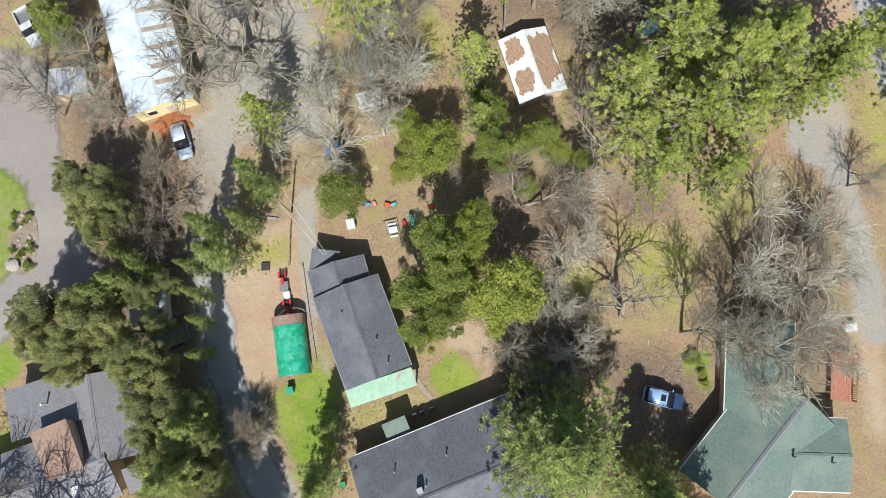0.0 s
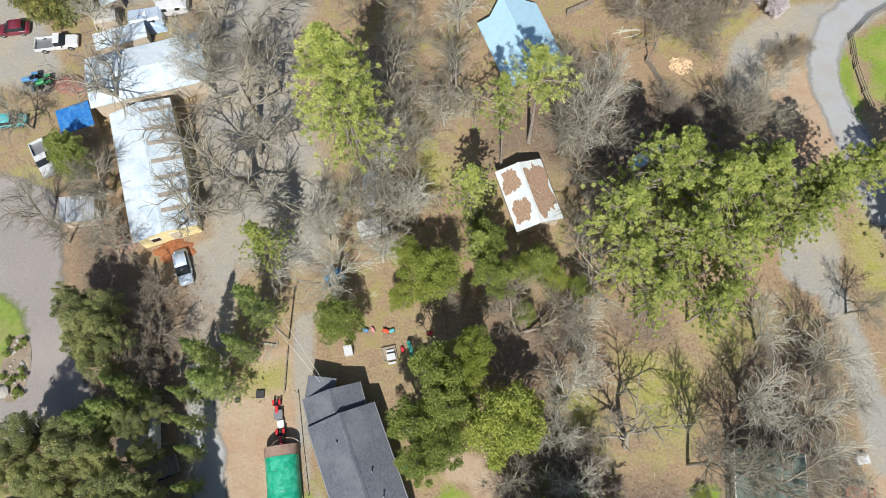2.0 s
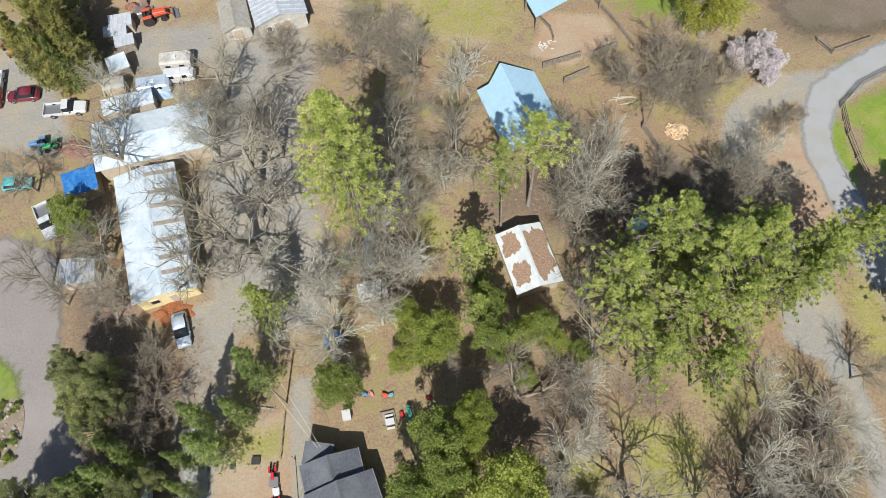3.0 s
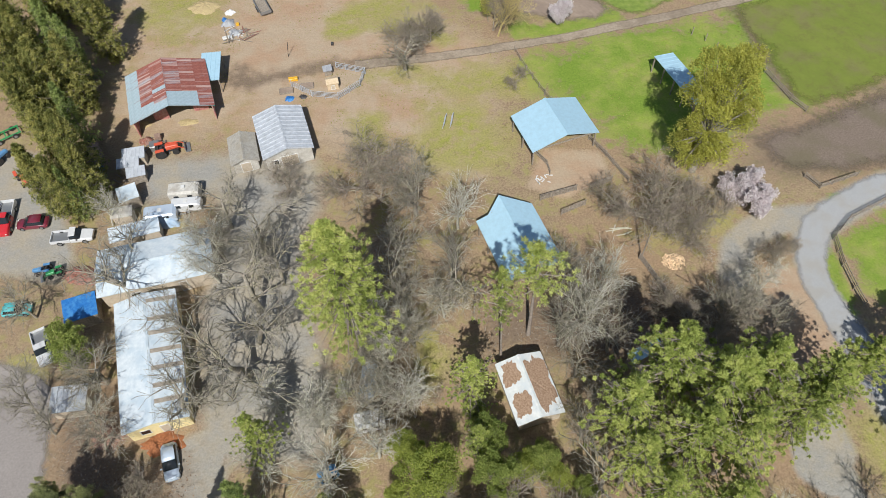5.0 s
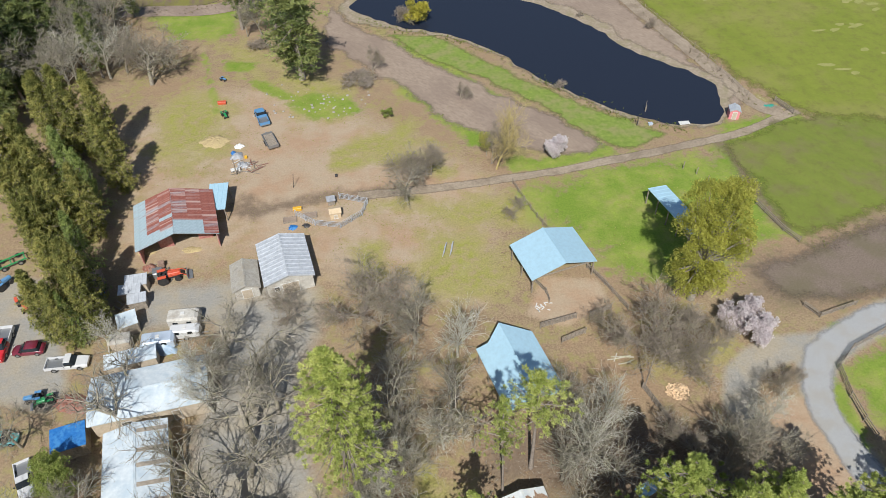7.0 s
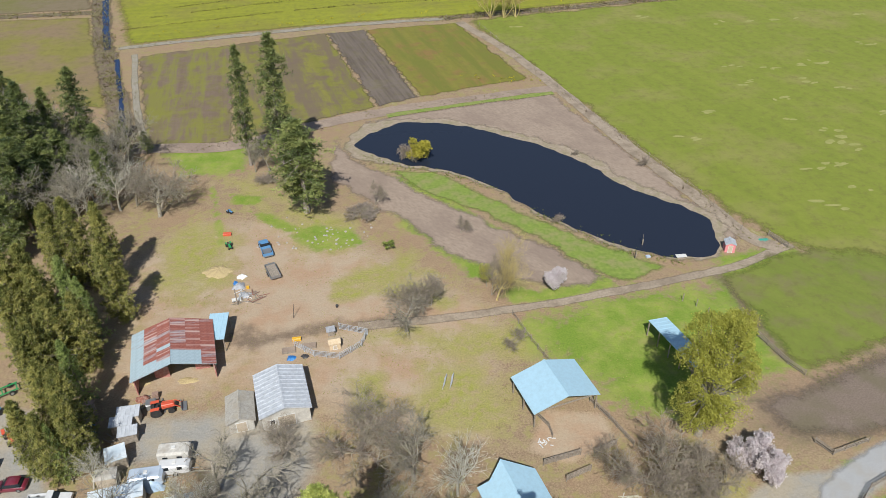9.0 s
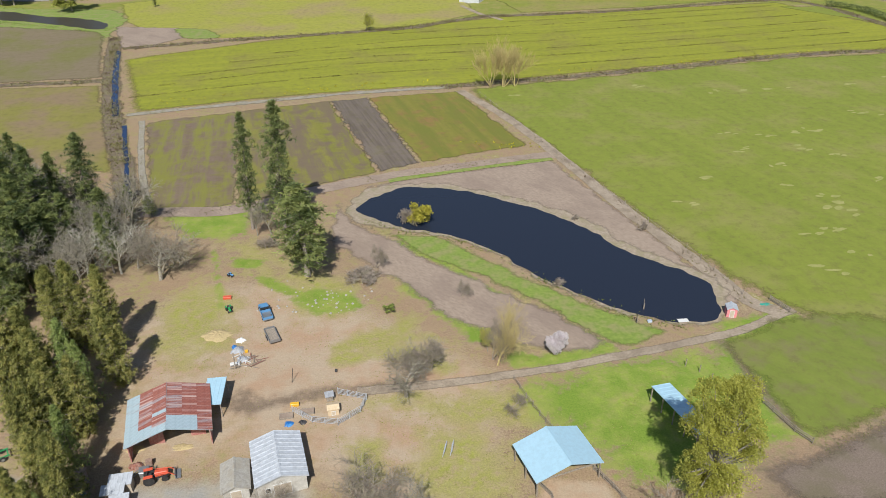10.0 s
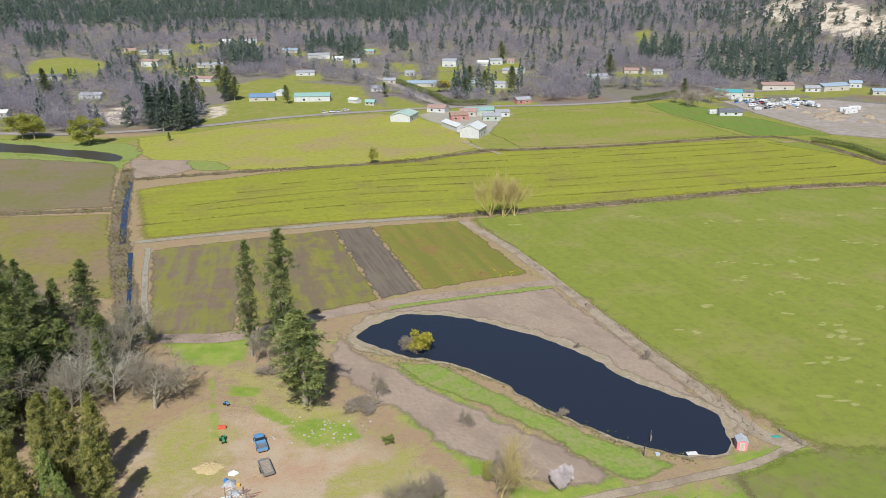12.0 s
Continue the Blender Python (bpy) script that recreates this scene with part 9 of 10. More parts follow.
slide = thing("slide", *(-5.2, 15.1), 0, 105, "green plastic slide on bare earth", "slide", "play things")
part("chute", extrude_bm([(-0.9, 0.05), (-0.6, 0.08), (0.6, 0.85), (0.8, 0.85), (0.8, 0.92), (0.55, 0.92), (-0.62, 0.16), (-0.9, 0.13)], 0.42), M_TEAL, slide)
for y in (-0.2, 0.2):
    part("leg", rod_bm((0.75, y, 0), (0.7, y, 0.85), 0.04), M_TEAL, slide)
for q, m_, lab, s in (((-10.4, 17.5), M_BLUEPAINT, "blue toy cart on bare earth", 0.8), ((-9.5, 17.5), M_PINKPAINT, "pink ride-on toy on bare earth", 0.6), ((-8.0, 17.3), M_ORANGE, "orange ride-on toy on bare earth", 0.8),
                      ((-7.4, 17.3), M_AQUA, "aqua toy seat on bare earth", 0.7), ((-6.1, 15.1), M_REDPAINT, "red ride-on toy on bare earth", 0.7), ((-3.0, 16.9), M_REDPAINT, "red toy half under a shrub", 0.7)):
    ob = thing("ride_on_toy", *q, 0, random.uniform(0, 360), lab, "toy", "play things")
    part("body", loft_bm([(-0.5 * s, 0.25 * s, 0.15 * s, 0.45 * s, 0.8), (0.0, 0.3 * s, 0.15 * s, 0.5 * s, 0.8), (0.5 * s, 0.22 * s, 0.15 * s, 0.42 * s, 0.75)]), m_, ob)
    part("handle", rod_bm((0.25 * s, 0, 0.4 * s), (0.15 * s, 0, 0.8 * s), 0.04 * s), M_YELLOW, ob)
    for x in (-0.35 * s, 0.35 * s):
        for y in (-0.28 * s, 0.28 * s):
            part("wheel", rod_bm((x, y - 0.05 * s, 0.14 * s), (x, y + 0.05 * s, 0.14 * s), 0.14 * s, sides=10), M_DARK, ob)
for q in ((-5.3, -6.3), (-4.5, -6.1), (-3.4, -5.7)):
    small_box("bin", q, 0.5, 0.5, 0.9, 20, M_METAL, "grey rubbish bin beside the house", "bin", M_DARK)
small_box("bin", (-13.2, -13.4), 0.6, 0.6, 1.0, 10, M_GREENPAINT, "green rubbish bin beside the house", "bin", M_GREENPAINT)
small_box("bin", (-14.0, -12.5), 0.8, 0.6, 0.8, 30, M_METAL, "grey chest beside the house corner", "chest")

# planting bed on the island
bed = thing("planting_bed", *(-50.2, 14.2), 0, 0, "stony planting bed with low plants and a pale boulder", "flower bed")
def rock_bm(r, seed, flat=0.6):
    bm = bmesh.new()
    bmesh.ops.create_icosphere(bm, subdivisions=2, radius=r)
    for v in bm.verts:
        k = 1 + 0.35 * noise.noise(v.co / r * 1.3 + Vector((seed * 3.1, 0, 0)))
        v.co = Vector((v.co.x * k, v.co.y * k, v.co.z * k * flat))
    return bm
M_ROCK = surface("pale_rock", (0.25, 0.23, 0.2), (0.45, 0.42, 0.38), 0.2, 0.95, local=True)
rng_bed = random.Random(5)
bm = bmesh.new()
bmesh.ops.create_circle(bm, cap_ends=True, segments=28, radius=1.0)
for v in bm.verts:
    v.co = Vector((v.co.x * 1.7, v.co.y * 3.9 + 0.15 * v.co.x, 0.09))
bed_soil = part("soil", bm, M_TRACK, bed)
for i in range(26):
    a_ = rng_bed.uniform(0, 6.3)
    r_ = rng_bed.uniform(0.2, 0.95)
    st = part("stone", rock_bm(rng_bed.uniform(0.1, 0.28), i), M_ROCK, bed)
    st.location = (math.cos(a_) * r_ * 1.6, math.sin(a_) * r_ * 3.6, 0.12)
big = part("boulder", rock_bm(0.8, 50, 0.5), M_ROCK, bed, "pale flat boulder")
big.location = (-0.9, -2.7, 0.3)
for i in range(14):
    plant("bush", ((-50.2, 14.2)[0] + rng_bed.uniform(-1.3, 1.3), (-50.2, 14.2)[1] + rng_bed.uniform(-3.2, 3.2)), rng_bed.uniform(0.4, 0.9), 1.2, label="small clump of low green plants")


# ---- barnyard ----
M_STRAW = surface("straw", (0.33, 0.25, 0.13), (0.52, 0.41, 0.22), 0.15, 0.95, big=(0.5, 0.4, 0.2), big_size=0.6, local=True, bump=0.9)
M_TANWOOD = surface("new_plywood", (0.52, 0.4, 0.25), (0.66, 0.53, 0.36), 0.4, 0.8, local=True)
M_TARPPALE = surface("pale_blue_tarp", (0.34, 0.46, 0.60), (0.55, 0.64, 0.72), 0.5, 0.5, big=(0.2, 0.33, 0.5), big_size=1.0, local=True, bump=0.7)
M_RUSTSCRAP = surface("rusty_scrap", (0.12, 0.05, 0.035), (0.40, 0.17, 0.12), 0.25, 0.9, big=(0.25, 0.2, 0.17), big_size=0.6, local=True, bump=1.0)
M_GREYTARP = surface("grey_tarp", (0.24, 0.25, 0.27), (0.40, 0.41, 0.43), 0.4, 0.6, local=True, bump=0.6)
M_WHITETARP = surface("white_sheet", (0.6, 0.6, 0.58), (0.78, 0.78, 0.76), 0.4, 0.6, local=True, bump=0.6)


def heap(name, at, rx, ry, h, mat, label, category, seed=0, deg=0.0):
    """A loose heap or a sheet thrown over things: a lumpy low mound."""
    bm = bmesh.new()
    rings, seg = 7, 40
    rows_ = []
    for i in range(rings + 1):
        r = i / rings
        row = []
        for j in range(seg):
            a_ = j * 2 * math.pi / seg
            k = 1 + 0.45 * noise.noise(Vector((math.cos(a_) * 1.4, math.sin(a_) * 1.4, seed * 2.7))) + 0.35 * noise.noise(Vector((math.cos(a_) * 4.5, math.sin(a_) * 4.5, seed * 5.1)))
            x, y = math.cos(a_) * r * rx * k, math.sin(a_) * r * ry * k
            z = h * (1 - r ** 2.2) * (1 + 0.6 * noise.noise(Vector((x * 2.2, y * 2.2, seed))) + 0.35 * noise.noise(Vector((x * 6.0, y * 6.0, seed)))) + 0.01
            row.append(bm.verts.new((x, y, max(0.0, z) if i < rings else -0.02)))
        rows_.append(row)
    for a_, b_ in zip(rows_, rows_[1:]):
        for j in range(seg):
            bm.faces.new((a_[j], a_[(j + 1) % seg], b_[(j + 1) % seg], b_[j]))
    bmesh.ops.remove_doubles(bm, verts=bm.verts, dist=0.0005)
    ob = bm_to(name, bm, mat, smooth=True)
    ob.matrix_world = pose(*at, 0, 0, 0, deg)
    return tagged(ob, label, category)


M_BRUSHPILE = surface("red_brown_brush", (0.10, 0.05, 0.035), (0.42, 0.27, 0.2), 0.25, 0.95, local=True, bump=1.0)
heap("hay", (-42.1, 107.0), 2.4, 1.9, 0.4, M_STRAW, "loose heap of yellow straw on bare earth", "hay", 1)
heap("hay", (-46.8, 78.4), 1.6, 0.8, 0.15, M_STRAW, "scattered yellow straw in front of the barn", "hay", 2, 10)
heap("hay", (-40.0, 78.8), 1.8, 0.7, 0.15, M_STRAW, "scattered yellow straw beside the barn door", "hay", 3, 5)
heap("tarp", (-37.4, 105.0), 0.9, 0.8, 0.5, M_WHITETARP, "white plastic sheet thrown over scrap", "tarp", 4)
heap("tarp", (-37.2, 102.3), 1.2, 1.0, 0.6, M_GREYTARP, "grey tarp thrown over a scrap pile", "tarp", 5)
heap("tarp", (-35.6, 99.8), 1.2, 0.9, 0.4, M_GREYTARP, "crumpled grey tarp beside scrap timber", "tarp", 6)
heap("tarp", (-38.0, 103.0), 0.5, 0.5, 0.5, M_TARPBLUE, "small blue tarp bundle in the scrap pile", "tarp", 7)
heap("tarp", (-24.6, 83.4), 0.8, 0.6, 0.25, M_TARPBLUE, "round blue tarp beside the pen", "tarp", 8)
heap("tarp", (-22.5, 83.7), 0.6, 0.5, 0.3, M_DARK, "dark plastic sheet beside the pen", "tarp", 9)
heap("pool", (62.5, 114.1), 1.6, 1.0, 0.12, M_TEAL, "dark teal sheet lying beside the pond track", "tarp", 11)
heap("tarp", (-51.2, 68.4), 0.7, 2.2, 0.7, M_TARPBLUE, "long bundle under a blue tarp", "tarp", 12)
heap("brush_pile", (-39.9, 28.8), 1.9, 1.5, 0.8, M_BRUSHPILE, "tangled pile of red-brown brush beside the workshop", "brush pile", 51)
heap("compost_mound", (-33.3, 27.8), 2.4, 1.4, 0.4, surface("rust_leaves", (0.2, 0.07, 0.03), (0.42, 0.17, 0.07), 0.2, 0.95, local=True), "heap of rust-brown leaves beside the workshop", "leaf pile", 13)


def plank_pile(at, n, length, label, seed, mat=None, spread=1.2, deg=0.0):
    """Loose boards and poles lying over one another."""
    rng = random.Random(seed)
    ob = thing("timber_pile", *at, 0, deg, label, "timber")
    for i in range(n):
        L_ = length * rng.uniform(0.5, 1.1)
        m = pose(rng.uniform(-spread, spread), rng.uniform(-spread, spread), 0.05 + 0.06 * (i % 4), 0, 0, rng.uniform(-50, 50) + (90 if rng.random() < 0.3 else 0))
        part("board", box_bm(-L_ / 2, -0.07, 0, L_ / 2, 0.07, 0.05, m), mat or M_WOOD, ob)
    return ob


plank_pile((-34.8, 98.8), 16, 2.4, "scattered grey boards and poles by the post", 1, None, 1.8)
plank_pile((32.3, 53.9), 6, 2.6, "dark beams lying on bare earth", 2, None, 0.6, 40)["label"] = "weathered dark beams lying on bare earth"
plank_pile((23.7, 55.8), 6, 2.8, "pale dead branches lying beside the panels", 3, M_PALEBARK, 1.0)
plank_pile((-44.4, 74.1), 10, 2.0, "scrap metal bars beside the tractor", 4, M_METAL, 1.2)
plank_pile((-23.7, -9.3), 5, 1.6, "old boards beside the lane", 5, None, 0.8)["label"] = "old grey boards lying beside the lane"
plank_pile((-22.0, 15.5), 6, 2.6, "fallen grey branches beside the yard", 6, M_BARK, 1.4)

plank_pile((14.2, 65.1), 14, 0.7, "pale broken boards scattered on bare earth", 7, M_TRIM, 1.3)

plank_pile((-35.9, 99.3), 12, 2.0, "scrap timber and bars beside the grey tarp", 21, M_TRIM, 1.5)
plank_pile((-33.4, 99.4), 9, 2.0, "thin reddish sticks and bars on the ground", 22, M_RUSTSCRAP, 1.4)
# firewood: each split log a piece
wood = thing("firewood_pile", *(29.8, 51.0), 0, 0, "loose heap of split pale firewood", "firewood")
log_mesh = None
rng_w = random.Random(9)
for i in range(150):
    r_ = rng_w.random() ** 0.6 * 1.5
    a_ = rng_w.uniform(0, 6.3)
    z_ = max(0.05, 0.75 * (1 - r_ / 1.5)) * rng_w.uniform(0.3, 1.0)
    if log_mesh is None:
        lg = part("log", extrude_bm([(-0.12, 0.0), (0.12, 0.0), (0.02, 0.16), (-0.03, 0.15)], 0.45), M_CUTWOOD, wood)
        log_mesh = lg.data
    else:
        lg = new("log", log_mesh)
        lg.parent = wood
    lg.matrix_basis = pose(math.cos(a_) * r_, math.sin(a_) * r_ * 0.85, z_, rng_w.uniform(-40, 40), rng_w.uniform(-30, 30), rng_w.uniform(0, 360))

# chicken yard
gable("coop", (-17.9, 85.9)[0], (-17.9, 85.9)[1], 2.0, 1.7, 12, 1.2, 0.35, M_TANWOOD, M_TANWOOD, "small plywood hen house with pale roof", "coop", over=0.12, ridge_cap=False, openings=(("y-", 0, 0.5, 0.1, 0.7, "door"),))
lean_roof("coop", (-18.9, 88.9)[0], (-18.9, 88.9)[1], 1.5, 1.2, 15, 1.0, 1.2, M_GREYTARP, "low grey roofed hutch beside the pen", "hutch", walls=M_WOOD)
for q, deg in (((-25.3, 85.0), 10), ((-22.1, 86.0), 8)):
    bedb = thing("raised_bed", *q, 0, deg, "raised garden bed with board sides and soil", "raised bed")
    for x0, y0, x1, y1 in ((-1.1, -0.6, 1.1, -0.54), (-1.1, 0.54, 1.1, 0.6), (-1.1, -0.54, -1.04, 0.54), (1.04, -0.54, 1.1, 0.54)):
        part("board", box_bm(x0, y0, 0, x1, y1, 0.35), M_WOOD, bedb)
    part("soil", box_bm(-1.04, -0.54, 0, 1.04, 0.54, 0.28), M_SOIL, bedb)
small_box("crate", (-24.4, 87.5), 1.4, 0.5, 0.6, 8, M_YELLOW, "yellow plastic crate beside the raised beds", "crate")
small_box("crate", (-35.5, 101.6), 0.5, 0.4, 0.5, 25, M_YELLOW, "yellow bucket in the scrap pile", "bucket")["label"] = "small yellow bucket in the scrap pile"
small_box("crate", (-43.3, 118.9), 1.6, 0.6, 0.6, 5, M_ORANGE, "orange-red machine frame on the ground", "machine")
tractor((-41.9, 114.7), -60, M_GREENPAINT, "small green implement with wheels", 0.7, False)["label"] = "small green tractor in the barnyard"
tractor((-44.8, 127.4), -30, M_BLUEPAINT, "small blue cart", 0.5, False)["label"] = "small blue riding mower by the fence"
small_box("box", (-18.7, 95.9), 0.4, 0.4, 0.5, 0, M_DARK, "small dark drum on the bare yard", "drum")
small_box("box", (-36.7, 98.1), 1.6, 0.5, 0.5, 15, M_TRIM, "white trough beside the barn annex", "trough")
for q, deg in (((-0.0, 77.1), 80), ((1.1, 77.3), 82)):
    pan = thing("panel_gate", *q, 0, deg, "small metal panel gate leaning in the pasture", "gate")
    for z in (0.15, 0.45, 0.75, 1.05):
        part("bar", rod_bm((-1.1, 0.3 - z * 0.3, z), (1.1, 0.3 - z * 0.3, z), 0.045, sides=6), M_ZINC, pan)
    for x in (-1.1, 0.0, 1.1):
        part("upright", rod_bm((x, 0.3, 0.0), (x, 0.0, 1.1), 0.05, sides=6), M_ZINC, pan)
# red stall doors under the barn eave
for q in ((-44.0, 79.6), (-38.2, 81.4)):
    st = thing("stall_wall", *q, 0, 10, "red boarded stall front under the barn eave", "stall")
    for i in range(9):
        part("board", box_bm(-1.1 + i * 0.25, -0.04, 0, -0.87 + i * 0.25, 0.04, 2.1), M_WALLRED, st)
# machines under the cedars
small_box("bin", (-58.2, 77.8), 1.6, 0.9, 1.0, 12, M_WHITETARP, "pale crates stacked beside the cedars", "crates")
small_box("box", (-43.7, 73.4), 1.4, 1.2, 1.2, 15, M_METAL, "grey metal machine beside the tractor", "machine")
small_box("box", (-43.7, 75.3), 0.9, 0.8, 1.0, 15, M_SHINGLE_BROWN, "rusty metal box beside the tractor", "machine")
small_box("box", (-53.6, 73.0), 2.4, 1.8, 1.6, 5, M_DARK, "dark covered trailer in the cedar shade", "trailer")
frame_ob = thing("machine_frame", *(-67.4, 76.5), 0, 35, "green steel farm implement frame", "implement")
for y in (-0.8, 0.8):
    part("beam", box_bm(-2.2, y - 0.08, 0.6, 2.2, y + 0.08, 0.78), M_GREENPAINT, frame_ob)
for x in (-2.0, 0.0, 2.0):
    part("cross_beam", box_bm(x - 0.08, -0.72, 0.6, x + 0.08, 0.72, 0.78), M_GREENPAINT, frame_ob)
wheels(frame_ob, (-1.2, 1.2), 1.0, 0.4, 0.2)
tractor((-66.7, 71.8), 60, M_BLUEPAINT, "dark blue tractor at the yard edge", 1.0, False)

heap("tarp", (-40.2, 59.8), 2.3, 1.9, 1.7, M_TARPPALE, "load under a pale blue tarp", "tarp", 31, 10)
heap("scrap_mound", (-49.2, 51.0), 3.0, 1.4, 0.7, M_RUSTSCRAP, "rust-red scrap heap beside the tractors", "scrap", 32, -10)
heap("scrap_mound", (-45.6, 75.0), 1.2, 0.8, 0.6, M_RUSTSCRAP, "rusty scrap heap beside the tractor", "scrap", 33)
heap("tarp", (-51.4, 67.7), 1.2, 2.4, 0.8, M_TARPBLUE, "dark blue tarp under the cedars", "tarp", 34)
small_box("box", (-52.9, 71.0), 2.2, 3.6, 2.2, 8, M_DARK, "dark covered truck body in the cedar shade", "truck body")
lad = thing("ladder", *(-52.0, 71.5), 0, 80, "aluminium ladder leaning on the truck body", "ladder")
for y in (-0.2, 0.2):
    part("rail", rod_bm((-1.4, y, 0.05), (0.4, y, 2.3), 0.03, sides=6), M_METAL, lad)
for i in range(8):
    part("rung", rod_bm((-1.2 + 0.2 * i, -0.2, 0.3 + 0.25 * i), (-1.2 + 0.2 * i, 0.2, 0.3 + 0.25 * i), 0.02, sides=6), M_METAL, lad)
plank_pile((-42.0, 73.7), 9, 1.8, "scrap metal bars and posts beside the tractor", 14, M_METAL, 1.0)
plank_pile((-46.9, 67.5), 8, 2.0, "grey boards stacked beside the hutches", 15, None, 0.9)
plank_pile((-49.4, 62.9), 8, 2.0, "old boards and pipes beside the cedars", 16, M_TRIM, 1.0)

# pond
raft = thing("raft", *(45.1, 109.0), 0.12, 5, "small grey floating dock at the pond edge", "dock")
for i in range(7):
    part("plank", box_bm(-1.0, -0.5 + i * 0.15, 0.12, 1.0, -0.37 + i * 0.15, 0.17), M_TRIM, raft)
for y in (-0.35, 0.4):
    part("float", rod_bm((-0.95, y, 0.06), (0.95, y, 0.06), 0.08), M_METAL, raft)
pole((38.6, 113.0), 2.6, "thin bare pole beside the pond", 0.0, M_WOOD, 0.05)
pole((36.2, 108.7), 2.2, "dark post beside the pond", 0.0, M_DARK, 0.08)
small_box("box", (38.8, 109.0), 0.8, 0.6, 0.4, 10, M_SILVER, "pale blue box beside the pond", "box")

# pale stones in the grass by the brush
rng_s = random.Random(4)
stone_mesh = None
rocks = thing("stone_scatter", *(-24.5, 117.7), 0, 0, "pale stones scattered through green grass", "stones")
for i in range(60):
    if stone_mesh is None:
        st = part("stone", rock_bm(0.3, 3), M_ROCK, rocks)
        stone_mesh = st.data
    else:
        st = new("stone", stone_mesh)
        st.parent = rocks
    s_ = rng_s.uniform(0.3, 1.0)
    st.matrix_basis = pose(rng_s.gauss(0, 4.2), rng_s.gauss(0, 2.6), 0.05, 0, 0, rng_s.uniform(0, 360)) @ Matrix.Diagonal((s_, s_, s_, 1))

# by the south-east house
small_box("cart", (42.5, 2.0), 1.3, 0.8, 0.8, 8, M_WHITEPAINT, "white covered cart beside the drive", "cart")
for q in ((25.7, -1.3), (26.1, -2.6), (25.3, -0.5), (26.3, -3.7), (24.7, -1.2)):
    plant("fresh", q, 1.0, 1.4, label="low yellow-green garden shrub")
for q in ((-19.0, -3.3), (-6.0, 2.2)):
    small_box("bin", q, 0.7, 0.7, 0.9, 15, M_TEAL, "dark green tub beside the wall", "tub")

# ---- far details ----
rng_f = random.Random(12)
for i in range(95):
    s_, u_ = rng_f.random(), rng_f.random()
    (ax_, ay_), (bx_, by_), (cx_, cy_) = [(218.4, 545), (269.5, 535), (213.5, 492)]
    x_, y_ = ax_ + (bx_ - ax_) * s_ + (cx_ - ax_) * u_ * (1 - 0.4 * s_), ay_ + (by_ - ay_) * s_ + (cy_ - ay_) * u_ * (1 - 0.4 * s_)
    if rng_f.random() < 0.6:
        car((x_, y_), rng_f.choice((5, 95)) + rng_f.uniform(-8, 8), 4.4, 1.8, 1.5, rng_f.choice((M_WHITEPAINT, M_SILVER, M_WHITEPAINT, M_SKYPAINT, M_BLUEPAINT, M_SILVER, M_REDPAINT, M_DARK)), "distant parked car in the storage yard")
    else:
        travel_trailer((x_, y_), rng_f.choice((5, 95)) + rng_f.uniform(-8, 8), 5.5, 2.2, 2.2, "distant white trailer in the storage yard")
for q in ((272.9, 483), (271.7, 474), (282.3, 489), (183.8, 479)):
    travel_trailer(q, 8, 9.0, 2.6, 3.0, "distant white trailer at the yard edge")
for q in ((-76.1, 503), (-71.6, 505), (-67.4, 510), (-80.9, 501)):
    car(q, 5, 4.4, 1.8, 1.5, M_WHITEPAINT, "distant car on the country road shoulder")


def hedge(name, pts, h, w, label):
    """A clipped hedge: a long block of small leaves."""
    rng = np.random.default_rng(31)
    line = smooth_line(pts, 1.0)
    cs = []
    for x, y in line:
        z = hill(x, y)
        for _ in range(70):
            cs.append((x + rng.uniform(-w / 2, w / 2), y + rng.uniform(-w / 2, w / 2), z + h * rng.uniform(0, 1) ** 0.5))
    v, f, tint = leaf_cloud(rng, cs, 1, 0.6, 0.35, 0.5, 0.1)
    ob = new(name, mesh_np(name, v, f, M_SPIRE, tint=tint))
    return tagged(ob, label, "hedge", kind="stuff")


hedge("hedge", [(-37.5, 648), (-8.9, 581), (8.5, 531), (32.6, 530)], 4.0, 4.0, "clipped dark green hedge along the side road")
hedge("hedge", [(141.2, 528), (156.5, 538), (182.3, 560)], 5.0, 4.0, "row of dark green shrubs beside the road")
hedge("hedge", [(203.1, 384), (213.3, 369), (215.6, 338)], 2.5, 4.0, "dark weedy hedge between far fields")


for i in range(14):
    (ax_, ay_), (bx_, by_) = [(239.9, 490), (275.8, 445)]
    s_ = rng_f.random()
    heap("dirt_mound", (ax_ + (bx_ - ax_) * s_ + rng_f.uniform(-25, 25), ay_ + (by_ - ay_) * s_ + rng_f.uniform(-30, 30)), rng_f.uniform(3, 8), rng_f.uniform(2, 5), rng_f.uniform(0.8, 2.0), M_TRACK, "brown dirt pile in the storage yard", "dirt pile", 40 + i)
# trees among the far houses
for q, h in (((-317, 584), 24), ((-351, 692), 10), ((-301, 724), 12), ((-284, 731), 10), ((-262, 722), 14), ((-172, 573), 26), ((-166, 566), 26), ((-161, 565), 18),
             ((-116, 546), 14), ((-44, 574), 12), ((24, 606), 20), ((65, 765), 22), ((158, 676), 20), ((189, 559), 14), ((37, 605), 16), ((58, 587), 22), ((-156, 407), 5),
             ((13, 576), 16), ((19, 570), 14), ((127, 599), 9), ((-178, 539), 12), ((-187, 547), 20)):
    plant("spire", q, h, 1.7, label="distant dark conifer among the houses across the valley")
for q, h in (((3, 600), 9), ((-342, 819), 9)):
    plant("willow", q, h, 1.2, label="distant yellow flowering tree beside a house")
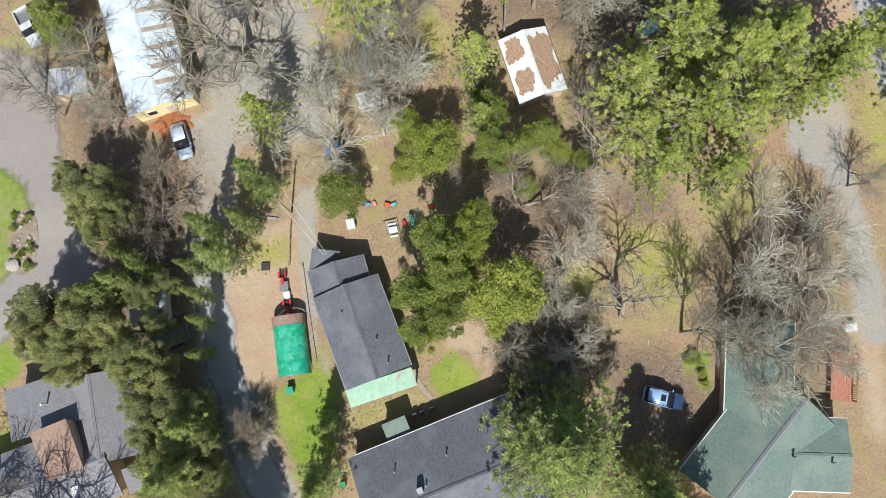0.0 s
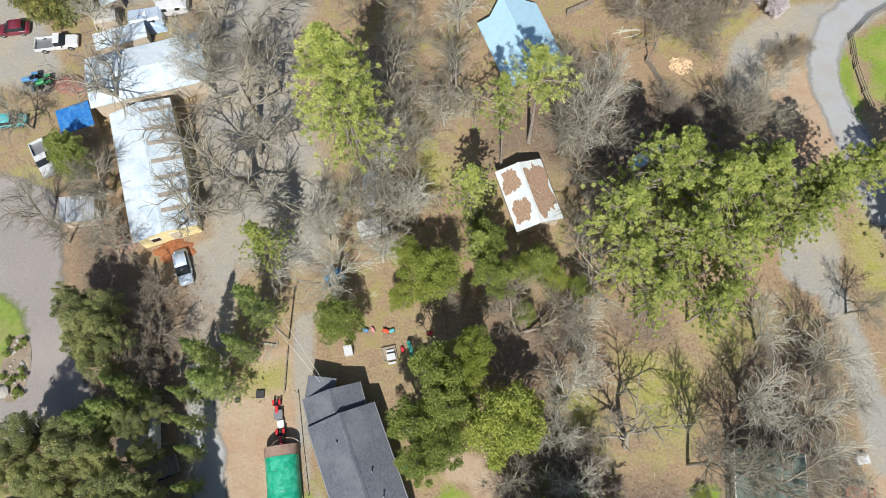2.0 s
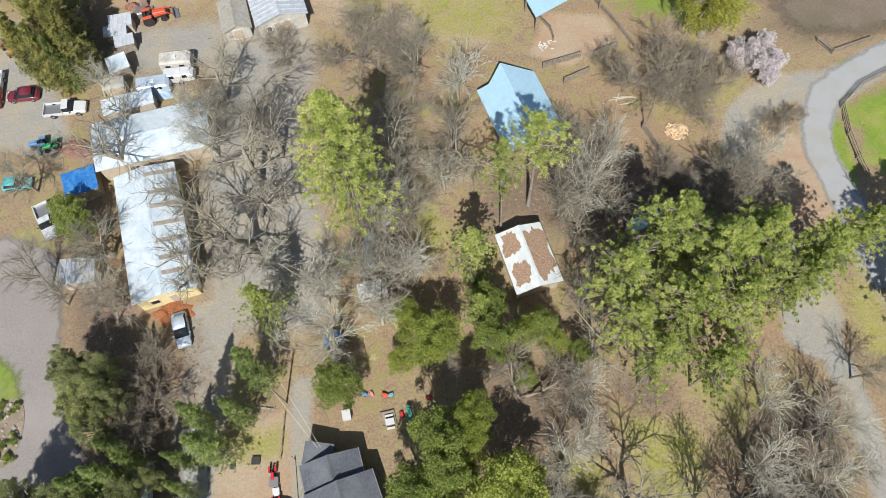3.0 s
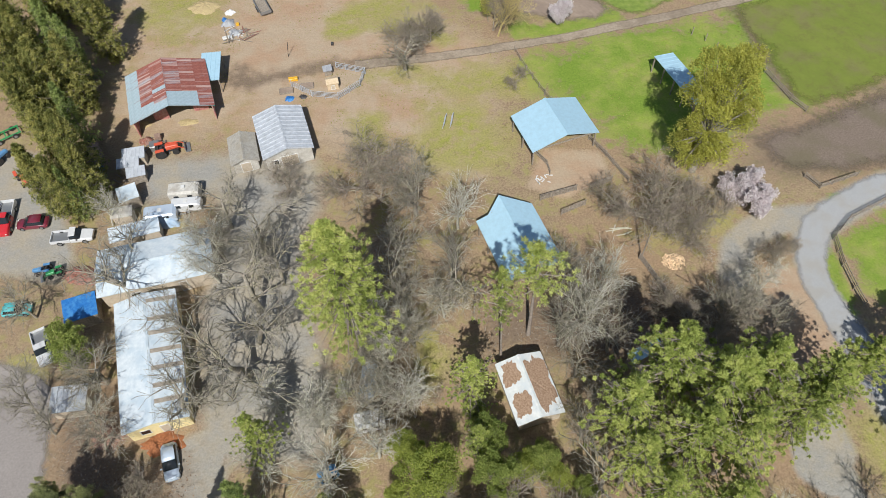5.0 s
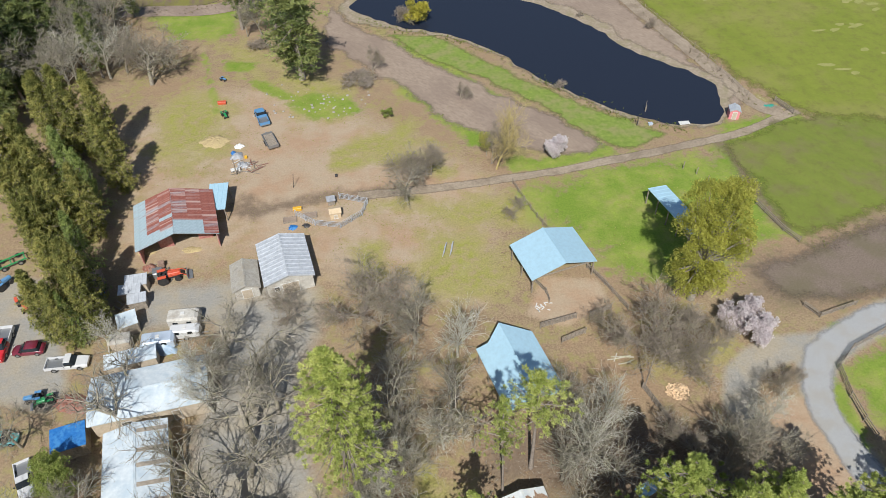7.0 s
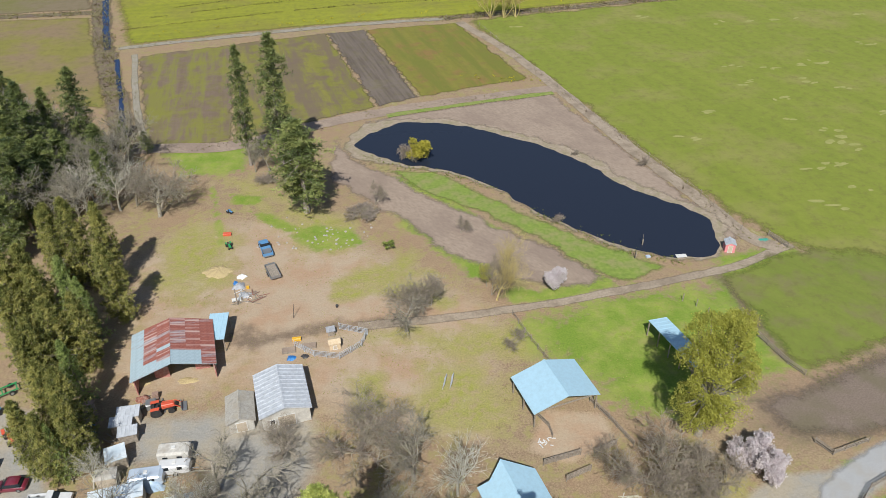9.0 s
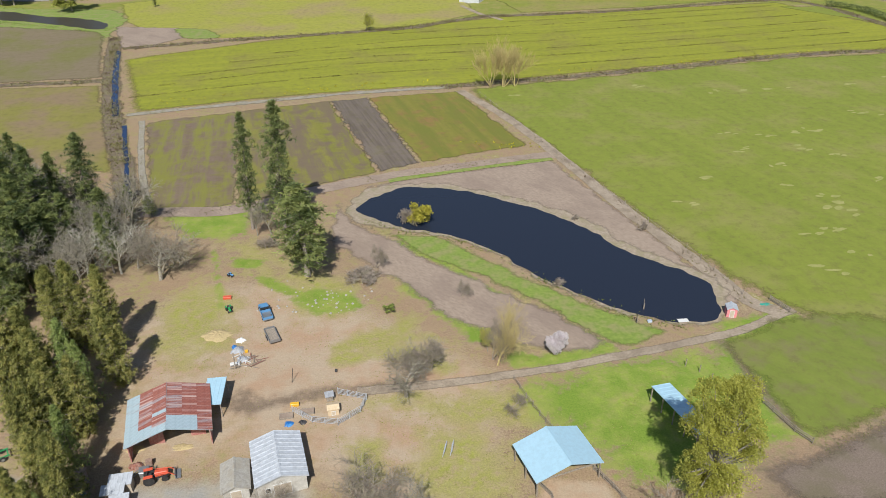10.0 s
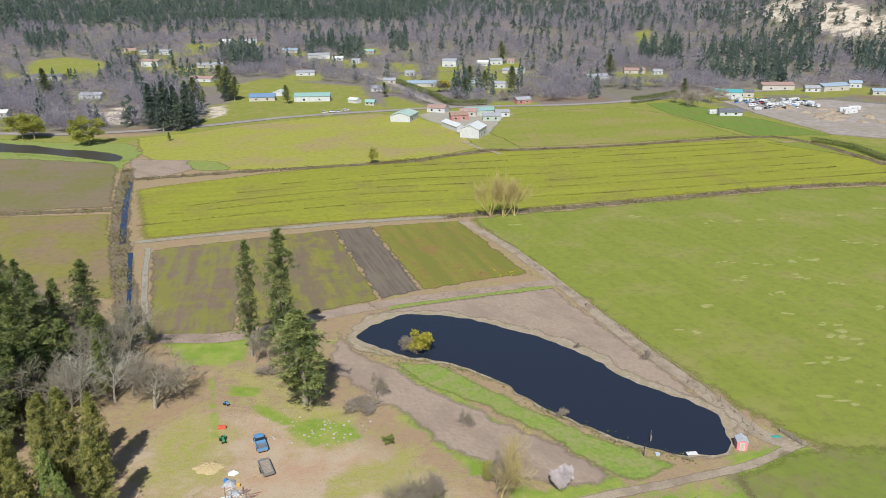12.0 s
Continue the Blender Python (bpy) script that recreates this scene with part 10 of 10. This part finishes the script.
for q, h in (((178, 520), 12), ((183, 510), 13), ((198, 530), 13), ((208, 541), 12), ((67, 572), 13), ((75, 577), 12), ((174, 532), 10), ((46, 552), 9)):
    plant("brown", q, h, 1.0, label="distant reddish bare tree beside the road")


# ---- litter on the ground ----
def scatter(name, label, category, n, area, mat, size, aspect, seed, lift, keep=0.0, tall=0.0):
    """Countless small leaves, sticks or grass blades lying on the ground."""
    rng = np.random.default_rng(seed)
    box_ = np.concatenate([np.array(p_) for p_ in area])
    x = rng.uniform(box_[:, 0].min(), box_[:, 0].max(), n)
    y = rng.uniform(box_[:, 1].min(), box_[:, 1].max(), n)
    share = np.zeros(n)
    for p_ in area:
        share = np.maximum(share, inside_share(x, y, p_, 2.0))
    ok = share > rng.uniform(0.2, 0.9, n)
    ok &= np.array([wobble(u, v, 5.0, seed * 1.7) + 0.5 * wobble(u, v, 17.0, seed) > keep for u, v in zip(x, y)])
    x, y = x[ok], y[ok]
    m = len(x)
    a_ = rng.uniform(0, 2 * math.pi, m)
    L_ = size * rng.uniform(0.4, 1.5, m)
    d_ = np.stack([np.cos(a_), np.sin(a_), np.full(m, tall)], 1)
    s_ = np.stack([-np.sin(a_), np.cos(a_), np.zeros(m)], 1) * aspect
    p = np.stack([x, y, np.full(m, 0.0)], 1) + np.array([0, 0, lift]) + rng.uniform(0, 0.03, (m, 1)) * np.array([0, 0, 1])
    L_ = L_[:, None]
    v = np.stack([p - d_ * L_ * 0.0, p + d_ * L_ * 0.5 + s_ * L_, p + d_ * L_, p + d_ * L_ * 0.5 - s_ * L_], 1).reshape(-1, 3)
    ob = new(name, mesh_np(name, v, np.arange(m * 4).reshape(m, 4), mat, tint=np.repeat(rng.uniform(0, 1, m), 4)))
    return tagged(ob, label, category, kind="stuff")


M_DRYLEAF = foliage("dry_leaves", [(0.0, (0.10, 0.06, 0.04)), (0.5, (0.24, 0.15, 0.09)), (1.0, (0.46, 0.34, 0.2))], 0.9, 0.1)
M_STICKS = foliage("fallen_sticks", [(0.0, (0.12, 0.09, 0.07)), (0.5, (0.3, 0.26, 0.21)), (1.0, (0.6, 0.55, 0.47))], 0.9, 0.0)
M_TUFT = foliage("grass_tufts", [(0.0, (0.19, 0.20, 0.05)), (0.5, (0.29, 0.28, 0.08)), (1.0, (0.42, 0.37, 0.16))], 0.9, 0.5)
WOODS = [p_ for p_ in COVERS["mud_shade"] if max(v for _, v in p_) < 62]
GREENS = [p_ for p_ in COVERS["moss"] + COVERS["lawn"] + COVERS["yard"] if max(v for _, v in p_) < 160]
scatter("leaf_litter", "dry brown leaves lying under the trees", "leaves", 60000, WOODS, M_DRYLEAF, 0.15, 0.4, 3, 0.03, -0.3, 0.03)
scatter("stick_litter", "broken sticks and twigs lying on the ground", "sticks", 20000, WOODS, M_STICKS, 0.55, 0.045, 4, 0.06, -0.3, 0.1)
scatter("grass_tufts", "tufts of rough grass in the yards", "grass", 70000, GREENS, M_TUFT, 0.2, 0.3, 6, 0.0, 0.1, 0.12)
BARNYARD = [[(-66.3, 154.7), (-41.9, 156.8), (-22.2, 129.8), (1.6, 108.8), (11.6, 101.7), (46.9, 103.2), (42.1, 100.9), (20.4, 92.2), (-2.5, 74.9), (-31.4, 80.1), (-47.0, 103.2)]]
scatter("yard_weeds", "low weeds and dry grass in the barnyard", "weeds", 16000, BARNYARD, M_TUFT, 0.18, 0.25, 16, 0.0, -0.05, 0.08)
